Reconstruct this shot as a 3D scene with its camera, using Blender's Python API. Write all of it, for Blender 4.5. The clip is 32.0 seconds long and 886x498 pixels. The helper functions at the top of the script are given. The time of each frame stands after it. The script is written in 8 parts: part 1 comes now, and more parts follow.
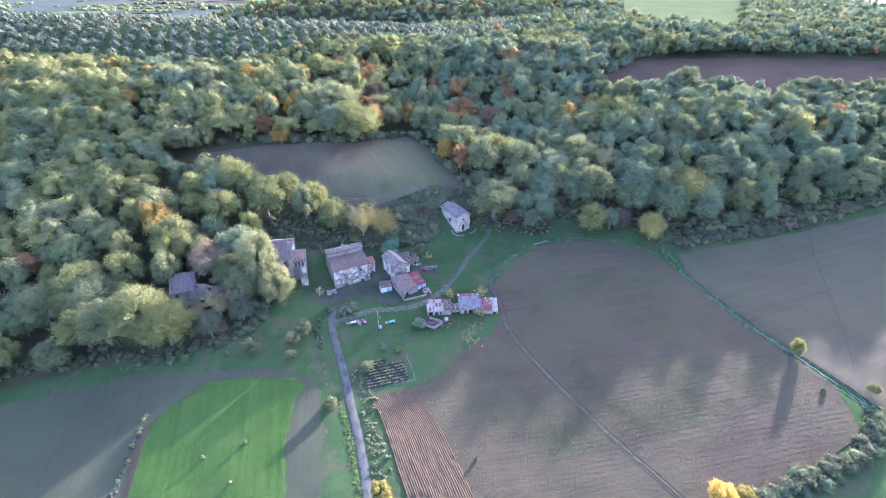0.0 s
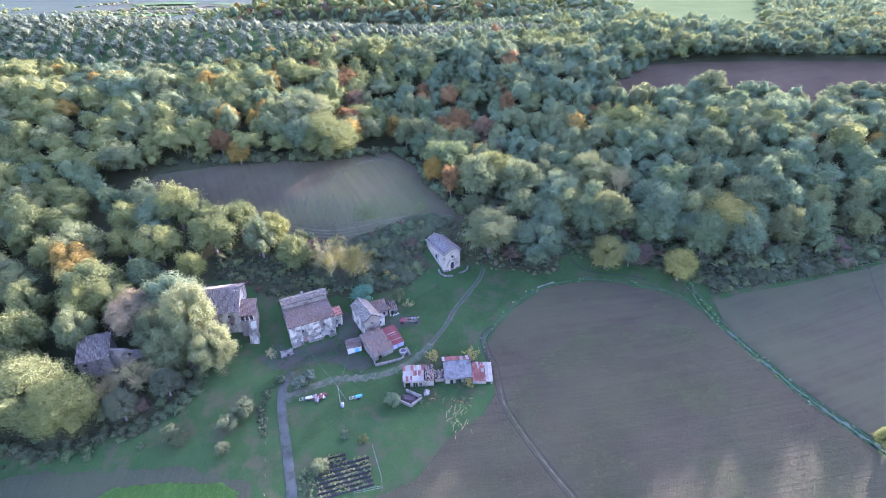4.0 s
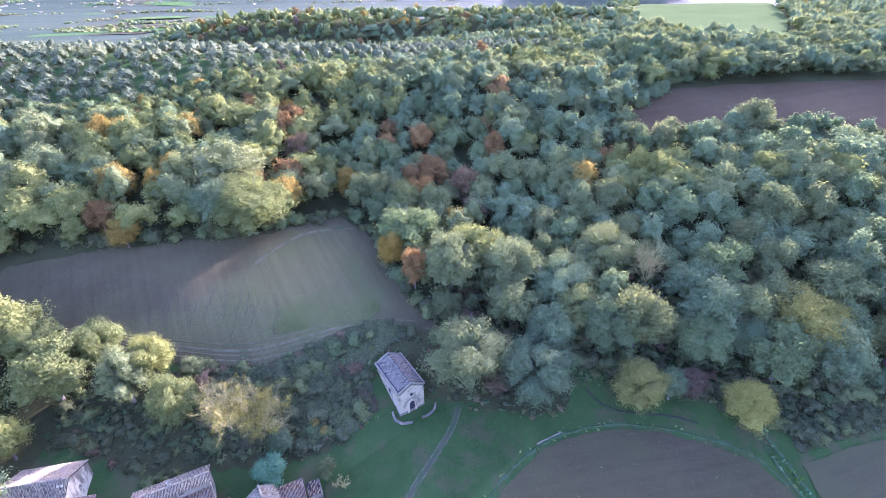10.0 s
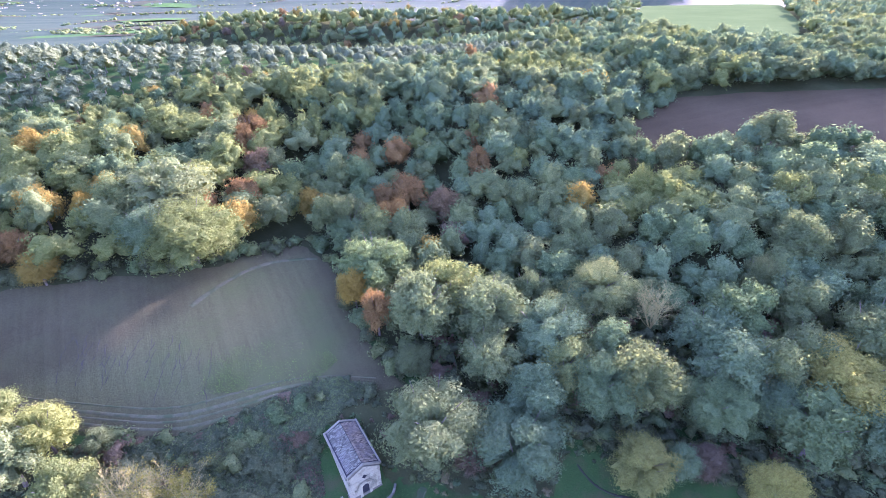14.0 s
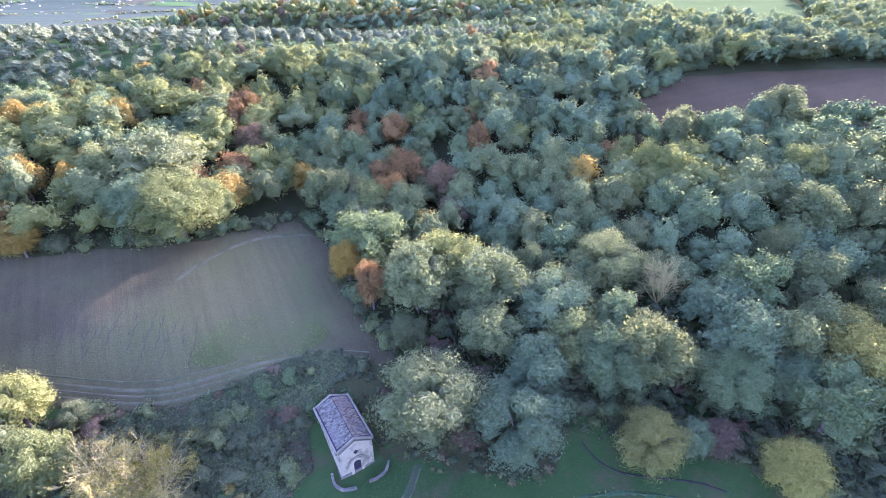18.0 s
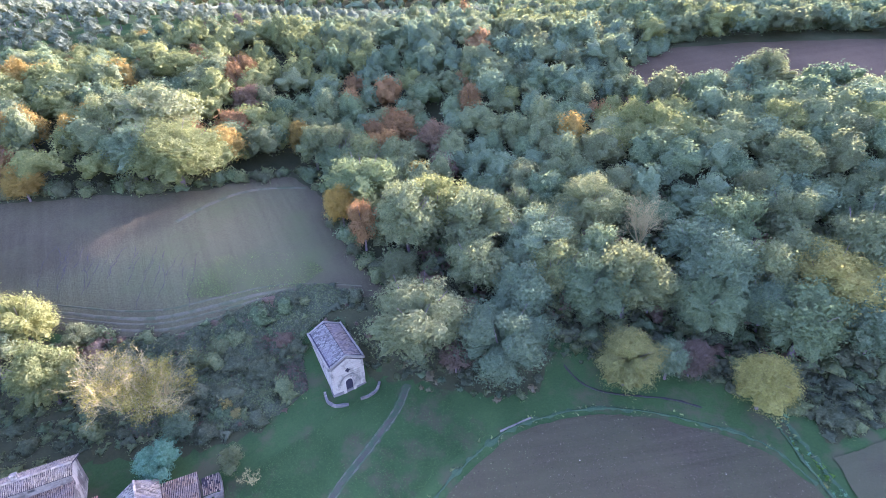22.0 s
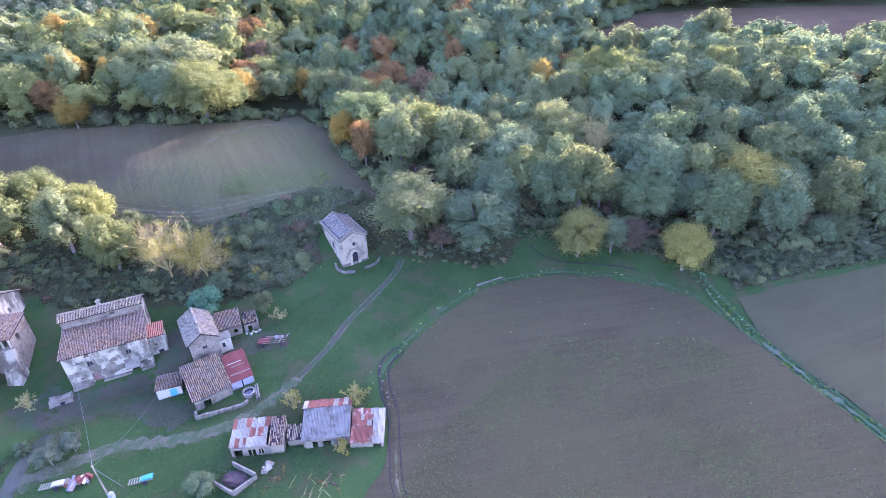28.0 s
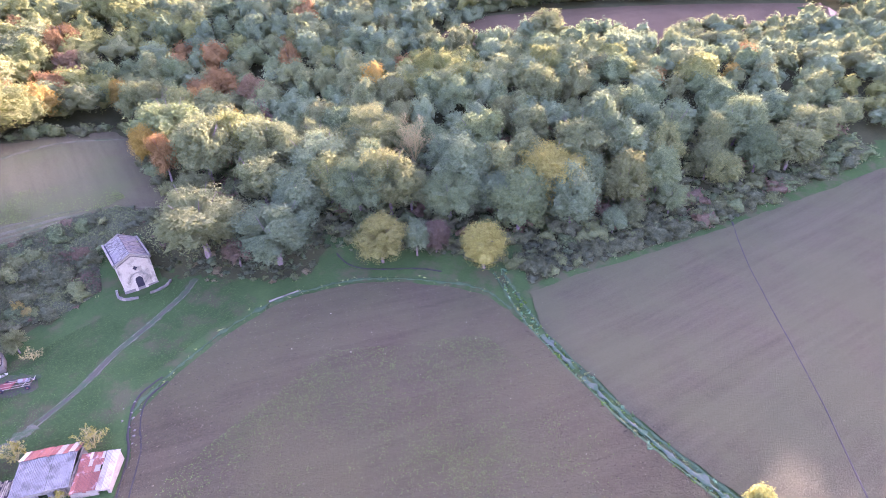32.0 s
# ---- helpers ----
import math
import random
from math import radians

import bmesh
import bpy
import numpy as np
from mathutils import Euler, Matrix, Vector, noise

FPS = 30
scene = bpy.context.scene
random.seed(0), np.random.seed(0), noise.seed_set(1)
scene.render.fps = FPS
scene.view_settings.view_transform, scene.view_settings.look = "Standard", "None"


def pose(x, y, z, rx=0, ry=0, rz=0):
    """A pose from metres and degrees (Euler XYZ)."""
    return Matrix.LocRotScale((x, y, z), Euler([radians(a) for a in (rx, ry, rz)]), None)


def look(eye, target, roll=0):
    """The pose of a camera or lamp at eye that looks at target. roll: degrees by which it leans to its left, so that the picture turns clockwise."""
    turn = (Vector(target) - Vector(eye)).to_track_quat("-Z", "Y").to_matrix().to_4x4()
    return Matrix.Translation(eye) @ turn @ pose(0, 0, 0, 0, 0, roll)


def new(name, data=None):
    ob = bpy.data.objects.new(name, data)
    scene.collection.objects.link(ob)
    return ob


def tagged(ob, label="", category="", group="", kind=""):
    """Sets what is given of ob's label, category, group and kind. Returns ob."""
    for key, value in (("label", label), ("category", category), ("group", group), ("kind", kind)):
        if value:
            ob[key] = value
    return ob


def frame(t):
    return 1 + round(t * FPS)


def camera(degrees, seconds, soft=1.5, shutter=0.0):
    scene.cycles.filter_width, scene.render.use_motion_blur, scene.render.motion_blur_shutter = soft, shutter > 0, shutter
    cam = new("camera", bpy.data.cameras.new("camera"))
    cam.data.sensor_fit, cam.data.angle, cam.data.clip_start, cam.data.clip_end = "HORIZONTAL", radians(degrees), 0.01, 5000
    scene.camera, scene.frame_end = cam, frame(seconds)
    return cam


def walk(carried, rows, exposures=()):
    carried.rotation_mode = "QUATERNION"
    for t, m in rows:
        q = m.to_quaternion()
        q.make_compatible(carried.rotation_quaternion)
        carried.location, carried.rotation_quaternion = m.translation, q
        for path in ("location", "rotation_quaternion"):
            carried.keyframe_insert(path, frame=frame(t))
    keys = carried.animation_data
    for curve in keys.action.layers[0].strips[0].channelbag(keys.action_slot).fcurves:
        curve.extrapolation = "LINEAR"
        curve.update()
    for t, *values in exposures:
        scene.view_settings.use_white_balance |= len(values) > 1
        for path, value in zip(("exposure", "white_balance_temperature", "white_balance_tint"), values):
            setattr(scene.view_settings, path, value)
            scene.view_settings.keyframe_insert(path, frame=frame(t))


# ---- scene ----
cam = camera(85.0, 32.0, 0.9)
# seconds, eye, yaw to the left, pitch, roll in degrees
PATH = [
    (0, -12.31, -3.90, 85.76, 5.09, -30.59, 0.39),
    (0.5, -12.15, -0.45, 85.16, 5.06, -30.54, 0.42),
    (1, -12.03, 3.15, 84.58, 5.01, -30.51, 0.45),
    (1.5, -11.89, 6.88, 83.99, 4.97, -30.48, 0.46),
    (2, -11.59, 10.68, 83.39, 5.01, -30.43, 0.41),
    (2.5, -11.14, 14.59, 82.83, 5.13, -30.38, 0.31),
    (3, -10.74, 18.65, 82.29, 5.25, -30.35, 0.24),
    (3.5, -10.45, 22.85, 81.71, 5.33, -30.32, 0.21),
    (5.5, -7.66, 40.01, 80.08, 6.29, -29.59, -0.88),
    (6, -7.64, 44.51, 80.23, 6.35, -29.56, -0.93),
    (6.5, -7.64, 48.89, 80.34, 6.40, -29.54, -0.98),
    (7, -7.67, 53.16, 80.44, 6.44, -29.53, -1.01),
    (7.5, -7.71, 57.36, 80.55, 6.42, -29.53, -1.02),
    (8, -7.68, 61.57, 80.64, 6.37, -29.54, -1.01),
    (8.5, -7.50, 65.86, 80.66, 6.28, -29.53, -1.02),
    (9, -7.02, 70.23, 80.62, 6.13, -29.50, -1.05),
    (9.5, -6.18, 74.67, 80.58, 5.90, -29.46, -1.10),
    (10, -4.99, 79.12, 80.60, 5.69, -29.42, -1.14),
    (10.5, -3.62, 83.48, 80.72, 5.62, -29.38, -1.15),
    (11, -2.34, 87.50, 80.91, 5.68, -29.34, -1.15),
    (11.5, -1.32, 90.92, 81.10, 5.72, -29.31, -1.16),
    (12, -0.57, 93.63, 81.17, 5.64, -29.31, -1.15),
    (12.5, -0.11, 95.63, 80.96, 5.52, -29.30, -1.14),
    (13, 0.06, 97.03, 80.42, 5.48, -29.27, -1.13),
    (13.5, 0.04, 97.99, 79.71, 5.61, -29.24, -1.11),
    (14, -0.01, 98.62, 78.97, 5.88, -29.22, -1.10),
    (14.5, -0.01, 99.07, 78.19, 6.19, -29.20, -1.09),
    (16.5, 0.34, 99.79, 74.60, 5.89, -29.21, -1.11),
    (17, 0.35, 99.85, 73.62, 5.94, -29.21, -1.09),
    (17.5, 0.39, 99.83, 72.63, 5.98, -29.20, -1.07),
    (18, 0.49, 99.68, 71.62, 6.02, -29.19, -1.06),
    (18.5, 0.63, 99.34, 70.57, 6.06, -29.18, -1.04),
    (19, 0.82, 98.80, 69.48, 6.07, -29.16, -1.01),
    (19.5, 1.03, 98.06, 68.40, 6.05, -29.17, -0.99),
    (20, 1.31, 97.11, 67.37, 6.02, -29.20, -0.97),
    (20.5, 1.64, 95.96, 66.36, 5.97, -29.24, -0.95),
    (21, 2.02, 94.56, 65.31, 5.89, -29.25, -0.94),
    (21.5, 2.41, 92.90, 64.18, 5.81, -29.21, -0.94),
    (22, 2.85, 91.00, 62.99, 5.77, -29.14, -0.96),
    (22.5, 3.37, 88.86, 61.82, 5.76, -29.09, -0.96),
    (23, 3.96, 86.52, 60.72, 5.75, -29.09, -0.96),
    (23.5, 4.53, 84.02, 59.65, 5.68, -29.12, -0.93),
    (24, 5.04, 81.39, 58.56, 5.54, -29.15, -0.89),
    (24.5, 5.44, 78.64, 57.41, 5.29, -29.17, -0.83),
    (25, 5.62, 75.78, 56.22, 4.93, -29.15, -0.79),
    (25.5, 5.50, 72.90, 55.10, 4.56, -29.11, -0.78),
    (26, 5.17, 70.21, 54.31, 4.33, -29.09, -0.80),
    (26.5, 4.81, 67.77, 53.91, 4.26, -29.10, -0.84),
    (28.5, 7.71, 64.49, 53.87, 4.82, -29.09, -1.08),
    (29, 10.31, 64.49, 53.73, 4.75, -29.05, -1.09),
    (29.5, 13.16, 64.61, 53.57, 4.76, -29.01, -1.10),
    (30, 16.39, 64.93, 53.43, 4.91, -28.97, -1.13),
    (30.5, 20.02, 65.46, 53.32, 5.20, -28.96, -1.17),
    (31, 23.94, 66.16, 53.24, 5.56, -28.96, -1.22),
    (31.5, 28.31, 66.85, 53.12, 2.75, -28.91, -1.28),
    (32, 33.60, 67.44, 53.22, -3.44, -28.96, -1.42),
]


def aim(x, y, z, yaw, pitch, roll):
    a, b = radians(yaw), radians(pitch)
    d = Vector((-math.sin(a) * math.cos(b), math.cos(a) * math.cos(b), math.sin(b)))
    eye = Vector((x, y, z))
    return look(eye, eye + d * 10, roll)


walk(cam, [(r[0], aim(*r[1:])) for r in PATH], [(0, 3.68, 5020, 62), (12, 3.72, 5040, 64), (20, 3.8, 5070, 65), (24, 3.83, 5110, 65), (30, 3.86, 5140, 66), (31, 3.94, 5200, 67), (32, 4.28, 5700, 86)])

# ---- light: low autumn sun behind the right-hand hill, clear sky ----
SUN_EL, SUN_AZ = 14.6, 32.0  # degrees; azimuth from +y towards +x
world = bpy.data.worlds.new("sky")
scene.world = world
world.use_nodes = True
wn, wl = world.node_tree.nodes, world.node_tree.links
sky = wn.new("ShaderNodeTexSky")
sky.sky_type = "NISHITA"
sky.sun_disc = False
sky.sun_elevation, sky.sun_rotation = radians(SUN_EL), radians(SUN_AZ)
sky.air_density, sky.dust_density = 1.0, 2.0
wl.new(sky.outputs[0], wn["Background"].inputs[0])
wn["Background"].inputs[1].default_value = 0.15
sun_data = bpy.data.lights.new("sun", "SUN")
sun_data.energy, sun_data.angle, sun_data.color = 4.3, radians(0.6), (1.0, 0.88, 0.7)
sun = new("sun", sun_data)
_a, _e = radians(SUN_AZ), radians(SUN_EL)
sun.matrix_world = look((0, 0, 300), Vector((0, 0, 300)) - Vector((math.sin(_a) * math.cos(_e), math.cos(_a) * math.cos(_e), math.sin(_e))))

# ---- materials ----
def nodes_of(name):
    m = bpy.data.materials.new(name)
    m.use_nodes = True
    nt = m.node_tree
    return m, nt, nt.nodes["Principled BSDF"]


def noise_node(nt, scale, detail=4.0, rough=0.6, vec=None):
    n = nt.nodes.new("ShaderNodeTexNoise")
    n.inputs["Scale"].default_value, n.inputs["Detail"].default_value = scale, detail
    n.inputs["Roughness"].default_value = rough
    if vec is None:
        g = nt.nodes.new("ShaderNodeNewGeometry")
        vec = g.outputs["Position"]
    nt.links.new(vec, n.inputs["Vector"])
    return n.outputs["Fac"]


def ramp_node(nt, fac, stops):
    r = nt.nodes.new("ShaderNodeValToRGB")
    while len(r.color_ramp.elements) < len(stops):
        r.color_ramp.elements.new(0.5)
    for e, (p, c) in zip(r.color_ramp.elements, stops):
        e.position, e.color = p, (*c, 1)
    nt.links.new(fac, r.inputs[0])
    return r.outputs[0]


def mix_node(nt, fac, a, b, mode="MIX"):
    m = nt.nodes.new("ShaderNodeMix")
    m.data_type, m.blend_type = "RGBA", mode
    for v, s in ((fac, m.inputs[0]), (a, m.inputs[6]), (b, m.inputs[7])):
        if isinstance(v, (int, float)):
            s.default_value = v
        elif isinstance(v, tuple):
            s.default_value = (*v, 1)
        else:
            nt.links.new(v, s)
    return m.outputs[2]


def bump_node(nt, bsdf, height, strength=0.5, distance=0.05):
    b = nt.nodes.new("ShaderNodeBump")
    b.inputs["Strength"].default_value, b.inputs["Distance"].default_value = strength, distance
    nt.links.new(height, b.inputs["Height"])
    nt.links.new(b.outputs[0], bsdf.inputs["Normal"])


def surface(name, dark, light, coarse=0.5, fine=6.0, rough=0.9, metal=0.0, stain=None, stain_scale=0.25, stain_at=0.6, bump=0.4, depth=0.03, vary=0.0, streak=1.0, gloss=0.2):
    """Rough matter: two scales of mottling, stains with a shape of their own, fine relief."""
    m, nt, b = nodes_of(name)
    f1 = ramp_node(nt, noise_node(nt, coarse, 5), [(0.3, dark), (0.7, light)])
    grain = noise_node(nt, fine, 6, 0.7)
    col = mix_node(nt, 0.55, f1, ramp_node(nt, grain, [(0.3, dark), (0.72, light)]))
    if stain:
        vec = None
        if streak != 1.0:
            mp, ge = nt.nodes.new("ShaderNodeMapping"), nt.nodes.new("ShaderNodeNewGeometry")
            mp.inputs["Scale"].default_value = (1, 1, streak)
            nt.links.new(ge.outputs["Position"], mp.inputs["Vector"])
            vec = mp.outputs[0]
        s = ramp_node(nt, noise_node(nt, stain_scale, 6, 0.65, vec), [(stain_at - 0.06, (0, 0, 0)), (stain_at + 0.08, (1, 1, 1))])
        col = mix_node(nt, s, col, stain)
    if vary:
        o = nt.nodes.new("ShaderNodeObjectInfo")
        v = ramp_node(nt, o.outputs["Random"], [(0.0, (1 - vary,) * 3), (1.0, (1 + vary,) * 3)])
        col = mix_node(nt, 1.0, col, v, "MULTIPLY")
    nt.links.new(col, b.inputs["Base Color"])
    b.inputs["Roughness"].default_value, b.inputs["Metallic"].default_value = rough, metal
    b.inputs["Specular IOR Level"].default_value = gloss
    if bump:
        bump_node(nt, b, grain, bump, depth)
    return m


def foliage(name, dark, light, tip, glow=0.42):
    """Leaves: colour by tree, by clump and by leaf, fine leafy relief; light passes through them."""
    m = bpy.data.materials.new(name)
    m.use_nodes = True
    nt = m.node_tree
    nt.nodes.remove(nt.nodes["Principled BSDF"])
    g = nt.nodes.new("ShaderNodeNewGeometry")
    o = nt.nodes.new("ShaderNodeObjectInfo")
    leaf = ramp_node(nt, g.outputs["Random Per Island"], [(0.0, dark), (0.7, light), (1.0, tip)])
    clump = ramp_node(nt, noise_node(nt, 0.16, 3), [(0.3, dark), (0.7, light)])
    spray = noise_node(nt, 2.6, 3, 0.7)
    col = mix_node(nt, 0.5, leaf, clump)
    col = mix_node(nt, 0.45, col, ramp_node(nt, spray, [(0.36, dark), (0.55, light), (0.72, tip)]))
    tone = ramp_node(nt, o.outputs["Random"], [(0.0, (0.82, 0.84, 0.84)), (0.5, (1, 1, 1)), (1.0, (1.18, 1.12, 0.95))])
    col = mix_node(nt, 1.0, col, tone, "MULTIPLY")
    d, t, mx = nt.nodes.new("ShaderNodeBsdfDiffuse"), nt.nodes.new("ShaderNodeBsdfTranslucent"), nt.nodes.new("ShaderNodeMixShader")
    nt.links.new(col, d.inputs["Color"])
    nt.links.new(mix_node(nt, 1.0, col, (1.22, 1.14, 0.78), "MULTIPLY"), t.inputs["Color"])
    bump_node(nt, d, spray, 0.8, 0.5)
    mx.inputs[0].default_value = glow
    nt.links.new(d.outputs[0], mx.inputs[1])
    nt.links.new(t.outputs[0], mx.inputs[2])
    nt.links.new(mx.outputs[0], nt.nodes["Material Output"].inputs["Surface"])
    return m


def field_soil(name, dark, light, green, green_at, angle, furrow, furrow_mix=0.35, relief=0.16, paler=None):
    """Worked soil: clods, drill lines along one direction, patches of sprouting weed. angle: of the lines; furrow: lines in a metre."""
    m, nt, b = nodes_of(name)
    g = nt.nodes.new("ShaderNodeNewGeometry")
    mp, st = nt.nodes.new("ShaderNodeMapping"), nt.nodes.new("ShaderNodeMapping")
    mp.inputs["Rotation"].default_value = (0, 0, radians(-angle))
    st.inputs["Scale"].default_value = (furrow * 0.035, furrow, 0.0)
    nt.links.new(g.outputs["Position"], mp.inputs["Vector"])
    nt.links.new(mp.outputs[0], st.inputs["Vector"])
    line = noise_node(nt, 1.0, 3, 0.6, st.outputs[0])
    base = ramp_node(nt, noise_node(nt, 0.035, 6, 0.62), [(0.38, dark), (0.62, light)])
    clod = noise_node(nt, 3.2, 8, 0.8)
    col = mix_node(nt, 0.42, base, ramp_node(nt, clod, [(0.44, tuple(0.75 * c for c in dark)), (0.57, light)]))
    col = mix_node(nt, furrow_mix, col, ramp_node(nt, line, [(0.36, dark), (0.64, light)]))
    patch = ramp_node(nt, noise_node(nt, 0.05, 7, 0.7), [(green_at - 0.1, (0, 0, 0)), (green_at + 0.14, (0.75,) * 3)])
    col = mix_node(nt, patch, col, mix_node(nt, clod, green, light))
    # second, paler set of tones, blended in by a point attribute
    if paler:
        a = nt.nodes.new("ShaderNodeAttribute")
        a.attribute_name = "paler"
        weedy = mix_node(nt, 0.22, ramp_node(nt, clod, [(0.38, paler[0]), (0.64, paler[1])]), ramp_node(nt, line, [(0.36, paler[0]), (0.62, paler[1])]))
        col = mix_node(nt, a.outputs["Fac"], col, mix_node(nt, patch, weedy, paler[2]))
    nt.links.new(col, b.inputs["Base Color"])
    b.inputs["Roughness"].default_value = 0.95
    b.inputs["Specular IOR Level"].default_value = 0.02
    h = nt.nodes.new("ShaderNodeMath")
    h.operation = "MULTIPLY_ADD"
    nt.links.new(line, h.inputs[0])
    h.inputs[1].default_value = 0.5
    nt.links.new(clod, h.inputs[2])
    bump_node(nt, b, h.outputs[0], 0.9, relief)
    return m


def crumbs(name, dark, light, pale):
    """Loose bits that differ one by one."""
    m, nt, b = nodes_of(name)
    g = nt.nodes.new("ShaderNodeNewGeometry")
    nt.links.new(ramp_node(nt, g.outputs["Random Per Island"], [(0.0, dark), (0.7, light), (1.0, pale)]), b.inputs["Base Color"])
    b.inputs["Roughness"].default_value = 0.95
    b.inputs["Specular IOR Level"].default_value = 0.02
    return m


GRASS = surface("grass", (0.0171, 0.0388, 0.0119), (0.0389, 0.0723, 0.0204), 0.12, 3.5, stain=(0.0478, 0.053, 0.0228), stain_scale=0.2, stain_at=0.55, gloss=0.0, bump=0.8, depth=0.12)
WOOD_FLOOR = surface("wood_floor", (0.022, 0.027, 0.0108), (0.052, 0.055, 0.0224), 0.2, 3.0, bump=0.8, depth=0.15, gloss=0.0)
SOIL = field_soil("ploughed_soil", (0.0317, 0.0277, 0.0143), (0.0635, 0.0551, 0.0285), (0.0423, 0.0522, 0.0166), 0.42, 15.5, 0.75, 0.42, 0.2)
SOIL_EAST = field_soil("harrowed_soil", (0.0339, 0.0317, 0.0163), (0.066, 0.0616, 0.0316), (0.0409, 0.057, 0.0177), 0.42, 24, 0.6, 0.45, 0.18)
CLOD = crumbs("soil_clods", (0.0298, 0.0259, 0.014), (0.067, 0.0582, 0.0316), (0.107, 0.0946, 0.0539))
CLOD_WEEDY = crumbs("weedy_clods", (0.036, 0.04, 0.016), (0.066, 0.076, 0.028), (0.105, 0.108, 0.047))
SOIL_BOWL = field_soil("bowl_soil", (0.041, 0.0365, 0.0176), (0.076, 0.069, 0.0327), (0.05, 0.06, 0.0198), 0.55, 124, 0.75, 0.2, 0.2, ((0.053, 0.053, 0.0219), (0.09, 0.09, 0.0378), (0.057, 0.074, 0.0232)))
SOIL_FAR = field_soil("far_soil", (0.0425, 0.0324, 0.0156), (0.075, 0.0575, 0.028), (0.073, 0.0746, 0.0266), 0.7, 20, 0.3, 0.2)
CROP = field_soil("green_crop", (0.0255, 0.06, 0.0115), (0.051, 0.108, 0.0202), (0.0467, 0.07, 0.0216), 0.56, 108, 0.8, 0.5, 0.08)
STUBBLE = field_soil("stubble", (0.0291, 0.0335, 0.0162), (0.0547, 0.0591, 0.0292), (0.0291, 0.0467, 0.0146), 0.42, 104, 1.6, 0.3, 0.08)
FURROWED = surface("furrowed_soil", (0.0425, 0.0341, 0.0158), (0.0776, 0.0625, 0.0297), 0.5, 6.0, stain=(0.0531, 0.0496, 0.0178), stain_scale=0.5, stain_at=0.62, bump=0.9, depth=0.1, gloss=0.0)
MEADOW_FAR = surface("far_meadow", (0.04, 0.062, 0.0204), (0.075, 0.1, 0.0357), 0.03, 1.0, bump=0.2, gloss=0.0)
PLAIN = field_soil("plain_land", (0.0133, 0.03, 0.0165), (0.0427, 0.056, 0.03), (0.019, 0.04, 0.018), 0.5, 4, 0.011, 0.6, 0.0)
BOWL_GRASS = surface("trodden_turf", (0.0578, 0.0556, 0.0293), (0.1032, 0.0986, 0.052), 0.3, 4, stain=(0.0537, 0.065, 0.0284), stain_scale=0.35, stain_at=0.52, bump=0.5, gloss=0.0)
DIRT = surface("track_dirt", (0.045, 0.046, 0.024), (0.1, 0.096, 0.0512), 0.6, 6, stain=(0.03, 0.056, 0.0176), stain_scale=0.8, stain_at=0.47, bump=0.6)
ROAD = surface("road_gravel", (0.0316, 0.037, 0.0227), (0.0664, 0.0761, 0.0478), 0.35, 7, stain=(0.0291, 0.037, 0.0201), stain_scale=0.5, stain_at=0.56, bump=0.5)
EARTH = surface("trodden_earth", (0.028, 0.029, 0.0148), (0.058, 0.055, 0.0288), 0.35, 4, stain=(0.025, 0.048, 0.016), stain_scale=0.3, stain_at=0.52, bump=0.6)
RUT = surface("rut_soil", (0.01445, 0.01363, 0.009189), (0.0323, 0.02991, 0.02077), 0.5, 5, bump=0.6)
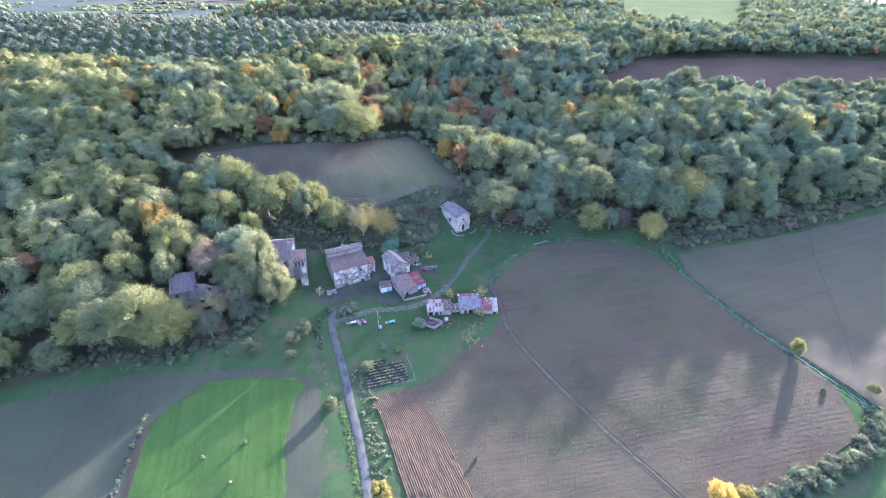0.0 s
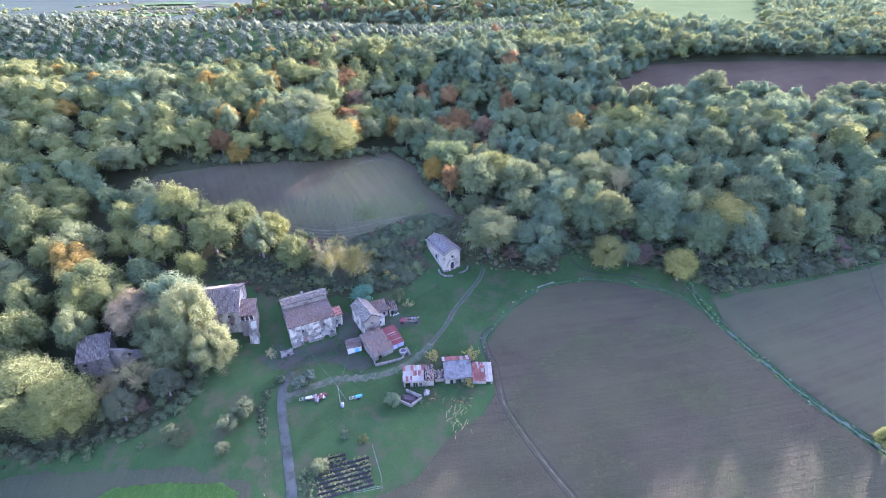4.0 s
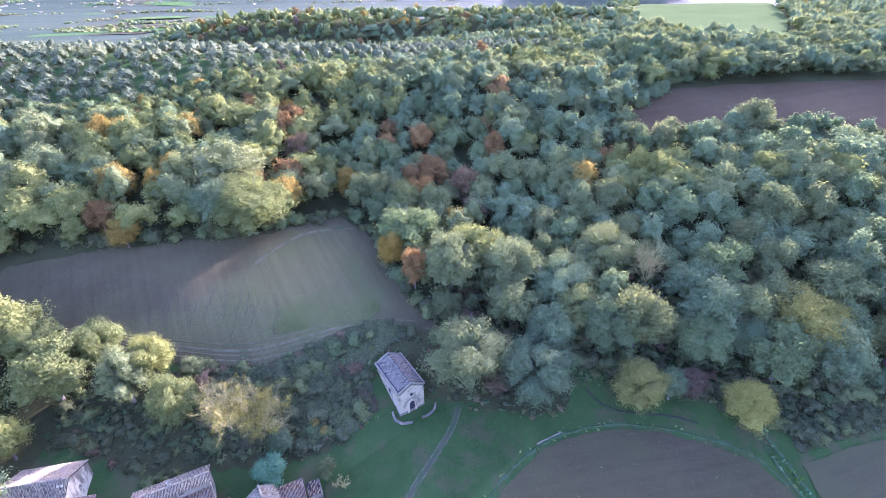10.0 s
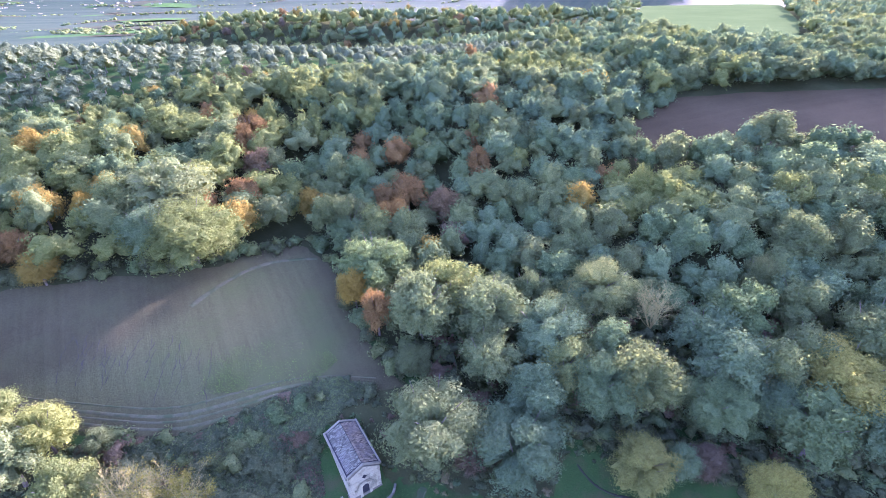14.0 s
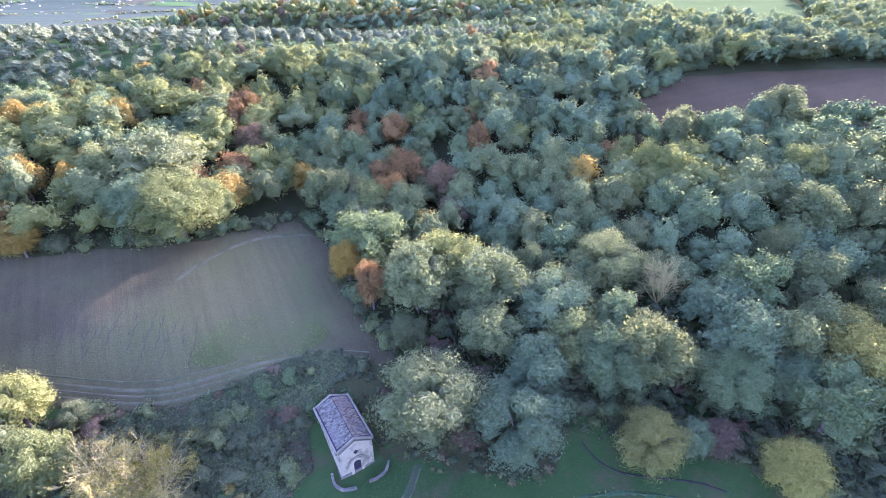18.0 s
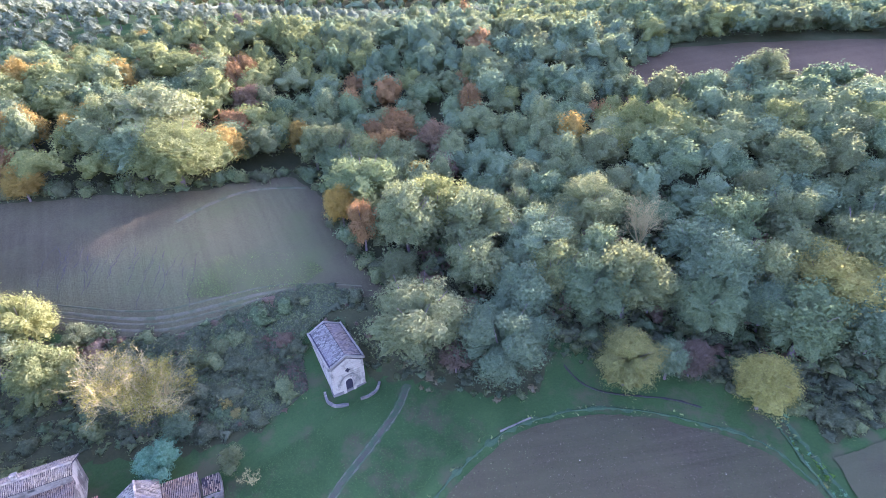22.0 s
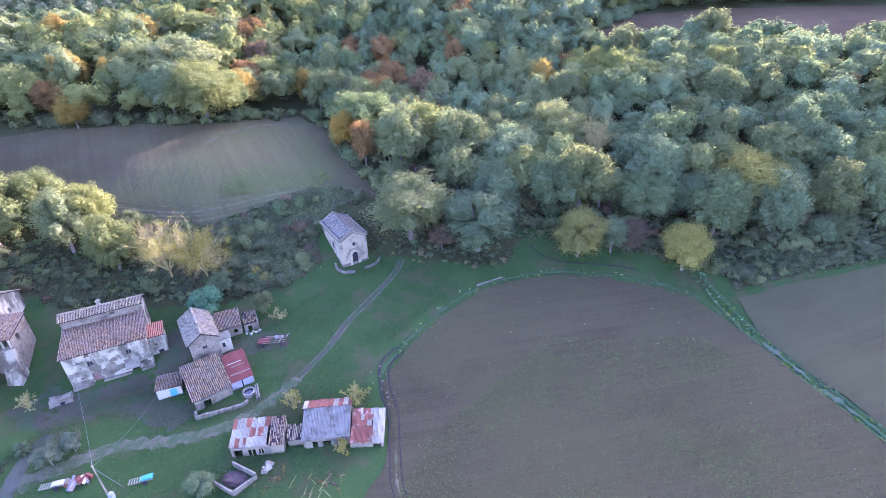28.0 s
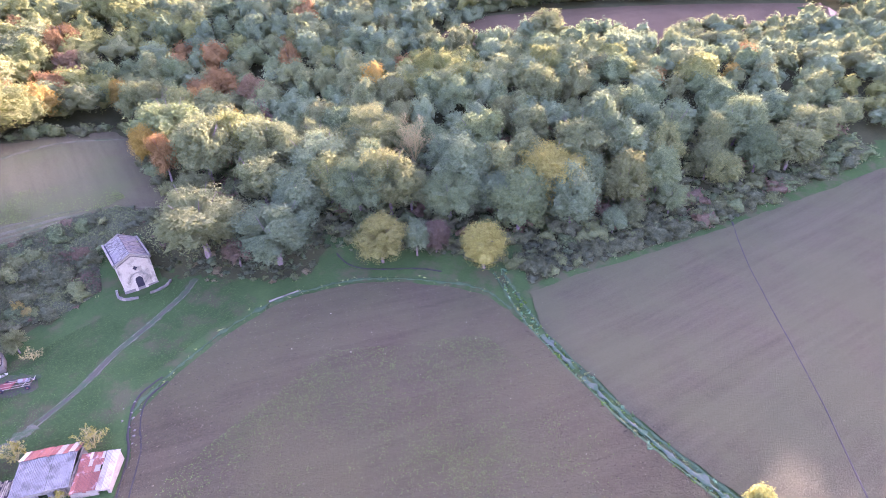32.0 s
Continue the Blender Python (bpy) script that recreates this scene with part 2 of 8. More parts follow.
LEAF = {
    "oak": foliage("leaf_oak", (0.071, 0.0963, 0.0415), (0.149, 0.1896, 0.0758), (0.2696, 0.2988, 0.1223)),
    "grey": foliage("leaf_grey_green", (0.066, 0.1027, 0.0528), (0.1379, 0.1972, 0.0941), (0.2397, 0.3084, 0.1492)),
    "lime": foliage("leaf_yellow_green", (0.0835, 0.1071, 0.032), (0.1746, 0.2057, 0.064), (0.2846, 0.3054, 0.1067)),
    "gold": foliage("leaf_gold", (0.1319, 0.1051, 0.0248), (0.2584, 0.1966, 0.0446), (0.3628, 0.2837, 0.0702)),
    "rust": foliage("leaf_rust", (0.1168, 0.0779, 0.03), (0.2133, 0.1406, 0.0529), (0.2945, 0.2055, 0.0813)),
    "wine": foliage("leaf_wine", (0.0855, 0.067, 0.0418), (0.1568, 0.1213, 0.0726), (0.209, 0.1733, 0.1078)),
    "olive": foliage("leaf_olive", (0.0611, 0.0811, 0.0427), (0.116, 0.1477, 0.0811), (0.177, 0.2207, 0.1254)),
    "teal": foliage("leaf_blue_green", (0.0541, 0.1254, 0.0662), (0.1173, 0.2404, 0.1285), (0.1894, 0.3344, 0.1831)),
    "dry": foliage("leaf_dry", (0.165, 0.146, 0.046), (0.3, 0.275, 0.088), (0.41, 0.385, 0.14)),
    "crop": foliage("leaf_crop", (0.0405, 0.09, 0.0154), (0.081, 0.165, 0.0266), (0.126, 0.225, 0.042)),
    "willow": foliage("leaf_willow", (0.0888, 0.1113, 0.0437), (0.1778, 0.2102, 0.0835), (0.3, 0.34, 0.1409)),
    "straw": foliage("leaf_straw", (0.13, 0.115, 0.06), (0.24, 0.215, 0.11), (0.35, 0.32, 0.18)),
    "moss": foliage("leaf_moss", (0.0556, 0.0864, 0.0397), (0.1182, 0.1727, 0.0728), (0.2154, 0.2663, 0.1166)),
    "grass": foliage("leaf_grass", (0.03, 0.062, 0.021), (0.05, 0.095, 0.031), (0.072, 0.125, 0.042), 0.2),
    "sprout": foliage("leaf_sprout", (0.0646, 0.1134, 0.0278), (0.1077, 0.1739, 0.0436), (0.1581, 0.2363, 0.0629), 0.2),
    "pale": foliage("leaf_pale_yellow", (0.1128, 0.1219, 0.035), (0.2251, 0.2323, 0.0677), (0.3576, 0.3586, 0.111)),
    "bronze": foliage("leaf_bronze", (0.0665, 0.0833, 0.0356), (0.1283, 0.1579, 0.0637), (0.1996, 0.24, 0.1057)),
    "tan": foliage("leaf_tan", (0.1393, 0.1317, 0.0279), (0.2507, 0.2401, 0.0517), (0.3528, 0.3408, 0.0804)),
    "yellow": foliage("leaf_bright_yellow", (0.26, 0.2, 0.035), (0.45, 0.36, 0.06), (0.6, 0.5, 0.12)),
    "sage": foliage("leaf_sage", (0.0779, 0.0985, 0.0416), (0.1377, 0.1715, 0.0735), (0.2036, 0.248, 0.1128)),
    # dark bramble leaves; also colours shrubs dark where shade should fall
    "shade": foliage("leaf_bramble_shaded", (0.0511, 0.0681, 0.0342), (0.1065, 0.1317, 0.0657), (0.1846, 0.209, 0.1077)),
}
LUSH = surface("lush_grass", (0.023, 0.046, 0.01995), (0.05175, 0.085, 0.0361), 0.4, 4, bump=0.8, depth=0.12, gloss=0.0)
RILL = surface("rill_soil", (0.026, 0.0235, 0.017), (0.05, 0.045, 0.032), 0.5, 5, bump=0.6)
BED = surface("ditch_bed", (0.0272, 0.0448, 0.0231), (0.068, 0.0896, 0.051), 0.8, 5, stain=(0.0204, 0.056, 0.0204), stain_scale=0.6, stain_at=0.5, bump=0.6)
BARK = surface("bark", (0.07, 0.055, 0.04), (0.2, 0.17, 0.135), 2.0, 14, bump=0.7, depth=0.04)
BARE_TWIG = surface("bare_twig", (0.1666, 0.1448, 0.048), (0.3332, 0.2958, 0.1024), 2.0, 14, bump=0.4)

# ---- lie of the land ----
GX = (-220, -100, -50, 0, 50, 100, 220)
GY = (-100, 30, 65, 90, 115, 140, 152, 163, 180, 210, 240, 280, 340, 400)
GZ = (
    (-20, -19, -18, -17, -16, -15, -14),
    (-13, -12.5, -10, -10, -8.5, -7.5, -6),
    (-8, -8.3, -5.8, -6.8, -5.2, -4.2, -3),
    (0, -1.5, -3, -3.6, -2.3, -1.8, 0),
    (9, 6, 0, -1.3, -0.6, 0.5, 3),
    (17, 12.5, 3.8, 2.3, 0.6, 2.2, 6),
    (20, 16, 8.5, 4.4, 2.6, 3.6, 7),
    (25, 19, 15.8, 9.0, 6, 5.5, 8),
    (32, 25, 18.5, 12.8, 12.5, 12, 13),
    (39, 33, 20.5, 17.2, 22.8, 23.5, 24),
    (48, 41, 28.5, 29, 30, 30, 29.5),
    (55, 50, 41.5, 41.5, 39.5, 41, 38.5),
    (44, 47, 46, 46, 47, 50, 51),
    (18, 30, 38, 43, 48, 49.5, 50),
)


def along(knots, v):
    k = np.asarray(knots, float)
    v = np.clip(v, k[0], k[-1] - 1e-6)
    i = np.clip(np.searchsorted(k, v, side="right") - 1, 0, len(k) - 2)
    h = k[i + 1] - k[i]
    t = (v - k[i]) / h
    a, b = np.clip(i - 1, 0, len(k) - 1), np.clip(i + 2, 0, len(k) - 1)
    t2, t3 = t * t, t * t * t
    h00, h10, h01, h11 = 2 * t3 - 3 * t2 + 1, t3 - 2 * t2 + t, -2 * t3 + 3 * t2, t3 - t2
    m0 = h / np.maximum(k[i + 1] - k[a], 1e-6)
    m1 = h / np.maximum(k[b] - k[i], 1e-6)
    # weights of the four neighbours a, i, i + 1, b
    w = (-h10 * m0, h00 - h11 * m1, h01 + h10 * m0, h11 * m1)
    return (a, i, i + 1, b), w


def smooth(a, b, v):
    t = np.clip((v - a) / (b - a), 0, 1)
    return t * t * (3 - 2 * t)


DITCH = ((49.5, 150), (51.4, 142), (53.4, 134), (56.6, 125), (61.4, 113.4), (65.6, 106), (70.9, 98), (76.6, 89), (84, 77), (94, 62), (106, 44))


def off_line(x, y, line):
    """Distance to a broken line."""
    d = np.full(np.shape(x), 1e9)
    for (x0, y0), (x1, y1) in zip(line, line[1:]):
        dx, dy = x1 - x0, y1 - y0
        t = np.clip(((x - x0) * dx + (y - y0) * dy) / (dx * dx + dy * dy), 0, 1)
        d = np.minimum(d, np.hypot(x - x0 - t * dx, y - y0 - t * dy))
    return d


def height(x, y):
    x, y = np.asarray(x, float), np.asarray(y, float)
    g = np.array(GZ, float)
    ix, wx = along(GX, x)
    iy, wy = along(GY, y)
    z = sum(wy[a] * wx[b] * g[iy[a], ix[b]] for a in range(4) for b in range(4))
    # second wooded hill beyond the olive ridge, falling to the left
    hill = 52 * np.exp(-(((y - 500) / 85) ** 2)) * smooth(-450, -180, x) * (1 - 0.25 * smooth(60, 160, x))
    far = smooth(400, 560, y)
    left = smooth(-380, -900, x)
    z = z * (1 - smooth(400, 470, y)) + np.maximum(hill, 0) * smooth(395, 470, y)
    plain = -45.0 + 190 * smooth(2600, 4700, y) + 6 * np.sin(x / 170 + y / 230)
    right_hill = (44 + 26 * np.sin(x / 260)) * smooth(90, 260, x)
    base = plain * (1 - smooth(90, 260, x)) + right_hill * smooth(90, 260, x)
    k = smooth(500, 900, y)
    z = z * (1 - k) + base * k
    shelf = smooth(75, 115, x) * smooth(375, 410, y) * (1 - smooth(640, 900, y))
    z = z * (1 - shelf) + (49 + 0.012 * (y - 400)) * shelf
    z = z * (1 - left) + (plain * smooth(200, 900, y) + 20 * (1 - smooth(200, 900, y))) * left
    z = z + 0.12 * np.sin(x * 0.31 + 1.7 * np.sin(y * 0.13)) * np.sin(y * 0.27) + 0.012 * np.sin(x * 0.9 + y * 0.7)
    z = z - 1.8 * np.exp(-((off_line(x, y, ((-56.5, 112.0), (-46.0, 118.2))) / 4.6) ** 2))
    z = z - 2.7 * np.exp(-((off_line(x, y, ((-80.0, 111.5), (-65.0, 116.5))) / 6.0) ** 2))
    z = z - 0.95 * np.exp(-((off_line(x, y, ((-18.5, 147.6), (-14.5, 151.0))) / 3.0) ** 2))
    d = off_line(x, y, DITCH)
    return z - 0.6 * np.exp(-((d / 1.0) ** 2))


def hz(x, y):
    return float(height(x, y))


def mesh_from(name, verts, faces, mats, index=None, smooth_faces=False):
    me = bpy.data.meshes.new(name)
    me.from_pydata(verts, [], faces)
    for m in mats:
        me.materials.append(m)
    if index is not None:
        me.polygons.foreach_set("material_index", np.asarray(index, dtype=np.int32))
    if smooth_faces:
        me.polygons.foreach_set("use_smooth", np.ones(len(me.polygons), dtype=bool))
    me.update()
    return me


def lines_of(dense0, dense1, step, reach0, reach1):
    mid = np.arange(dense0, dense1 + 0.1, step)
    grow, lo, hi = [], [], []
    d, v = step, dense0
    while v > reach0:
        d *= 1.22
        v -= d
        lo.append(v)
    d, v = step, dense1
    while v < reach1:
        d *= 1.22
        v += d
        hi.append(v)
    return np.concatenate([lo[::-1], mid, hi])


def inside(x, y, poly):
    x, y = np.asarray(x, float), np.asarray(y, float)
    c = np.zeros(x.shape, bool)
    for (x0, y0), (x1, y1) in zip(poly, poly[1:] + poly[:1]):
        cross = ((y0 > y) != (y1 > y)) & (x < (x1 - x0) * (y - y0) / (y1 - y0 + 1e-12) + x0)
        c ^= cross
    return c


# fields and clearings, as outlines on the plan
BOWL = [(-14.5, 164.5), (-18.5, 168), (-23, 173.5), (-30.5, 186), (-38, 197), (-47, 204), (-55, 200), (-62, 190), (-72, 184), (-88, 178), (-104, 173), (-118, 168), (-124, 158), (-112, 152), (-96, 150), (-78, 149.5), (-62, 151), (-50, 152.5), (-40, 158), (-31, 161.5), (-22, 163)]
BIG_FIELD = [(-37, 77), (-30, 79), (-21, 84), (-14, 95), (-8, 100), (-5.5, 106), (-6, 113), (-8.5, 119), (-5, 127), (0, 134), (6, 140.5), (12, 144.5), (20, 147), (30, 147.5), (40, 145.5), (46, 142.5), (49.3, 138.5), (52.1, 133.6), (55.4, 124.5), (60.1, 112.9), (64.4, 105.4), (69.6, 97.4), (75.5, 88.2), (74, 75.5), (62, 68), (50, 62.5), (36, 55), (38, -80), (4, -80), (-12, 10), (-20, 40), (-26, 60)]
EAST_FIELD = [(54.6, 143), (66, 147), (82, 151.5), (97, 156.5), (112, 162), (140, 171), (200, 190), (200, 40), (110, 40), (95.4, 62.7), (85.4, 77.7), (77.9, 89.4), (72, 98.6), (66.6, 106.5), (62.4, 113.7), (57.6, 125.3), (54.4, 133.3)]
DARK_FIELD = [(43, 240), (58, 243), (80, 248), (110, 244), (150, 252), (210, 262), (215, 292), (170, 291), (134, 289), (112, 286), (84, 284), (62, 282), (50, 270), (43, 255)]
FAR_MEADOW = [(92, 352), (120, 342), (146, 346), (165, 400), (205, 480), (270, 640), (230, 700), (150, 660), (118, 560), (96, 450)]

gx = lines_of(-140, 130, 1.5, -4800, 4800)
gy = lines_of(36, 320, 1.5, -700, 4850)
XX, YY = np.meshgrid(gx, gy)
ZZ = height(XX, YY)
nx, ny = len(gx), len(gy)
ii = np.arange(nx * ny).reshape(ny, nx)
quads = np.stack([ii[:-1, :-1], ii[:-1, 1:], ii[1:, 1:], ii[1:, :-1]], -1).reshape(-1, 4)
cx, cy = XX.ravel()[quads].mean(1), YY.ravel()[quads].mean(1)
WOODS = [
    [(-13, 168), (-8, 165), (0, 163), (14, 162), (30, 161.5), (45, 160), (60, 157), (85, 161), (112, 170), (150, 183), (260, 208), (260, 385), (90, 385), (-40, 378), (-340, 350), (-340, 60), (-135, 70), (-112, 78), (-80, 88), (-72, 100), (-72, 108), (-82, 118), (-84, 134), (-66, 137), (-58, 144), (-62, 149), (-96, 148), (-128, 154), (-120, 170), (-88, 181), (-62, 194), (-47, 207), (-37, 199), (-29, 187), (-21.5, 175)],
]
OLIVE_FRONT = [(-340, 224), (-175, 230), (-140, 233), (-122, 241), (-106, 262), (-86, 283), (-54, 308), (0, 336), (40, 357)]
OLIVES = OLIVE_FRONT + [(10, 378), (-60, 372), (-120, 360), (-340, 350)]
zone = np.zeros(len(quads), np.int32)
zone[inside(cx, cy, WOODS[0]) & ~inside(cx, cy, DARK_FIELD) & ~inside(cx, cy, OLIVES)] = 1
zone[(cy > 395) & (cy < 640) & (cx > -330) & (cx < 320)] = 1
zone[inside(cx, cy, [(-132, 149), (-60, 150), (-44, 156.5), (-30, 164), (-24, 168), (-24, 215), (-132, 215)])] = 1
zone[(cy > 640) | (cx < -500)] = 2
ground_me = mesh_from("ground", np.stack([XX.ravel(), YY.ravel(), ZZ.ravel()], 1).tolist(), quads.tolist(), [GRASS, WOOD_FLOOR, PLAIN], zone, True)
ground = tagged(new("ground", ground_me), "rolling grassy valley floor rising to wooded hills", "ground", kind="structure")


def sheet(name, poly, mat, lift, step, label, category, ragged=0.12, paler=None):
    """A field or track laid on the land: a fine mesh with a clean outline."""
    from mathutils.geometry import delaunay_2d_cdt
    edge = []
    for (x0, y0), (x1, y1) in zip(poly, poly[1:] + poly[:1]):
        n = max(1, int(math.hypot(x1 - x0, y1 - y0) / step))
        for k in range(n):
            j = ragged * step
            edge.append((x0 + (x1 - x0) * k / n + random.uniform(-j, j), y0 + (y1 - y0) * k / n + random.uniform(-j, j)))
    xs, ys = [p[0] for p in poly], [p[1] for p in poly]
    px, py = np.meshgrid(np.arange(min(xs), max(xs), step), np.arange(min(ys), max(ys), step))
    px, py = px.ravel(), py.ravel()
    keep = inside(px, py, edge) & (off_line(px, py, edge + edge[:1]) > 0.4 * step)
    pts = [Vector(p) for p in edge] + [Vector((a, b)) for a, b in zip(px[keep], py[keep])]
    n = len(edge)
    v, _, f, *_ = delaunay_2d_cdt(pts, [], [list(range(n))], 1, 1e-4)
    vx, vy = np.array([p[0] for p in v]), np.array([p[1] for p in v])
    vz = height(vx, vy) + lift
    me = mesh_from(name, np.stack([vx, vy, vz], 1).tolist(), [list(q) for q in f], [mat], None, True)
    if paler:
        d = off_line(vx, vy, paler + paler[:1]) * np.where(inside(vx, vy, paler), 1, -1)
        wob = np.array([noise.noise(Vector((a * 0.12, b * 0.12, 6.0))) for a, b in zip(vx, vy)])
        me.attributes.new("paler", "FLOAT", "POINT").data.foreach_set("value", smooth(-4, 5, d + 4 * wob).astype(np.float32))
    return tagged(new(name, me), label, category, kind="structure")


def curve_pts(line, step=1.0):
    """A smooth line through points."""
    p = [np.array(q, float) for q in line]
    p = [2 * p[0] - p[1]] + p + [2 * p[-1] - p[-2]]
    out = []
    for a, b, c, d in zip(p, p[1:], p[2:], p[3:]):
        n = max(2, int(np.linalg.norm(c - b) / step))
        for k in range(n):
            t = k / n
            out.append(0.5 * (2 * b + (c - a) * t + (2 * a - 5 * b + 4 * c - d) * t * t + (3 * b - a - 3 * c + d) * t**3))
    out.append(p[-2])
    return np.array(out)


def ribbon(name, line, width, mat, lift, label, category, ragged=0.15, step=0.5, across=4, shift=0.0):
    """A strip along a line, its edges wandering a little; shift: to one side, as a rut."""
    c = curve_pts(line, step)
    t = np.gradient(c, axis=0)
    nrm = np.stack([-t[:, 1], t[:, 0]], 1) / np.linalg.norm(t, axis=1)[:, None]
    run = np.cumsum(np.linalg.norm(t, axis=1))
    rows = []
    for s in np.linspace(-0.5, 0.5, across + 1):
        wob = np.array([noise.noise(Vector((r * 0.9, 7.0 * s + width * 5 + shift * 9, 2.0))) for r in run]) * ragged * 2 * (abs(s) > 0.3)
        q = c + nrm * (shift + s * width + wob)[:, None]
        rows.append(np.stack([q[:, 0], q[:, 1], height(q[:, 0], q[:, 1]) + lift * (1 - (2 * abs(s)) ** 4 * 0.5)], 1))
    v = np.concatenate(rows)
    n = len(c)
    f = [[r * n + k, r * n + k + 1, (r + 1) * n + k + 1, (r + 1) * n + k] for r in range(across) for k in range(n - 1)]
    me = mesh_from(name, v.tolist(), f, [mat], None, True)
    return tagged(new(name, me), label, category, kind="structure")


def ruts(name, line, mat, lift, label, width=0.42, apart=1.25, ragged=0.1):
    for side in (-0.5, 0.5):
        ribbon(name, line, width, mat, lift, label, "track", ragged, 0.5, 2, side * apart)


sheet("field_ploughed", BIG_FIELD, SOIL, 0.1, 1.6, "large bare ploughed field with faint green sprouts", "field")
sheet("field_ploughed_east", EAST_FIELD, SOIL_EAST, 0.16, 1.6, "grey-brown harrowed field beyond the ditch", "field")
# outline of the paler middle of the sloping field
BOWL_PALER = [(-57, 191), (-46.5, 200), (-39.5, 193.5), (-36, 186), (-31.5, 177), (-27, 169), (-31, 162), (-41, 157.5), (-63.8, 153), (-82, 151.5), (-84, 155), (-76, 160), (-69, 168), (-62.5, 180)]
sheet("field_bowl", BOWL, SOIL_BOWL, 0.1, 1.2, "small bare sloping field enclosed by woods, weedy and pale in the middle", "field", 0.3, BOWL_PALER)
sheet("field_dark", DARK_FIELD, SOIL_FAR, 0.12, 3.0, "dark reddish bare field on the hill", "field")
sheet("field_meadow_far", FAR_MEADOW, MEADOW_FAR, 0.3, 8.0, "sunlit green meadow on the far hill", "field")
CROP_EDGE = [(-86.6, 65.3), (-85.2, 70), (-77.4, 77.6), (-66, 79.6), (-57.5, 80), (-53, 78.4), (-54.6, 73.4), (-54, 67.8), (-52, 59.8), (-48.8, 51.6), (-43, 30), (-14, -80), (-47, -80), (-76, 30), (-82.1, 49.8), (-85.6, 59.5)]
sheet("field_headland", [(-127, 68.2), (-110.7, 73.5), (-97.5, 78.7), (-80.5, 80.6), (-64.4, 82.6), (-51.5, 80), (-48.5, 75), (-45.5, 66), (-40, 46), (-36, 30), (-7, -80), (-150, -80), (-150, 60)], STUBBLE, 0.08, 1.6, "pale stubble and bare soil round the green crop", "field", 0.35)
sheet("field_crop", CROP_EDGE, CROP, 0.13, 1.5, "bright green young crop in rows", "field", 0.3)
ribbon("track_crop_edge", [(-87.6, 65.5), (-85.9, 59.5), (-82.6, 49.8), (-78, 34), (-62, -25), (-48, -80)], 1.7, FURROWED, 0.17, "bare pinkish strip along the crop's edge", "track", 0.2)


RIVULET = [(16.9, 155.6), (18.5, 153.6), (20.8, 152.0), (24.0, 151.2), (29.7, 151.1), (34.3, 150.9), (38.2, 149.9)]


def furrows(left, right, ridges):
    """Deep plough ridges side by side, running along the land."""
    a, b = curve_pts(left, 0.8), curve_pts(right, 0.8)
    n = min(len(a), len(b))
    a = a[np.linspace(0, len(a) - 1, n).astype(int)]
    b = b[np.linspace(0, len(b) - 1, n).astype(int)]
    m = ridges * 6
    rows = []
    for k in range(m + 1):
        q = a + (b - a) * (k / m)
        wob = np.array([noise.noise(Vector((p[0] * 0.9, p[1] * 0.9, 0.0))) for p in q])
        bend = np.array([noise.noise(Vector((0.3 * k / 6, p[1] * 0.12, 5.0))) for p in q])
        q = q + (b - a) / m * bend[:, None] * 2
        lift = 0.14 + (0.06 + 0.05 * bend + 0.05 * wob) * np.sin(math.pi * ((k / 6) % 1.0)) ** 1.3 + 0.1 * wob
        rows.append(np.stack([q[:, 0], q[:, 1], height(q[:, 0], q[:, 1]) + lift * (0.4 if k in (0, m) else 1)], 1))
    f = [[r * n + k, (r + 1) * n + k, (r + 1) * n + k + 1, r * n + k + 1] for r in range(m) for k in range(n - 1)]
    me = mesh_from("field_furrows", np.concatenate(rows).tolist(), f, [FURROWED], None, True)
    tagged(new("field_furrows", me), "deeply furrowed bare pinkish soil beside the garden", "field", kind="structure")


furrows([(-36.8, 76.9), (-32, 68.8), (-28.3, 61.2), (-24.7, 54.5), (-20, 45), (-14, 33)], [(-26.5, 79.6), (-19.4, 70.3), (-15.8, 64.2), (-11.8, 57.2), (-6, 46), (2, 33)], 26)
ribbon("rivulet", RIVULET, 0.34, RUT, 0.13, "narrow dark rivulet through the grass above the field", "ditch", 0.1)
ribbon("grass_margin", [(-9, 120.5), (-5.9, 127.4), (-0.9, 134.4), (5.2, 141.2), (11.8, 145.3), (20, 147.9), (30, 148.4), (40, 146.5), (46.5, 143.6), (50.2, 138.6)], 0.4, LUSH, 0.12, "lush emerald grass along the field's margin", "grass", 0.45)
for side in (-1.0, 0.85):
    ribbon("grass_ditch_side", DITCH, 0.55, LUSH, 0.12, "lush emerald grass beside the ditch", "grass", 0.3, 0.5, 4, side)
for bed in ([(54.2, 131.6), (55.4, 128.2), (56.4, 125.4), (57.2, 123.2)], [(58.0, 121.4), (61.2, 113.6), (65.4, 106.2), (70.7, 98.2), (76.4, 89.2), (83.8, 77.2), (93.8, 62.2)]):
    ribbon("ditch_bed", bed, 0.62, BED, 0.42, "pale grassy bed of the narrow ditch", "ditch", 0.4)
ribbon("road_lane", [(0, -80), (-14, -25), (-28, 30), (-31.5, 50), (-36, 63), (-41, 74), (-45, 83), (-49.5, 92), (-52.5, 98.5), (-53.6, 103), (-53.2, 107)], 1.9, ROAD, 0.16, "narrow pale gravel lane between verges", "road")
FARM_TRACK = [(-52.5, 99.5), (-47, 104), (-42, 106.8), (-36, 107.5), (-31, 109), (-26, 113), (-22, 119), (-19, 125), (-16.5, 132), (-13, 139), (-10, 145), (-9, 152)]
ribbon("track_farm", [(-52.5, 99.5), (-47, 103.4), (-42, 106.2), (-36, 107.4), (-31, 109)], 1.9, DIRT, 0.07, "pale stony track through the farm grass", "track", 0.55)
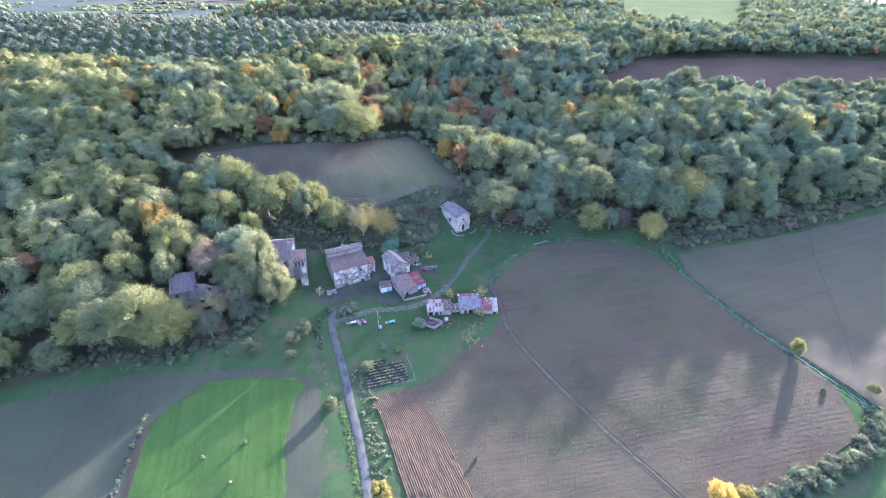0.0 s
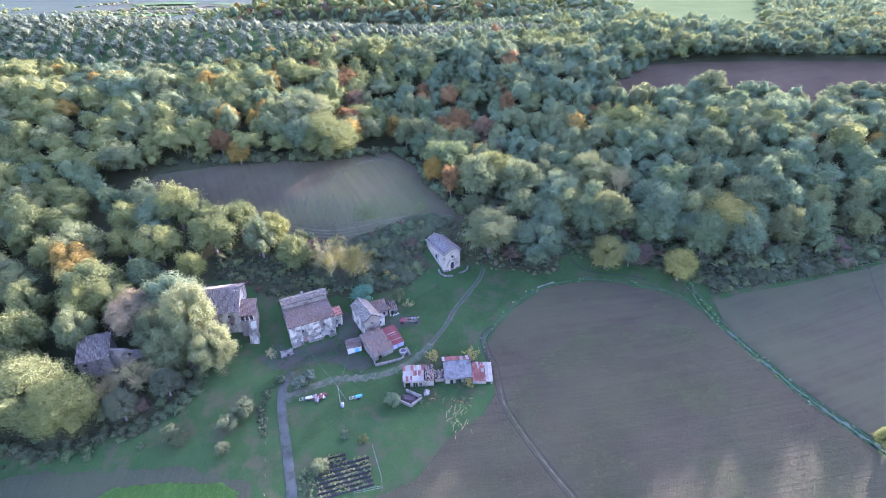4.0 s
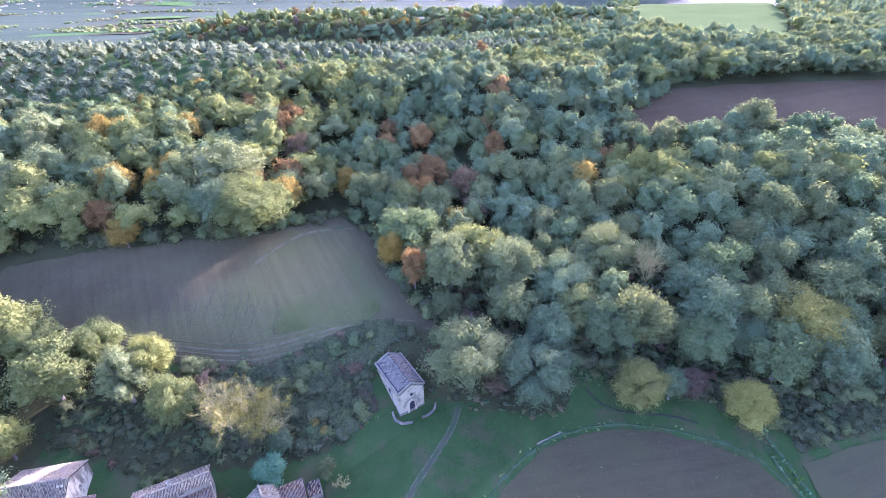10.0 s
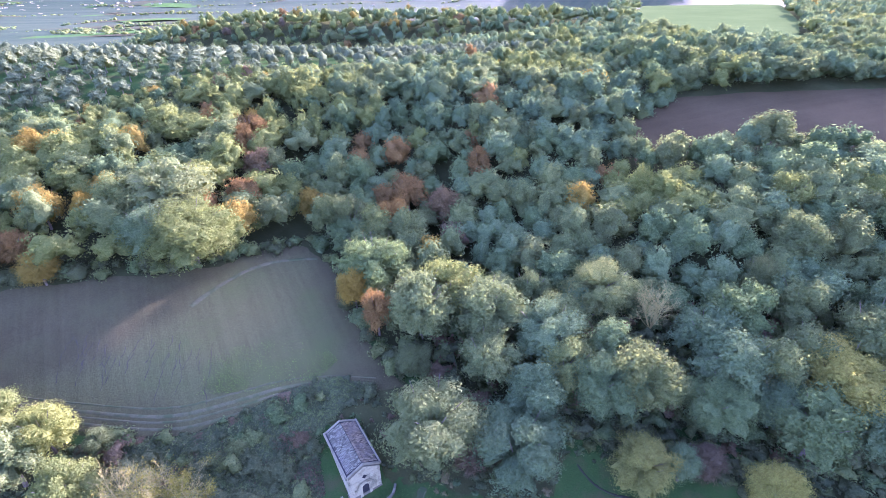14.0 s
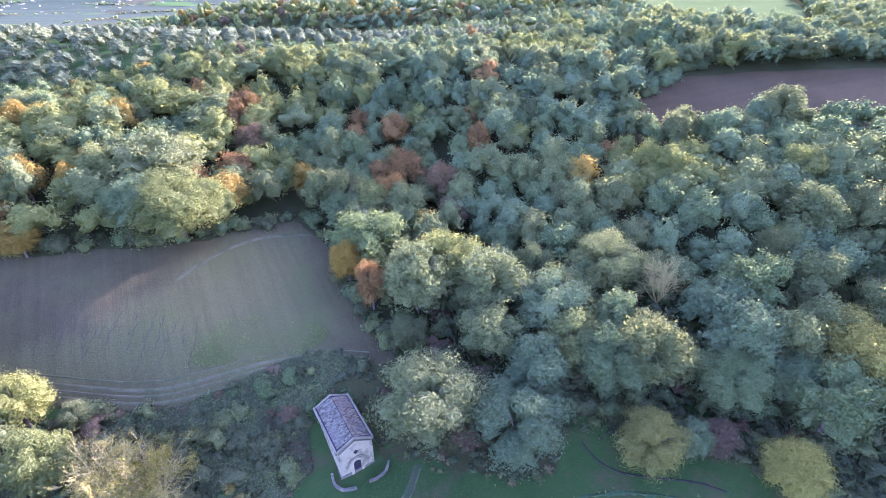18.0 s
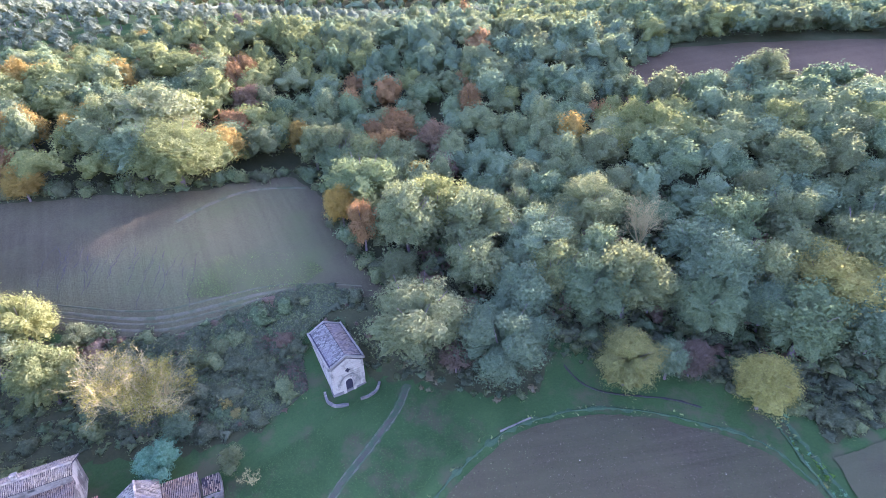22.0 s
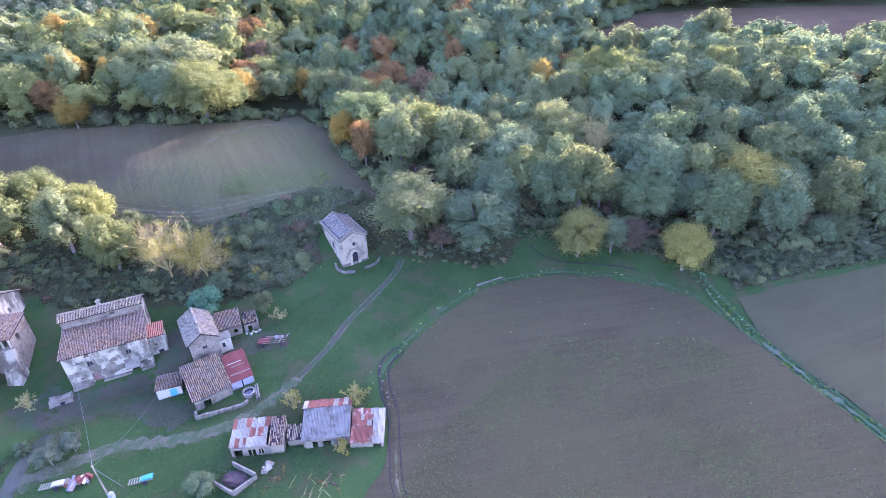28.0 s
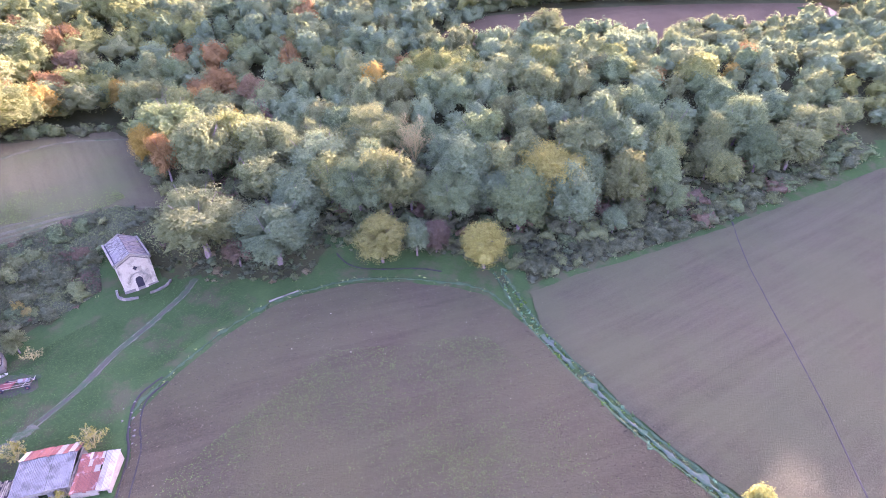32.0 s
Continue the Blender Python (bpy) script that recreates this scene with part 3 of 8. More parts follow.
ribbon("track_farm_middle", [(-32.4, 108.6), (-29.5, 110), (-26, 113), (-23.4, 116.6), (-21.8, 119.4)], 1.7, DIRT, 0.08, "pale trodden rubble on the farm track", "track", 0.5)
ruts("track_farm_upper", [(-22.2, 118.6), (-19, 125), (-16.5, 132), (-13, 139), (-10.4, 144.5), (-9.4, 149)], DIRT, 0.12, "worn pale wheel ruts up to the chapel", 0.26, 1.0, 0.05)
ribbon("track_farm_crown", [(-21.5, 120), (-19, 125), (-16.5, 132), (-13, 139), (-10.4, 144.5), (-9.4, 149.5)], 1.15, EARTH, 0.07, "trodden earth and thin grass between the ruts", "track", 0.35)
ruts("track_field", [(-6.4, 126.2), (-8.2, 123.6), (-8.4, 121), (-7.4, 117.5), (-5.8, 114), (-4.6, 108), (-3, 102), (3, 92), (10.5, 82), (20, 70.5), (29.5, 59.6), (40, 47), (52, 30)], RUT, 0.15, "dark wheel ruts along the ploughed field", 0.33, 1.5, 0.06)
ribbon("track_field_middle", [(-4.6, 108), (-3, 102), (3, 92), (10.5, 82), (20, 70.5), (29.5, 59.6), (40, 47), (52, 30)], 0.3, BOWL_GRASS, 0.16, "pale strip between the wheel ruts", "track", 0.3)
for shift, wide in ((-0.9, 0.5), (0.1, 0.35), (0.95, 0.55), (2.1, 0.3)):
    ribbon("track_bowl", [(-110, 151.5), (-96, 151.8), (-80, 152), (-66, 152.8), (-54, 154.2), (-45, 157), (-37, 160), (-28, 162.6), (-20, 163.6)], wide, BOWL_GRASS, 0.18, "pale trodden lines along the enclosed field", "track", 0.05, 0.5, 4, shift)
ribbon("track_east", [(104, 160), (100, 149), (95, 132), (89, 112), (82, 92), (80, 88)], 0.4, RUT, 0.17, "thin dark wheel track across the field", "track")
ribbon("track_bowl_upper", [(-61.5, 176), (-59.7, 181), (-56.5, 188.5), (-51.5, 195), (-46.5, 197.8), (-42, 199.5)], 1.1, BOWL_GRASS, 0.2, "pale worn strip curving round the sloping field", "track", 0.08)
rng_c = random.Random(5)
for k in range(26):
    x, y = -80 + 1.15 * k + rng_c.uniform(-0.5, 0.5), rng_c.uniform(163.5, 168.5) - 0.1 * abs(k - 14)
    rill = [(x, y)]
    for step in range(rng_c.randint(3, 9)):
        x, y = x + rng_c.gauss(0.22, 0.32), y - rng_c.uniform(0.7, 1.3)
        rill.append((x, y))
    ribbon("soil_crack", rill, rng_c.uniform(0.06, 0.15), RILL, 0.15, "dark crooked crack washed into the soil", "crack", 0.08, 0.3, 2)

sheet("yard_earth", [(-63, 110), (-60, 116), (-56, 114.2), (-46.4, 120.4), (-46.6, 127.8), (-42, 127), (-40.5, 122), (-41.3, 118.5), (-40.6, 115.6), (-38.6, 113.2), (-36.5, 110.4), (-40, 109.2), (-44, 111.6), (-47, 111.4), (-50, 109.8), (-54, 107.5), (-58, 107.5)], EARTH, 0.045, 0.6, "trodden dark brown earth in front of the farmhouse", "yard", 0.75)
sheet("yard_earth_back", [(-36, 122.5), (-33, 127.5), (-30.5, 129), (-26, 128.2), (-25.5, 125.6), (-29.5, 124), (-31.5, 122.8)], EARTH, 0.045, 0.6, "dark trodden earth round the old wagon", "yard", 0.75)
sheet("yard_apron", [(-39.6, 113.6), (-36.2, 113.6), (-34.6, 111.4), (-36.4, 109.4), (-37.6, 108.8), (-38.4, 110.8)], EARTH, 0.045, 0.6, "grey trodden earth beside the barn", "yard", 0.75)
sheet("wood_floor_oaks", [(-29.5, 166), (-27.6, 156.6), (-22.4, 158.9), (-16, 150.6), (-10, 150.2), (-3, 149.5), (5, 148.6), (12, 150), (15, 157), (10, 162), (-8, 164), (-20, 167)], WOOD_FLOOR, 0.06, 0.8, "leaf-strewn dark earth under the oaks", "woodland floor", 0.8)
sheet("scrub_floor", [(10, 148.5), (14, 150), (22, 151.8), (30, 152), (40, 150.3), (45, 148.3), (49, 152), (52, 158), (40, 163), (10, 162)], GRASS, 0.05, 1.0, "dim rough grass at the edge of the wood", "grass", 0.7)
sheet("scrub_floor_east", [(55, 145.5), (66, 149), (82, 153), (97, 158), (112, 163.5), (112, 170), (85, 167), (56, 160)], WOOD_FLOOR, 0.05, 1.0, "dull leaf-strewn earth above the harrowed field", "woodland floor", 0.7)
sheet("bank_foot_floor", [(-84, 132), (-76, 131), (-67, 129), (-60, 128), (-56, 131.5), (-46, 133.5), (-36, 136.5), (-29, 141), (-36, 140), (-56, 140), (-84, 143)], WOOD_FLOOR, 0.05, 1.0, "dark weedy earth at the foot of the bank", "woodland floor", 0.8)

# ---- trees ----
RNG = np.random.default_rng(7)


def ico(sub):
    bm = bmesh.new()
    bmesh.ops.create_icosphere(bm, subdivisions=sub, radius=1.0)
    v = np.array([p.co[:] for p in bm.verts])
    f = np.array([[q.index for q in t.verts] for t in bm.faces])
    bm.free()
    return v, f


ICO = {k: ico(k) for k in (2, 3, 4)}


def unit(v):
    return v / np.maximum(np.linalg.norm(v, axis=-1, keepdims=True), 1e-9)


def leaf_quads(centres, normals, size, rng):
    """Small leaf sprays: one bent four-sided sheet each, at random turns."""
    n = len(centres)
    nn = unit(normals + 0.75 * rng.normal(size=(n, 3)))
    t = unit(np.cross(nn, rng.normal(size=(n, 3))))
    b = np.cross(nn, t)
    s = size * rng.uniform(0.6, 1.35, (n, 1))
    q = np.stack([centres - t * s, centres - b * s * 0.7 + nn * s * 0.25, centres + t * s, centres + b * s * 0.7 + nn * s * 0.1], 1)
    return q.reshape(-1, 3), np.arange(4 * n).reshape(n, 4)


def leaf_tris(centres, normals, size, rng):
    """Leaf sprays at their cheapest: one pointed three-sided sheet each."""
    n = len(centres)
    nn = unit(normals + 0.5 * rng.normal(size=(n, 3)))
    t = unit(np.cross(nn, rng.normal(size=(n, 3))))
    b = np.cross(nn, t)
    s = size * rng.uniform(0.6, 1.4, (n, 1))
    q = np.stack([centres - t * s - b * s * 0.6, centres + t * s * 0.3 - b * s * 0.8, centres + t * s * 0.5 + b * s], 1)
    return q.reshape(-1, 3), np.arange(3 * n).reshape(n, 3)


def crown_data(seed, radius=3.4, low=2.2, high=10.0, lobes=11, leaves=34, size=0.34, body=2, lobe=(0.34, 0.52), flat=1.0, point=0.0):
    """A crown: uneven lobes grown into one ragged hull, with loose leaf sprays all over it. body: how finely the hull is cut; point: how far it narrows to its top."""
    rng = np.random.default_rng(seed)
    mid, half = low + (high - low) * 0.45, (high - low) / 2
    k = np.arange(lobes)
    zz = 1 - 1.8 * (k + 0.5) / lobes
    ang = k * 2.399 + rng.uniform(-0.5, 0.5, lobes)
    rr = np.sqrt(np.maximum(np.where(zz < 0, 0.6, 0), 1 - zz * zz)) * rng.uniform(0.72, 1.0, lobes) * (1 - point * np.maximum(zz, 0))
    c = np.stack([rr * np.cos(ang) * 0.82, rr * np.sin(ang) * 0.82, zz * 0.76 * flat], 1)
    c += rng.normal(size=c.shape) * np.array([0.09, 0.09, 0.07])
    rad = rng.uniform(*lobe, lobes)
    span = np.array([radius, radius, half])

    def reach(d):
        """How far the hull reaches along each way, and which lobe stands there."""
        b = d @ c.T
        q = b * b - (c * c).sum(1) + rad * rad
        e = np.where(q > 0, b + np.sqrt(np.maximum(q, 0)), 0)
        w = e.argmax(1)
        return np.maximum(e[np.arange(len(d)), w], 0.36), w

    v, f = ICO[body]
    far_out, _ = reach(v)
    hull = v * (far_out * rng.normal(0.81, 0.1, len(v)).clip(0.6, 1.0))[:, None] * span + np.array([0, 0, mid])
    n = lobes * leaves
    d = unit(rng.normal(size=(n, 3)) + np.array([0, 0, 0.45]))
    e, w = reach(d)
    at = d * (e * rng.normal(0.97, 0.09, n).clip(0.78, 1.25))[:, None]
    out = unit(unit(at - c[w]) + 0.5 * d + np.array([0, 0, 0.15]))
    q, g = leaf_tris(at * span + np.array([0, 0, mid]), out, size, rng)
    return np.concatenate([hull, q]), np.concatenate([f, g + len(hull)]), np.zeros((0, 4), int)


def tube(bm, a, b, ra, rb, sides=6):
    a, b = Vector(a), Vector(b)
    d = (b - a).normalized()
    s = d.orthogonal().normalized()
    u = d.cross(s)
    rings = []
    for p, r in ((a, ra), (b, rb)):
        rings.append([bm.verts.new(p + (s * math.cos(2 * math.pi * k / sides) + u * math.sin(2 * math.pi * k / sides)) * r) for k in range(sides)])
    for k in range(sides):
        bm.faces.new((rings[0][k], rings[0][(k + 1) % sides], rings[1][(k + 1) % sides], rings[1][k]))
    bm.faces.new(rings[1])


def trunk_mesh(name, seed, high, spread, thick, mat):
    """A tapered, slightly bent trunk with forking limbs."""
    rng = random.Random(seed)
    bm = bmesh.new()
    base, p, r = Vector((0, 0, -0.6)), Vector((0, 0, -0.6)), thick * 1.35
    fork = high * 0.42
    for k in range(3):
        q = Vector((rng.uniform(-0.15, 0.15), rng.uniform(-0.15, 0.15), fork * (k + 1) / 3))
        tube(bm, p, q, r, r * 0.78)
        p, r = q, r * 0.78
    for k in range(6):
        a = k * 2.4 + rng.uniform(-0.4, 0.4)
        reach = spread * rng.uniform(0.45, 0.85)
        q = p + Vector((math.cos(a) * reach * 0.5, math.sin(a) * reach * 0.5, (high - fork) * rng.uniform(0.25, 0.5)))
        e = p + Vector((math.cos(a) * reach, math.sin(a) * reach, (high - fork) * rng.uniform(0.5, 0.95)))
        tube(bm, p, q, r * 0.6, r * 0.36, 5)
        tube(bm, q, e, r * 0.36, r * 0.1, 5)
    me = bpy.data.meshes.new(name)
    bm.to_mesh(me)
    bm.free()
    me.materials.append(mat)
    return me


def crown_mesh(name, data, mat):
    v, f3, f4 = data
    return mesh_from(name, v.tolist(), f3.tolist() + f4.tolist(), [mat])


# templates of separate trees: fine crowns, several builds
SHAPES = [
    dict(radius=3.6, low=1.5, high=9.6, lobes=30, leaves=195, size=0.14, lobe=(0.2, 0.38), body=4),
    dict(radius=4.0, low=1.5, high=9.0, lobes=34, leaves=178, size=0.14, lobe=(0.18, 0.36), body=4),
    dict(radius=3.2, low=1.5, high=10.2, lobes=28, leaves=195, size=0.14, lobe=(0.2, 0.4), body=4, point=0.2),
    dict(radius=3.3, low=1.5, high=8.4, lobes=26, leaves=195, size=0.14, lobe=(0.2, 0.4), body=4),
    dict(radius=3.9, low=1.5, high=9.2, lobes=40, leaves=153, size=0.14, lobe=(0.15, 0.36), body=4, flat=0.92),
    dict(radius=3.4, low=1.5, high=9.8, lobes=24, leaves=227, size=0.14, lobe=(0.22, 0.42), body=4, point=0.12),
]
FINE = [dict(s, lobes=int(s["lobes"] * 1.6), leaves=280, size=0.09, lobe=(0.16, 0.34)) for s in SHAPES]
CROWNS = {}


def crown_of(kind, k, fine=False):
    if (kind, k, fine) not in CROWNS:
        CROWNS[kind, k, fine] = crown_mesh("crown_" + kind, crown_data(100 + k, **(FINE if fine else SHAPES)[k]), LEAF[kind])
    return CROWNS[kind, k, fine]


TRUNKS = [trunk_mesh("trunk", 40 + k, s["high"], s["radius"], 0.2, BARK) for k, s in enumerate(SHAPES)]
TREE_WORDS = {
    "sage": "pale silvery-green leafy tree", "tan": "dry tan half-bare tree", "yellow": "bright yellow autumn tree", "bronze": "broad oak turning bronze at the wood's edge", "oak": "broad dark green oak in autumn woods", "grey": "grey-green leafy tree at the wood's edge", "lime": "yellow-green tree turning in autumn",
    "gold": "golden yellow autumn tree in the woods", "rust": "orange-brown autumn tree in the woods", "wine": "reddish-brown autumn tree in the woods", "olive": "silvery olive tree with rounded crown",
    "teal": "blue-green bushy evergreen tree", "moss": "deep green leafy woodland tree", "straw": "dull yellow-brown half-bare tree", "willow": "pale olive-green leafy tree", "crop": "low green plant", "dry": "pale half-bare tree with dry leaves", "shade": "dark green leafy shrub", "pale": "pale yellow-green tree at the field's edge",
}


def tree(x, y, kind, high, k=None, wide=1.0, turn=None, name="tree", label="", category="tree", group="", sink=0.0, fine=False):
    """A tree as a thing: trunk with limbs, and its crown."""
    k = int(RNG.integers(len(SHAPES))) if k is None else k
    s = high / SHAPES[k]["high"]
    turn = RNG.uniform(0, 360) if turn is None else turn
    ob = tagged(new(name), label or TREE_WORDS[kind], category, group)
    ob.matrix_basis = Matrix.Translation((x, y, hz(x, y) - sink)) @ Euler((0, 0, radians(turn))).to_matrix().to_4x4() @ Matrix.Diagonal((s * wide, s * wide, s, 1))
    for part_name, me in (("trunk", TRUNKS[k]), ("crown", crown_of(kind, k, fine))):
        p = new(part_name, me)
        p.parent = ob
    return ob


TAKEN = []


def free_of(x, y, gap):
    return all((x - a) ** 2 + (y - b) ** 2 > (gap + r) ** 2 for a, b, r in TAKEN)


# trees that stand out, by place, height and colour: x, y, height, width, kind
NAMED = [
    (-8.0, 154.5, 15, 1.75, "sage"), (6.0, 153.0, 13.0, 1.55, "grey"), (-1.5, 152.5, 6.5, 1.3, "wine"), (26.5, 153, 10.5, 1.1, "pale"), (33.5, 154.5, 8.5, 1.05, "grey"), (37.5, 155.5, 7.5, 1.1, "wine"), (46.8, 150.5, 10, 1.25, "pale"),
    # (-42, 209) and (-34, 204) are added to block sun from the sloping field
    (-42, 209, 12, 1.2, "oak"), (-34, 204, 11, 1.2, "moss"), (-29.5, 197, 11, 1.1, "moss"), (-47, 214.5, 10.5, 0.85, "gold"),
    (-21.6, 176, 11.5, 0.72, "rust"), (-28, 183, 10.5, 0.85, "gold"), (-25, 212, 11.5, 1.1, "rust"), (-22, 221, 12, 1.2, "rust"), (-12, 217, 11.5, 1.1, "wine"), (-3, 232, 11.5, 1.1, "rust"), (-30, 201, 8.5, 0.9, "rust"),
    (-67, 189.5, 15, 1.6, "lime"), (-75, 188.5, 13.5, 1.4, "grey"), (-78, 203, 15.5, 1.5, "willow"), (-88, 197, 13, 1.3, "oak"), (-119, 212, 11.5, 1.0, "gold"), (-103, 192, 11, 0.95, "gold"),
    (-73, 239, 11, 1.15, "rust"), (-72, 233, 11, 1.2, "rust"), (-66, 226, 10, 1.1, "wine"), (-84, 238, 9.5, 0.95, "rust"), (-93, 176.5, 8, 1.1, "gold"), (-101, 180, 9, 1.1, "rust"), (-95, 195, 8.5, 0.9, "gold"),
    # oaks at (24, 186.5) and (82, 246.5): sunlight put into pale leaf colour
    (63.5, 168.5, 14, 1.6, "pale"), (52, 165, 11, 1.2, "grey"), (41, 163.5, 12, 1.3, "moss"), (33, 166.5, 11, 1.1, "oak"), (21.5, 164.5, 14, 1.2, "moss"), (12.4, 174.5, 14, 1.3, "grey"), (24, 186.5, 13.5, 1.2, "willow"), (68, 199, 14, 1.4, "oak"), (57, 190, 12.5, 1.0, "bronze"), (82, 246.5, 12.5, 1.9, "willow"), (74, 216, 11.5, 1.2, "lime"), (40, 221.5, 10.5, 1.2, "lime"),
    (-101, 89, 15, 1.4, "lime"), (-93, 87.5, 13.5, 1.3, "lime"), (-109, 86, 14.5, 1.35, "oak"), (-104, 111, 13, 1.05, "lime"), (-121, 96, 14, 1.25, "lime"), (-81, 147, 12, 1.35, "lime"),
    (-92, 145, 12, 1.3, "lime"), (-71, 146.5, 11.5, 1.15, "lime"), (-64, 148, 6, 1.2, "bronze"), (10, 186, 12, 1.1, "oak"), (-103, 143, 12.5, 1.2, "grey"), (-92, 111, 11, 1.3, "straw"), (-99, 114, 12, 1.3, "lime"),
    (-83, 90.5, 8.5, 1.3, "shade"), (-77, 97, 7.5, 1.3, "shade"), (-116, 93, 14, 1.3, "oak"), (-128, 89, 14, 1.3, "oak"),
    (-13, 167.5, 7.5, 1.1, "bronze"), (76, 158.5, 6.5, 1.1, "grey"), (80.5, 160.5, 7, 1.0, "sage"), (91, 164, 7.5, 1.1, "grey"), (104, 174, 10, 1.1, "oak"),
]
for x, y, h, w, kind in NAMED:
    tree(x, y, kind, h, wide=w, fine=y < 192)
    TAKEN.append((x, y, 1.6 * w))


def poplar(x, y, high):
    """The tall light-green tree beside the big house: a high uneven column of foliage."""
    ob = tagged(new("tall_tree"), "tall light-green broadleaf tree beside the ruined house", "tree")
    ob.location = (x, y, hz(x, y))
    for k, (dx, dy, r, lo, hi) in enumerate(((-0.5, 0, 6.0, 1.5, high), (-9.5, -1.0, 5.2, 0.5, high * 0.66), (5.0, -3.4, 5.0, 0.4, high * 0.56), (-4.5, -4.6, 5.0, 0.2, high * 0.55))):
        c = new("crown", crown_mesh("crown_tall", crown_data(300 + k, radius=r, low=lo, high=hi, lobes=110, leaves=150, size=0.15, lobe=(0.11, 0.26), body=4), LEAF[("willow", "bronze", "willow", "willow")[k]]))
        c.parent, c.location = ob, (dx, dy, 0)
    t = new("trunk", trunk_mesh("trunk_tall", 77, high * 0.8, 3.5, 0.38, BARK))
    t.parent = ob


poplar(-75.6, 109.0, 22.0)
TAKEN.append((-77, 110.5, 7))


def twiggy(name, seed, high, spread, thick, mat, leaders=9, split=4):
    """A leafless crown: leaders from low down, forking three times into fine twigs that curve upwards."""
    rng = random.Random(seed)
    bm = bmesh.new()
    tips = []

    def grow(p, way, long, r, level):
        q = p + way * long * 0.5
        e = q + (way + Vector((rng.gauss(0, 0.14), rng.gauss(0, 0.14), 0.2))).normalized() * long * 0.5
        sides = 5 if level == 0 else 3
        tube(bm, p, q, r, r * 0.75, sides)
        tube(bm, q, e, r * 0.75, r * 0.42, sides)
        if level > 1:
            tips.append(e[:])
        if level == 3:
            return
        for k in range(split + (1 if level else 0)):
            f = rng.uniform(0.3, 1.0)
            s = p.lerp(q, f * 2) if f < 0.5 else q.lerp(e, f * 2 - 1)
            turn = (way + Vector((rng.gauss(0, 0.75), rng.gauss(0, 0.75), rng.gauss(0.1, 0.55)))).normalized()
            grow(s, turn, long * rng.uniform(0.42, 0.68), max(r * 0.45, 0.018), level + 1)

    foot = Vector((0, 0, -0.5))
    top = Vector((rng.uniform(-0.2, 0.2), rng.uniform(-0.2, 0.2), high * 0.16))
    tube(bm, foot, top, thick * 1.2, thick * 0.9)
    for k in range(leaders):
        a = k * 2.4 + rng.uniform(-0.4, 0.4)
        lean = rng.uniform(0.2, 1.0)
        way = Vector((math.cos(a) * lean * spread, math.sin(a) * lean * spread, high * (0.85 - 0.6 * lean * rng.uniform(0.7, 1.0))))
        grow(top, way.normalized(), way.length * 0.72, thick * 0.5, 0)
    me = bpy.data.meshes.new(name)
    bm.to_mesh(me)
    bm.free()
    me.materials.append(mat)
    return me, np.array(tips)


def bare_tree(x, y, high, spread, leaf_kind, label, leaves=700):
    """A half-bare tree: many fine twigs and a thin scatter of dry leaves on their tips."""
    ob = tagged(new("bare_tree"), label, "tree")
    ob.location = (x, y, hz(x, y) - 0.2)
    big = spread > 3
    me, tips = twiggy("trunk_bare", int(x * 7) % 91, high, spread, min(0.2, 0.03 + 0.014 * high), BARE_TWIG, 14 if big else 7, 4 if big else 3)
    t = new("trunk", me)
    t.parent = ob
    rng = np.random.default_rng(int(abs(x) * 13))
    clump = np.array([noise.noise(Vector(p) * (2.2 / spread)) for p in tips])
    w = np.clip(0.25 + 2.2 * clump, 0.02, 1)
    c = tips[rng.choice(len(tips), leaves, p=w / w.sum())] + rng.normal(size=(leaves, 3)) * 0.045 * spread
    v, f = leaf_quads(c, rng.normal(size=(leaves, 3)) + np.array([0, 0, 0.6]), 0.12 if big else 0.09, rng)
    cr = new("crown", mesh_from("crown_thin", v.tolist(), f.tolist(), [LEAF[leaf_kind]]))
    cr.parent = ob
    TAKEN.append((x, y, 3))


bare_tree(-52.6, 139.5, 13.0, 7.4, "tan", "pale half-bare tree with grey twigs on the bank", 2400)
bare_tree(-46.2, 140.5, 12.4, 6.8, "tan", "half-bare tree with dry yellow-tan leaves on the bank", 7000)
bare_tree(34, 181.5, 13.5, 4.5, "dry", "dead grey leafless tree among the woods", 60)
bare_tree(-84.5, 98, 9, 5.0, "dry", "grey bare-branched tree beside the ruin", 200)
bare_tree(-89.5, 94, 7, 4.0, "straw", "dry brown half-bare tree beside the ruin", 600)
bare_tree(-29.3, 131.6, 2.6, 1.6, "dry", "small grey leafless bush behind the sheds", 40)
for bx, by, bh, bs in ((-20.5, 113.9, 3.6, 2.0), (-11.5, 115.2, 4.0, 2.4), (-11.6, 107.4, 2.4, 1.5)):
    bare_tree(bx, by, bh, bs, "tan", "thin half-bare yellowing tree beside the sheds")
bare_tree(-60, 111, 4.2, 1.5, "dry", "thin leafless tree beside the farmhouse", 30)


# ---- woodland: separate trees along the near edges, joined stands behind ----
def spots(poly, gap, seed, skip=(), loose=0.42):
    rng = np.random.default_rng(seed)
    xs, ys = [p[0] for p in poly], [p[1] for p in poly]
    px, py = np.meshgrid(np.arange(min(xs), max(xs), gap), np.arange(min(ys), max(ys), gap))
    px = px + (np.arange(px.shape[0]) % 2)[:, None] * gap * 0.5
    px, py = px.ravel() + rng.uniform(-loose, loose, px.size) * gap, py.ravel() + rng.uniform(-loose, loose, py.size) * gap
    keep = inside(px, py, poly)
    for s in skip:
        keep &= ~inside(px, py, s)
    return px[keep], py[keep]


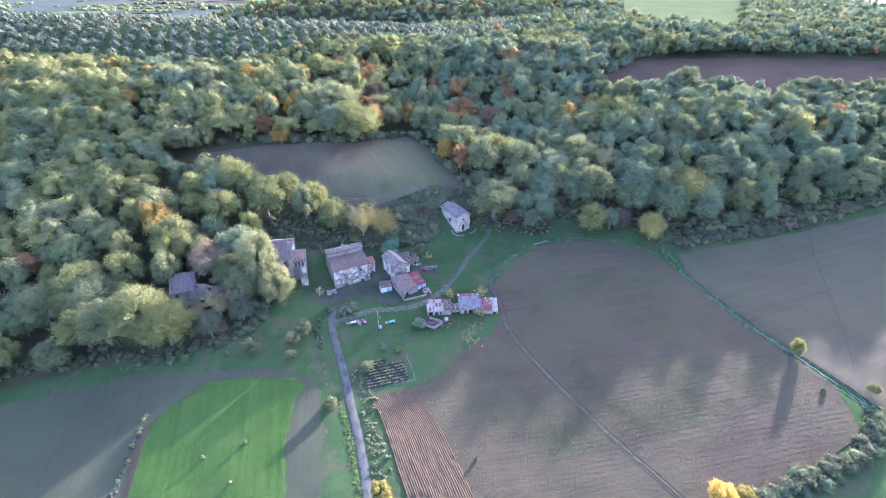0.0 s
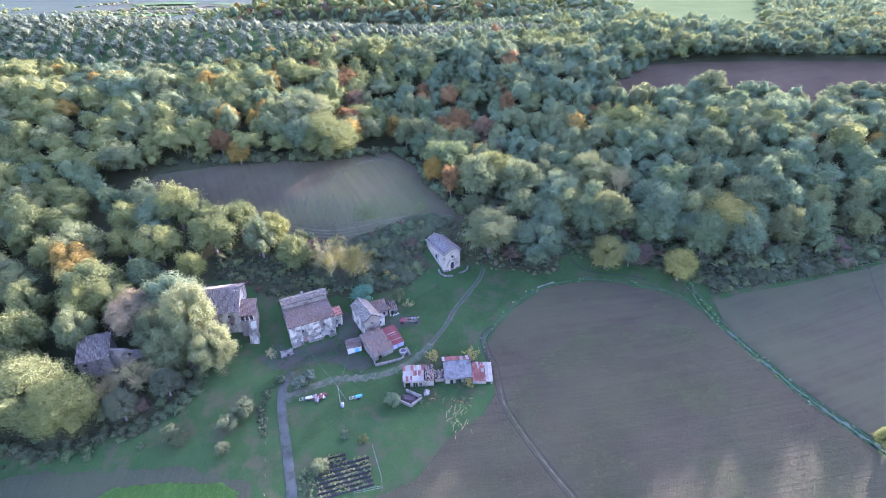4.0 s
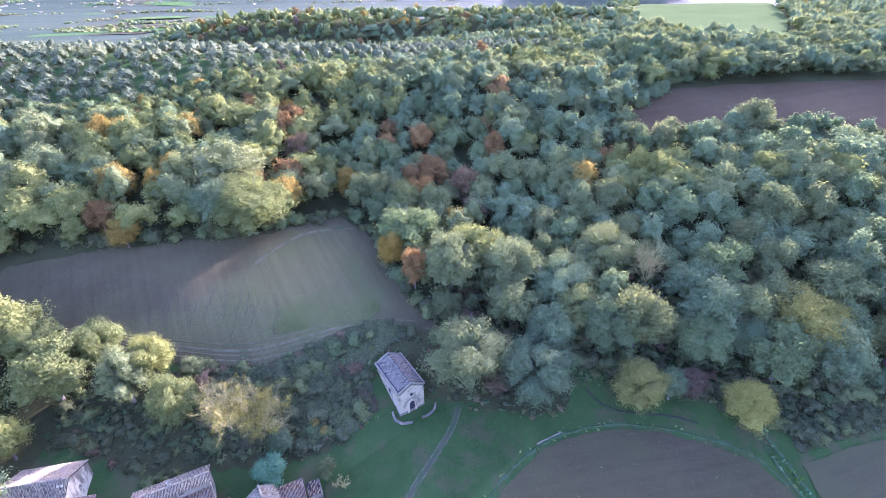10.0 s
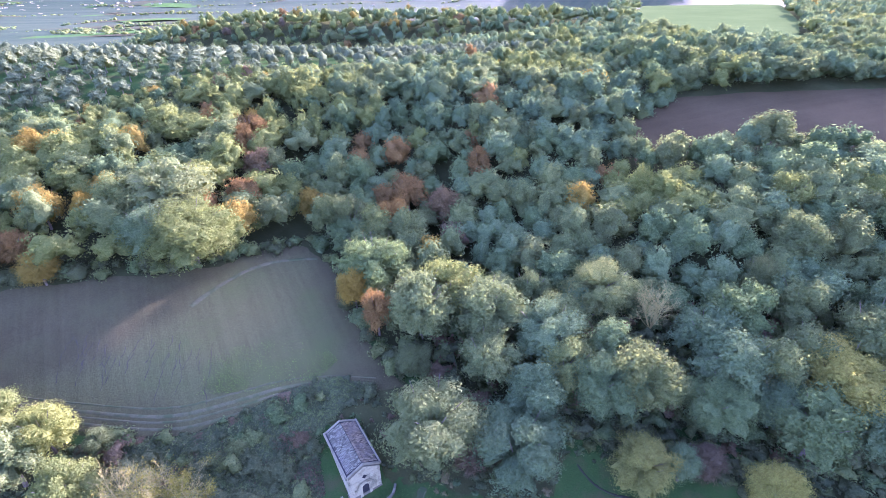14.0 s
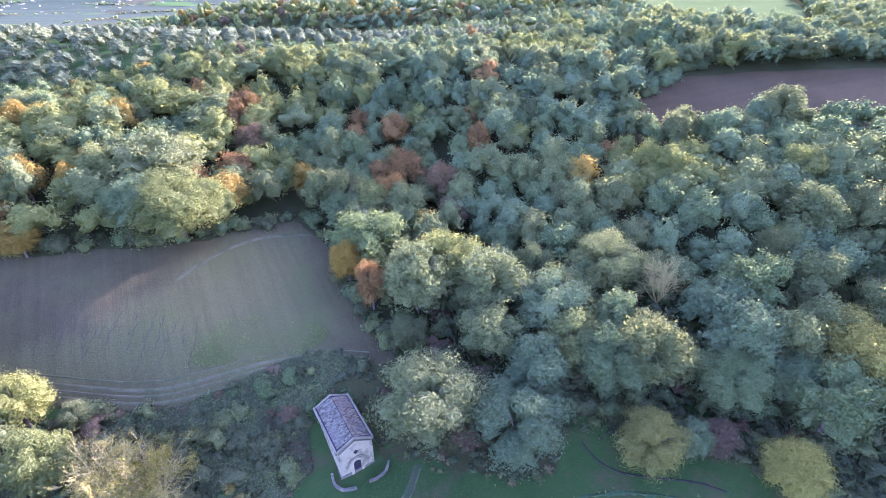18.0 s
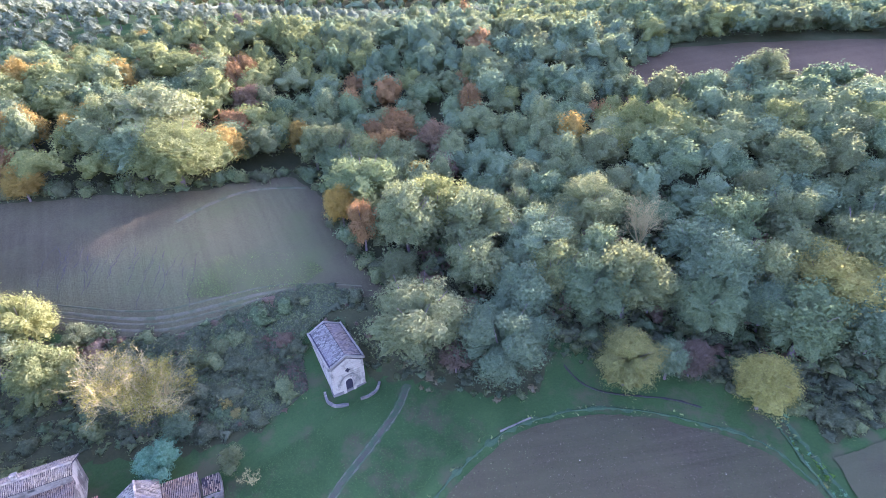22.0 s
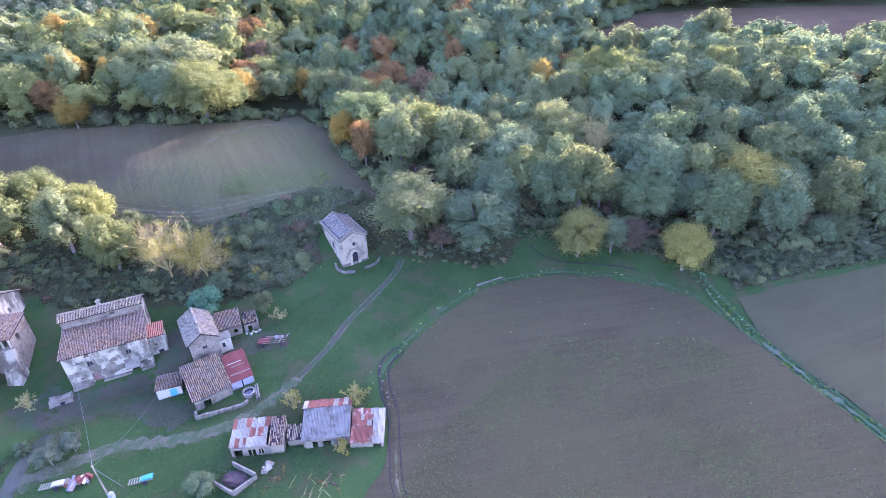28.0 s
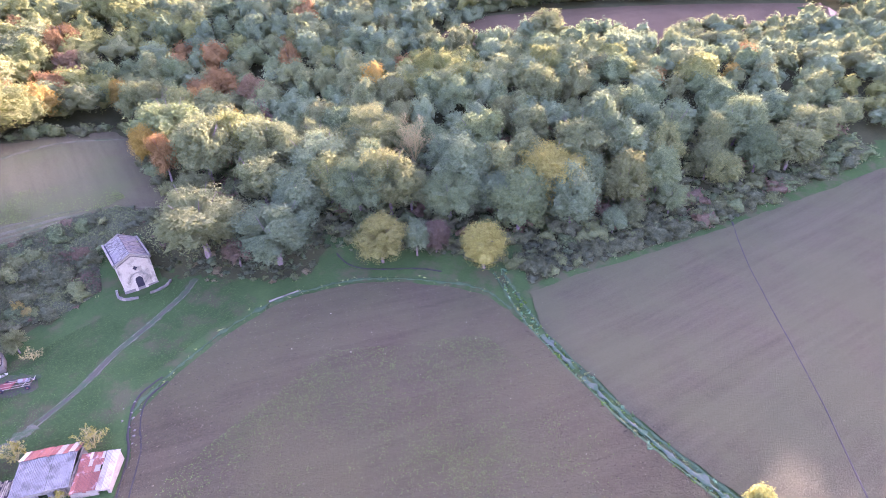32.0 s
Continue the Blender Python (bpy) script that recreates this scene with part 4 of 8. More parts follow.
def kind_at(x, y, rng):
    """Which sort grows where: drifts of colour over the hill."""
    n = noise.noise(Vector((x * 0.021, y * 0.021, 3.1)))
    a = noise.noise(Vector((x * 0.06, y * 0.06, 9.7)))
    u = rng.uniform()
    warm = math.exp(-(((x + 22) / 42) ** 2) - ((y - 214) / 34) ** 2)
    # west turns yellower: autumn colour, plus lime leaves for the sunlit slope
    west = 1 / (1 + math.exp((x + 60) / 18))
    if u < (0.13 * warm * (a > -0.15) + 0.03 * west) * (y > 192) + 0.006:
        return "rust" if x > 0 or rng.uniform() < 0.74 else "wine"
    if u < 0.14 * west + 0.14 * warm + 0.025:
        return str(rng.choice(["gold", "bronze", "lime"], p=[0.35 if y > 190 else 0.05, 0.35, 0.3 if y > 190 else 0.6]))
    if n + 0.5 * west + 0.25 * a > 0.16:
        return "lime" if rng.uniform() < 0.42 + 0.2 * west else str(rng.choice(["oak", "moss"]))
    return str(rng.choice(["grey", "oak", "moss", "bronze"], p=[0.37, 0.32, 0.2, 0.11]))


FAR_SHAPES = [
    dict(radius=3.2, low=2.2, high=8.6, lobes=14, leaves=64, size=0.2, lobe=(0.31, 0.46), body=3, point=0.07),
    dict(radius=3.7, low=2.2, high=8.0, lobes=16, leaves=59, size=0.2, lobe=(0.29, 0.44), body=3),
    dict(radius=2.7, low=2.2, high=9.6, lobes=13, leaves=64, size=0.2, lobe=(0.33, 0.46), body=3, point=0.18),
    dict(radius=2.9, low=2.2, high=7.4, lobes=13, leaves=64, size=0.2, lobe=(0.33, 0.48), body=3, point=0.11),
    dict(radius=3.4, low=2.2, high=8.4, lobes=15, leaves=62, size=0.2, lobe=(0.29, 0.44), body=3, point=0.05),
    dict(radius=4.0, low=2.2, high=8.8, lobes=20, leaves=48, size=0.2, lobe=(0.25, 0.40), body=3),
    dict(radius=2.6, low=2.2, high=8.8, lobes=12, leaves=70, size=0.2, lobe=(0.33, 0.48), body=3, point=0.23),
    dict(radius=3.1, low=2.2, high=9.2, lobes=15, leaves=62, size=0.2, lobe=(0.29, 0.46), body=3, point=0.14),
]
STAND = [crown_data(500 + k, **s) for k, s in enumerate(FAR_SHAPES)]
THIN = [crown_data(600 + k, **{**s, "lobes": 9, "leaves": 12, "size": 0.3, "lobe": (0.3, 0.5), "body": 2}) for k, s in enumerate(FAR_SHAPES)]
BACK = [crown_data(650 + k, **{**s, "lobes": 11, "leaves": 40, "size": 0.26, "lobe": (0.28, 0.46), "body": 3}) for k, s in enumerate(FAR_SHAPES)]
SHRUB = [crown_data(700 + k, radius=1.5, low=-0.5, high=1.9, lobes=12, leaves=30, size=0.12, lobe=(0.26, 0.46)) for k in range(5)]
TUFT = [crown_data(760 + k, radius=1.5, low=-0.5, high=1.9, lobes=6, leaves=14, size=0.2) for k in range(4)]


def stand(name, places, data, label, category="woodland"):
    """Many trees as one mesh. places: x, y, scale, width, kind."""
    rng = np.random.default_rng(len(places))
    V, F3, F4, M3, M4, at = [], [], [], [], [], 0
    used = sorted({p[4] for p in places})
    for x, y, s, w, kind in places:
        v, f3, f4 = data[int(rng.integers(len(data)))]
        a = rng.uniform(0, 6.28)
        ca, sa = math.cos(a), math.sin(a)
        V.append(np.stack([(v[:, 0] * ca - v[:, 1] * sa) * s * w + x, (v[:, 0] * sa + v[:, 1] * ca) * s * w + y, v[:, 2] * s + hz(x, y) - 0.3], 1))
        F3.append(f3 + at)
        F4.append(f4 + at)
        m = used.index(kind)
        M3.append(np.full(len(f3), m))
        M4.append(np.full(len(f4), m))
        at += len(v)
    V, F3, F4 = np.concatenate(V), np.concatenate(F3), np.concatenate(F4).reshape(-1, 4)
    me = bpy.data.meshes.new(name)
    me.vertices.add(len(V))
    me.vertices.foreach_set("co", V.astype(np.float32).ravel())
    loops = np.concatenate([F3.ravel(), F4.ravel()]).astype(np.int32)
    me.loops.add(len(loops))
    me.loops.foreach_set("vertex_index", loops)
    n3, n4 = len(F3), len(F4)
    me.polygons.add(n3 + n4)
    me.polygons.foreach_set("loop_start", np.concatenate([np.arange(n3) * 3, n3 * 3 + np.arange(n4) * 4]).astype(np.int32))
    for k in used:
        me.materials.append(LEAF[k])
    me.polygons.foreach_set("material_index", np.concatenate(M3 + M4).astype(np.int32))
    me.update(calc_edges=True)
    return tagged(new(name, me), label, category, kind="stuff")


rng_w = np.random.default_rng(11)
px, py = spots(WOODS[0], 6.1, 21, [DARK_FIELD, OLIVES])
qx, qy = spots([(-230, 224), (-95, 224), (-80, 270), (-110, 300), (-230, 250)], 6.2, 27, [OLIVES])
px, py = np.concatenate([px, qx]), np.concatenate([py, qy])
near, rest = [], []
for x, y in zip(px, py):
    if x < -330 or x > 235 or not free_of(x, y, 2.4):
        continue
    if abs(x + 90) < 8 and abs(y - 101) < 6:
        continue  # the ruin
    if 164 < y < 206 and -60 < x < float(np.interp(y, (166, 174, 185, 200), (-16, -23, -30, -40))) + 4.2:
        continue  # clear of the sloping field
    if -84 < x < -62 and 108 < y < 134:
        continue  # the big house
    if inside(x, y, FAR_MEADOW):
        continue
    k = kind_at(x, y, rng_w)
    edge = (y < 186 and x > -30) or (-40 < x < -20 and y < 215) or (x < -60 and y < 150 and x > -135)
    (near if edge else rest).append((x, y, k))
kept = []
for q in sorted(near, key=lambda q: (q[1], q[0])):
    if all((q[0] - a) ** 2 + (q[1] - b) ** 2 > 52 for a, b, _ in kept):
        kept.append(q)
near = kept
rng_w.shuffle(near)
for n, (x, y, k) in enumerate(near):
    x, y = float(x), float(y)
    if n < 240:
        tree(x, y, str(k), rng_w.uniform(9.5, 14) + (2.5 if -30 < x < 40 and y > 163 else (2.0 if 40 <= x < 90 else 0)), wide=rng_w.uniform(0.95, 1.25), group="woodland trees")
    else:
        rest.append((x, y, str(k)))
placed = []
for x, y, k in rest:
    low = 0.55 if x < -95 and y > 224 else (0.75 if y > 285 and not (x > 55 and y < 322) else 1.0)
    low *= 0.8 if x > 118 else 1.0
    low = min(low, 0.42 + 0.58 * float(off_line(x, y, OLIVE_FRONT)) / 24)
    placed.append((float(x), float(y), low * rng_w.uniform(0.9, 1.45), rng_w.uniform(1.0, 1.3), k))
px, py = spots(OLIVE_FRONT + [(x + 8, y - 28) for x, y in reversed(OLIVE_FRONT)], 3.9, 29, [OLIVES, DARK_FIELD])
for x, y in zip(px, py):
    if free_of(x, y, 2.0):
        placed.append((float(x), float(y), rng_w.uniform(0.36, 0.58), rng_w.uniform(1.0, 1.25), kind_at(x, y, rng_w)))
stand("woodland_hillside", [q for q in placed if q[1] < 238], STAND, "dense mixed autumn oak woodland covering the hillside")
stand("woodland_ridge", [q for q in placed if q[1] >= 238], BACK, "mixed autumn woodland along the ridge")
far = []
px, py = spots([(-380, 420), (-150, 392), (90, 372), (330, 395), (330, 640), (-400, 620)], 7.6, 22, [FAR_MEADOW])
for x, y in zip(px, py):
    far.append((x, y, rng_w.uniform(0.75, 1.25), rng_w.uniform(1.0, 1.3), kind_at(x, y, rng_w)))
stand("woodland_far_hill", far, THIN, "hazy woodland on the hill behind the ridge")
olive = []
px, py = spots(OLIVES, 7.8, 23, (), 0.2)
for n, (x, y) in enumerate(zip(px, py)):
    olive.append((x, y))
rng_w.shuffle(olive)
OLIVE_CROWN = crown_mesh("crown_olive", crown_data(55, radius=3.5, low=1.6, high=8.4, lobes=20, leaves=60, size=0.13, lobe=(0.3, 0.44), body=3), LEAF["olive"])
CROWNS["olive", 3, False] = OLIVE_CROWN
olive.sort(key=lambda q: q[1])
for x, y in olive[:230]:
    tree(float(x), float(y), "olive", rng_w.uniform(4.4, 6.0), k=3, wide=rng_w.uniform(1.1, 1.35), name="olive_tree", group="olive grove on the ridge")
if len(olive) > 230:
    stand("olive_grove_rest", [(float(x), float(y), 0.7, 1.4, "olive") for x, y in olive[230:]], THIN, "silvery olive grove on the ridge", "olive grove")

# ---- building matter ----
PLASTER = surface("old_plaster", (0.25, 0.24, 0.1562), (0.4, 0.385, 0.253), 0.6, 7, stain=(0.1, 0.095, 0.0618), stain_scale=0.6, stain_at=0.5, bump=0.6, streak=0.45)
STONE = surface("rubble_stone", (0.1, 0.09, 0.0592), (0.22, 0.2, 0.132), 1.6, 5, stain=(0.075, 0.068, 0.044), stain_scale=0.5, stain_at=0.56, bump=0.9, depth=0.06)
ASHLAR = surface("pale_ashlar", (0.205, 0.186, 0.1184), (0.345, 0.317, 0.2), 0.8, 9, stain=(0.12, 0.11, 0.072), stain_scale=0.75, stain_at=0.57, bump=0.45, streak=0.6)
ASHLAR_DARK = surface("weathered_stone", (0.0812, 0.07693, 0.0559), (0.136, 0.128, 0.0894), 1.0, 9, bump=0.5)
ASHLAR_WORN = surface("worn_ashlar", (0.11, 0.103, 0.0672), (0.19, 0.178, 0.1144), 0.8, 9, stain=(0.1, 0.09456, 0.0619), stain_scale=0.7, stain_at=0.58, bump=0.4)
BLUE_SHEET = surface("blue_white_sheet", (0.16, 0.18, 0.195), (0.26, 0.28, 0.295), 0.8, 9, rough=0.6, stain=(0.3, 0.3, 0.29), stain_scale=0.8, bump=0.2)
# near-black colour paints the darkness inside openings; wheels and roof lines share it
DARK_HOLE = surface("dark_interior", (0.012, 0.012, 0.014), (0.03, 0.03, 0.032), 1, 8, bump=0)
ROOF_BED = surface("dark_tile_bed", (0.015, 0.013, 0.011), (0.035, 0.03, 0.026), 1.5, 12, bump=0.4)
OLD_WOOD = surface("old_wood", (0.1, 0.06, 0.045), (0.22, 0.14, 0.1), 1.5, 12, bump=0.4)
GREY_WOOD = surface("grey_wood", (0.13, 0.116, 0.0736), (0.26, 0.235, 0.152), 1.5, 12, bump=0.4)
WHITE_PAINT = surface("white_paint", (0.29, 0.2856, 0.1961), (0.38, 0.3723, 0.2511), 0.8, 10, stain=(0.214, 0.2009, 0.1294), stain_scale=0.9, stain_at=0.66, bump=0.2)
BLUE_PAINT = surface("blue_paint", (0.05, 0.22, 0.5), (0.09, 0.33, 0.65), 1, 10, rough=0.6, bump=0.2)
TEAL_PLASTIC = surface("teal_sheet", (0.03, 0.19, 0.21), (0.06, 0.3, 0.32), 1.5, 10, rough=0.45, stain=(0.2, 0.22, 0.22), stain_scale=1.2, bump=0.3)
RUST = surface("rusty_iron", (0.1, 0.038, 0.022), (0.19, 0.078, 0.043), 0.9, 8, rough=0.9, stain=(0.22, 0.2, 0.18), stain_scale=0.9, stain_at=0.62, bump=0.3, vary=0.25)
RUST_RED = surface("red_painted_iron", (0.085, 0.026, 0.018), (0.15, 0.047, 0.032), 0.5, 6, rough=0.9, bump=0.2, vary=0.1)
ZINC = surface("zinc_sheet", (0.1403, 0.1424, 0.098), (0.2253, 0.2261, 0.153), 0.7, 7, rough=0.5, metal=0.25, stain=(0.1513, 0.1063, 0.0605), stain_scale=0.8, stain_at=0.58, bump=0.2, vary=0.22)
GREY_SHEET = surface("fibre_cement", (0.085, 0.088, 0.068), (0.145, 0.148, 0.116), 0.5, 8, stain=(0.065, 0.065, 0.048), stain_scale=0.6, stain_at=0.55, bump=0.3, vary=0.1)
ORANGE_TILE = surface("new_orange_tile", (0.3, 0.13, 0.07), (0.42, 0.2, 0.115), 0.6, 7, bump=0.4)
CONCRETE = surface("concrete", (0.11, 0.104, 0.0688), (0.195, 0.187, 0.1264), 0.8, 8, stain=(0.075, 0.07, 0.0464), stain_scale=0.6, stain_at=0.56, bump=0.4)
WATER = surface("dark_water", (0.01, 0.013, 0.016), (0.02, 0.024, 0.028), 1, 6, rough=0.08, bump=0, gloss=0.5)
GREEN_PAINT = surface("green_paint", (0.02, 0.07, 0.045), (0.045, 0.13, 0.085), 1.5, 10, rough=0.6, bump=0.2)
MANURE = surface("dung_heap", (0.035, 0.024, 0.02), (0.09, 0.065, 0.05), 1.5, 9, bump=0.9, depth=0.08)
SCRAP = surface("scrap_metal", (0.1, 0.1, 0.092), (0.21, 0.21, 0.184), 2, 9, rough=0.55, metal=0.4, stain=(0.15, 0.06, 0.032), stain_scale=1.2, bump=0.3)
CABLE = surface("pale_cable", (0.15, 0.15, 0.15), (0.22, 0.22, 0.22), 2, 9, bump=0)


def tile_matter(name, stops, dirt):
    """Clay barrel tiles: each tile its own tone, dark lichen in drifts."""
    m, nt, b = nodes_of(name)
    g = nt.nodes.new("ShaderNodeNewGeometry")
    col = ramp_node(nt, g.outputs["Random Per Island"], stops)
    grain = noise_node(nt, 9, 5)
    drift = ramp_node(nt, noise_node(nt, 0.55, 5, 0.7), [(0.42, (0, 0, 0)), (0.66, (0.8,) * 3)])
    col = mix_node(nt, drift, col, mix_node(nt, grain, dirt, (0.2, 0.18, 0.15)))
    nt.links.new(col, b.inputs["Base Color"])
    b.inputs["Roughness"].default_value = 0.9
    bump_node(nt, b, grain, 0.5, 0.02)
    return m


TILE_RED = tile_matter("clay_tiles", [(0.0, (0.05651, 0.03663, 0.0154)), (0.35, (0.1258, 0.08076, 0.0333)), (0.7, (0.175, 0.118, 0.0538)), (1.0, (0.245, 0.185, 0.0924))], (0.0802, 0.07286, 0.036))
TILE_GREY = tile_matter("grey_lichened_tiles", [(0.0, (0.04953, 0.04391, 0.0233)), (0.5, (0.13, 0.117, 0.0672)), (1.0, (0.225, 0.208, 0.1218))], (0.09393, 0.08701, 0.0467))
TILE_PINK = tile_matter("pinkish_tiles", [(0.0, (0.064, 0.05, 0.0286)), (0.5, (0.14, 0.11, 0.0622)), (1.0, (0.24, 0.195, 0.1134))], (0.09, 0.075, 0.0462))
TILE_SLATE = tile_matter("dark_grey_tiles", [(0.0, (0.04, 0.038, 0.0252)), (0.5, (0.105, 0.1, 0.0672)), (1.0, (0.2, 0.195, 0.1344))], (0.07, 0.068, 0.042))
TILE_PALE = tile_matter("pale_tiles", [(0.0, (0.0887, 0.0716, 0.0328)), (0.5, (0.175, 0.145, 0.0739)), (1.0, (0.28, 0.242, 0.126))], (0.1281, 0.1135, 0.0561))


# ---- building helpers: local axes x along the front, y into the depth, z up ----
def thing(name, x, y, turn, label, category, z=None, group=""):
    ob = tagged(new(name), label, category, group)
    ob.matrix_basis = pose(x, y, hz(x, y) if z is None else z, 0, 0, turn)
    return ob


def part(name, bm, material, parent, label="", kind=""):
    me = bpy.data.meshes.new(name)
    bm.to_mesh(me)
    bm.free()
    for m in material if isinstance(material, (list, tuple)) else [material]:
        me.materials.append(m)
    ob = new(name, me)
    ob.parent = parent
    return tagged(ob, label, kind=kind)


def hexa(bm, lo, hi):
    """A solid from four lower and four upper corners, both counter-clockwise."""
    a, b = [bm.verts.new(p) for p in lo], [bm.verts.new(p) for p in hi]
    bm.faces.new(a[::-1])
    bm.faces.new(b)
    for k in range(4):
        bm.faces.new((a[k], a[(k + 1) % 4], b[(k + 1) % 4], b[k]))


def box(bm, x0, x1, y0, y1, z0, z1, flare=0.0):
    f = flare
    hexa(bm, [(x0 - f, y0 - f, z0), (x1 + f, y0 - f, z0), (x1 + f, y1 + f, z0), (x0 - f, y1 + f, z0)], [(x0, y0, z1), (x1, y0, z1), (x1, y1, z1), (x0, y1, z1)])


def rough_up(bm, amount, seed=1, cuts=0):
    rng = random.Random(seed)
    if cuts:
        bmesh.ops.subdivide_edges(bm, edges=bm.edges[:], cuts=cuts, use_grid_fill=True)
    for v in bm.verts:
        v.co += Vector((rng.uniform(-1, 1), rng.uniform(-1, 1), rng.uniform(-1, 1))) * amount
    return bm


def panel(bm, length, z0, z1, y0, y1, holes=(), at=0.0, axis="x", top=None):
    """A straight wall with openings through it. holes: from, to, bottom, top. top: its height at a distance along, where it slopes."""
    us = sorted({at, at + length, *[h[0] for h in holes], *[h[1] for h in holes]})
    zs = sorted({z0, z1, *[h[2] for h in holes], *[h[3] for h in holes]})
    nu, nz = len(us) - 1, len(zs) - 1
    solid = {(i, k) for i in range(nu) for k in range(nz) if not any(h[0] < (us[i] + us[i + 1]) / 2 < h[1] and h[2] < (zs[k] + zs[k + 1]) / 2 < h[3] for h in holes)}
    made = {}

    def at_corner(i, side, k):
        if (i, side, k) not in made:
            z = top(us[i]) if top and k == nz else zs[k]
            y = y1 if side else y0
            made[i, side, k] = bm.verts.new((us[i], y, z) if axis == "x" else (y, us[i], z))
        return made[i, side, k]

    faces = []
    for i, k in solid:
        ring = {
            "front": [(i, 0, k), (i + 1, 0, k), (i + 1, 0, k + 1), (i, 0, k + 1)], "back": [(i + 1, 1, k), (i, 1, k), (i, 1, k + 1), (i + 1, 1, k + 1)],
            (i - 1, k): [(i, 1, k), (i, 0, k), (i, 0, k + 1), (i, 1, k + 1)], (i + 1, k): [(i + 1, 0, k), (i + 1, 1, k), (i + 1, 1, k + 1), (i + 1, 0, k + 1)],
            (i, k - 1): [(i, 1, k), (i + 1, 1, k), (i + 1, 0, k), (i, 0, k)], (i, k + 1): [(i, 0, k + 1), (i + 1, 0, k + 1), (i + 1, 1, k + 1), (i, 1, k + 1)],
        }
        for beside, q in ring.items():
            if beside not in solid:
                faces.append(bm.faces.new([at_corner(*c) for c in (q if axis == "x" else q[::-1])]))


def tiled(parent, name, p00, p10, p11, p01, mat, label="", pitch=0.21, course=0.3, slab=0.12, seed=3, gone=0.0):
    """A roof slope: a slab from eave (p00, p10) to top (p01, p11), and rows of half-round tiles on it."""
    p00, p10, p11, p01 = (Vector(p) for p in (p00, p10, p11, p01))
    n = (p10 - p00).cross(p01 - p00).normalized()
    if n.z < 0:
        n = -n
    bm = bmesh.new()
    hexa(bm, [p - n * slab for p in (p00, p10, p11, p01)], [p00, p10, p11, p01])
    roof = part(name, bm, ROOF_BED, parent, label)
    rng = random.Random(seed)
    across, up = max((p10 - p00).length, (p11 - p01).length), ((p01 - p00).length + (p11 - p10).length) / 2
    nu, nv = max(2, int(across / pitch)), max(2, int(up / course))
    V, F = [], []
    for i in range(nu):
        for j in range(nv):
            if rng.random() < gone:
                continue
            u0, u1 = (i + 0.17) / nu, (i + 0.83) / nu
            v0, v1 = j / nv - 0.02, (j + 1) / nv
            lift, tilt = rng.uniform(0.0, 0.03), rng.uniform(-0.02, 0.02)
            b = len(V)
            for v, hgt in ((v0, 0.05), (v1, 0.02)):
                a, c = p00.lerp(p01, v), p10.lerp(p11, v)
                for s, hh in ((0, 0.0), (0.25, 0.1), (0.75, 0.1), (1, 0.0)):
                    V.append(a.lerp(c, u0 + (u1 - u0) * s + tilt / max(across, 1)) + n * (0.012 + hgt + hh + lift))
            F += [(b, b + 1, b + 5, b + 4), (b + 1, b + 2, b + 6, b + 5), (b + 2, b + 3, b + 7, b + 6), (b, b + 3, b + 2, b + 1)]
    me = mesh_from("tiles", [v[:] for v in V], F, [mat])
    t = new("tiles", me)
    t.parent = roof
    tagged(t, kind="stuff")
    return roof


def ridge_caps(parent, a, b, mat, step=0.45, r=0.16):
    a, b = Vector(a), Vector(b)
    n = max(2, int((b - a).length / step))
    bm = bmesh.new()
    d = (b - a).normalized()
    s = d.cross(Vector((0, 0, 1))).normalized()
    rng = random.Random(5)
    for k in range(n):
        p, q = a.lerp(b, k / n), a.lerp(b, (k + 1.06) / n)
        l = rng.uniform(0, 0.03)
        ring = []
        for c in (p, q):
            ring.append([bm.verts.new(c + s * r * math.cos(t) + Vector((0, 0, r * math.sin(t) + 0.04 + l))) for t in (0.0, 1.05, 2.1, 3.14)])
        for m in range(3):
            bm.faces.new((ring[0][m], ring[0][m + 1], ring[1][m + 1], ring[1][m]))
        bm.faces.new(ring[0][::-1])
        bm.faces.new(ring[1])
    return part("ridge_tiles", bm, mat, parent, kind="stuff")


def window(parent, x, z, w, h, y, axis="x", frame_mat=None, cross=True, out=-1, depth=0.22):
    """A window set in its opening: frame, sill, dark pane. y: the wall's face; out: which way is outside."""
    m = Matrix.Identity(4) if axis == "x" else Matrix(((0, 1, 0, 0), (1, 0, 0, 0), (0, 0, 1, 0), (0, 0, 0, 1)))
    f = frame_mat or GREY_WOOD
    inn = y - out * depth
    a, b = sorted((inn, inn + out * 0.06))

    def put(name, boxes, mat, mother, label=""):
        bm = bmesh.new()
        for q in boxes:
            box(bm, *q)
        bm.transform(m)
        if axis == "y":
            bmesh.ops.reverse_faces(bm, faces=bm.faces[:])
        return part(name, bm, mat, mother, label)

    bars = [(x - w / 2, x - w / 2 + 0.06, a, b, z, z + h), (x + w / 2 - 0.06, x + w / 2, a, b, z, z + h), (x - w / 2 + 0.06, x + w / 2 - 0.06, a, b, z, z + 0.06), (x - w / 2 + 0.06, x + w / 2 - 0.06, a, b, z + h - 0.06, z + h)]
    if cross:
        bars.append((x - 0.025, x + 0.025, a, b, z + 0.06, z + h - 0.06))
    win = put("window", bars, f, parent)
    c, d = sorted((inn - out * 0.02, inn - out * 0.05))
    put("pane", [(x - w / 2 + 0.02, x + w / 2 - 0.02, c, d, z + 0.02, z + h - 0.02)], DARK_HOLE, win)
    e, g = sorted((y - out * 0.1, y + out * 0.08))
    put("sill", [(x - w / 2 - 0.08, x + w / 2 + 0.08, e, g, z - 0.08, z - 0.002)], CONCRETE, win)
    return win


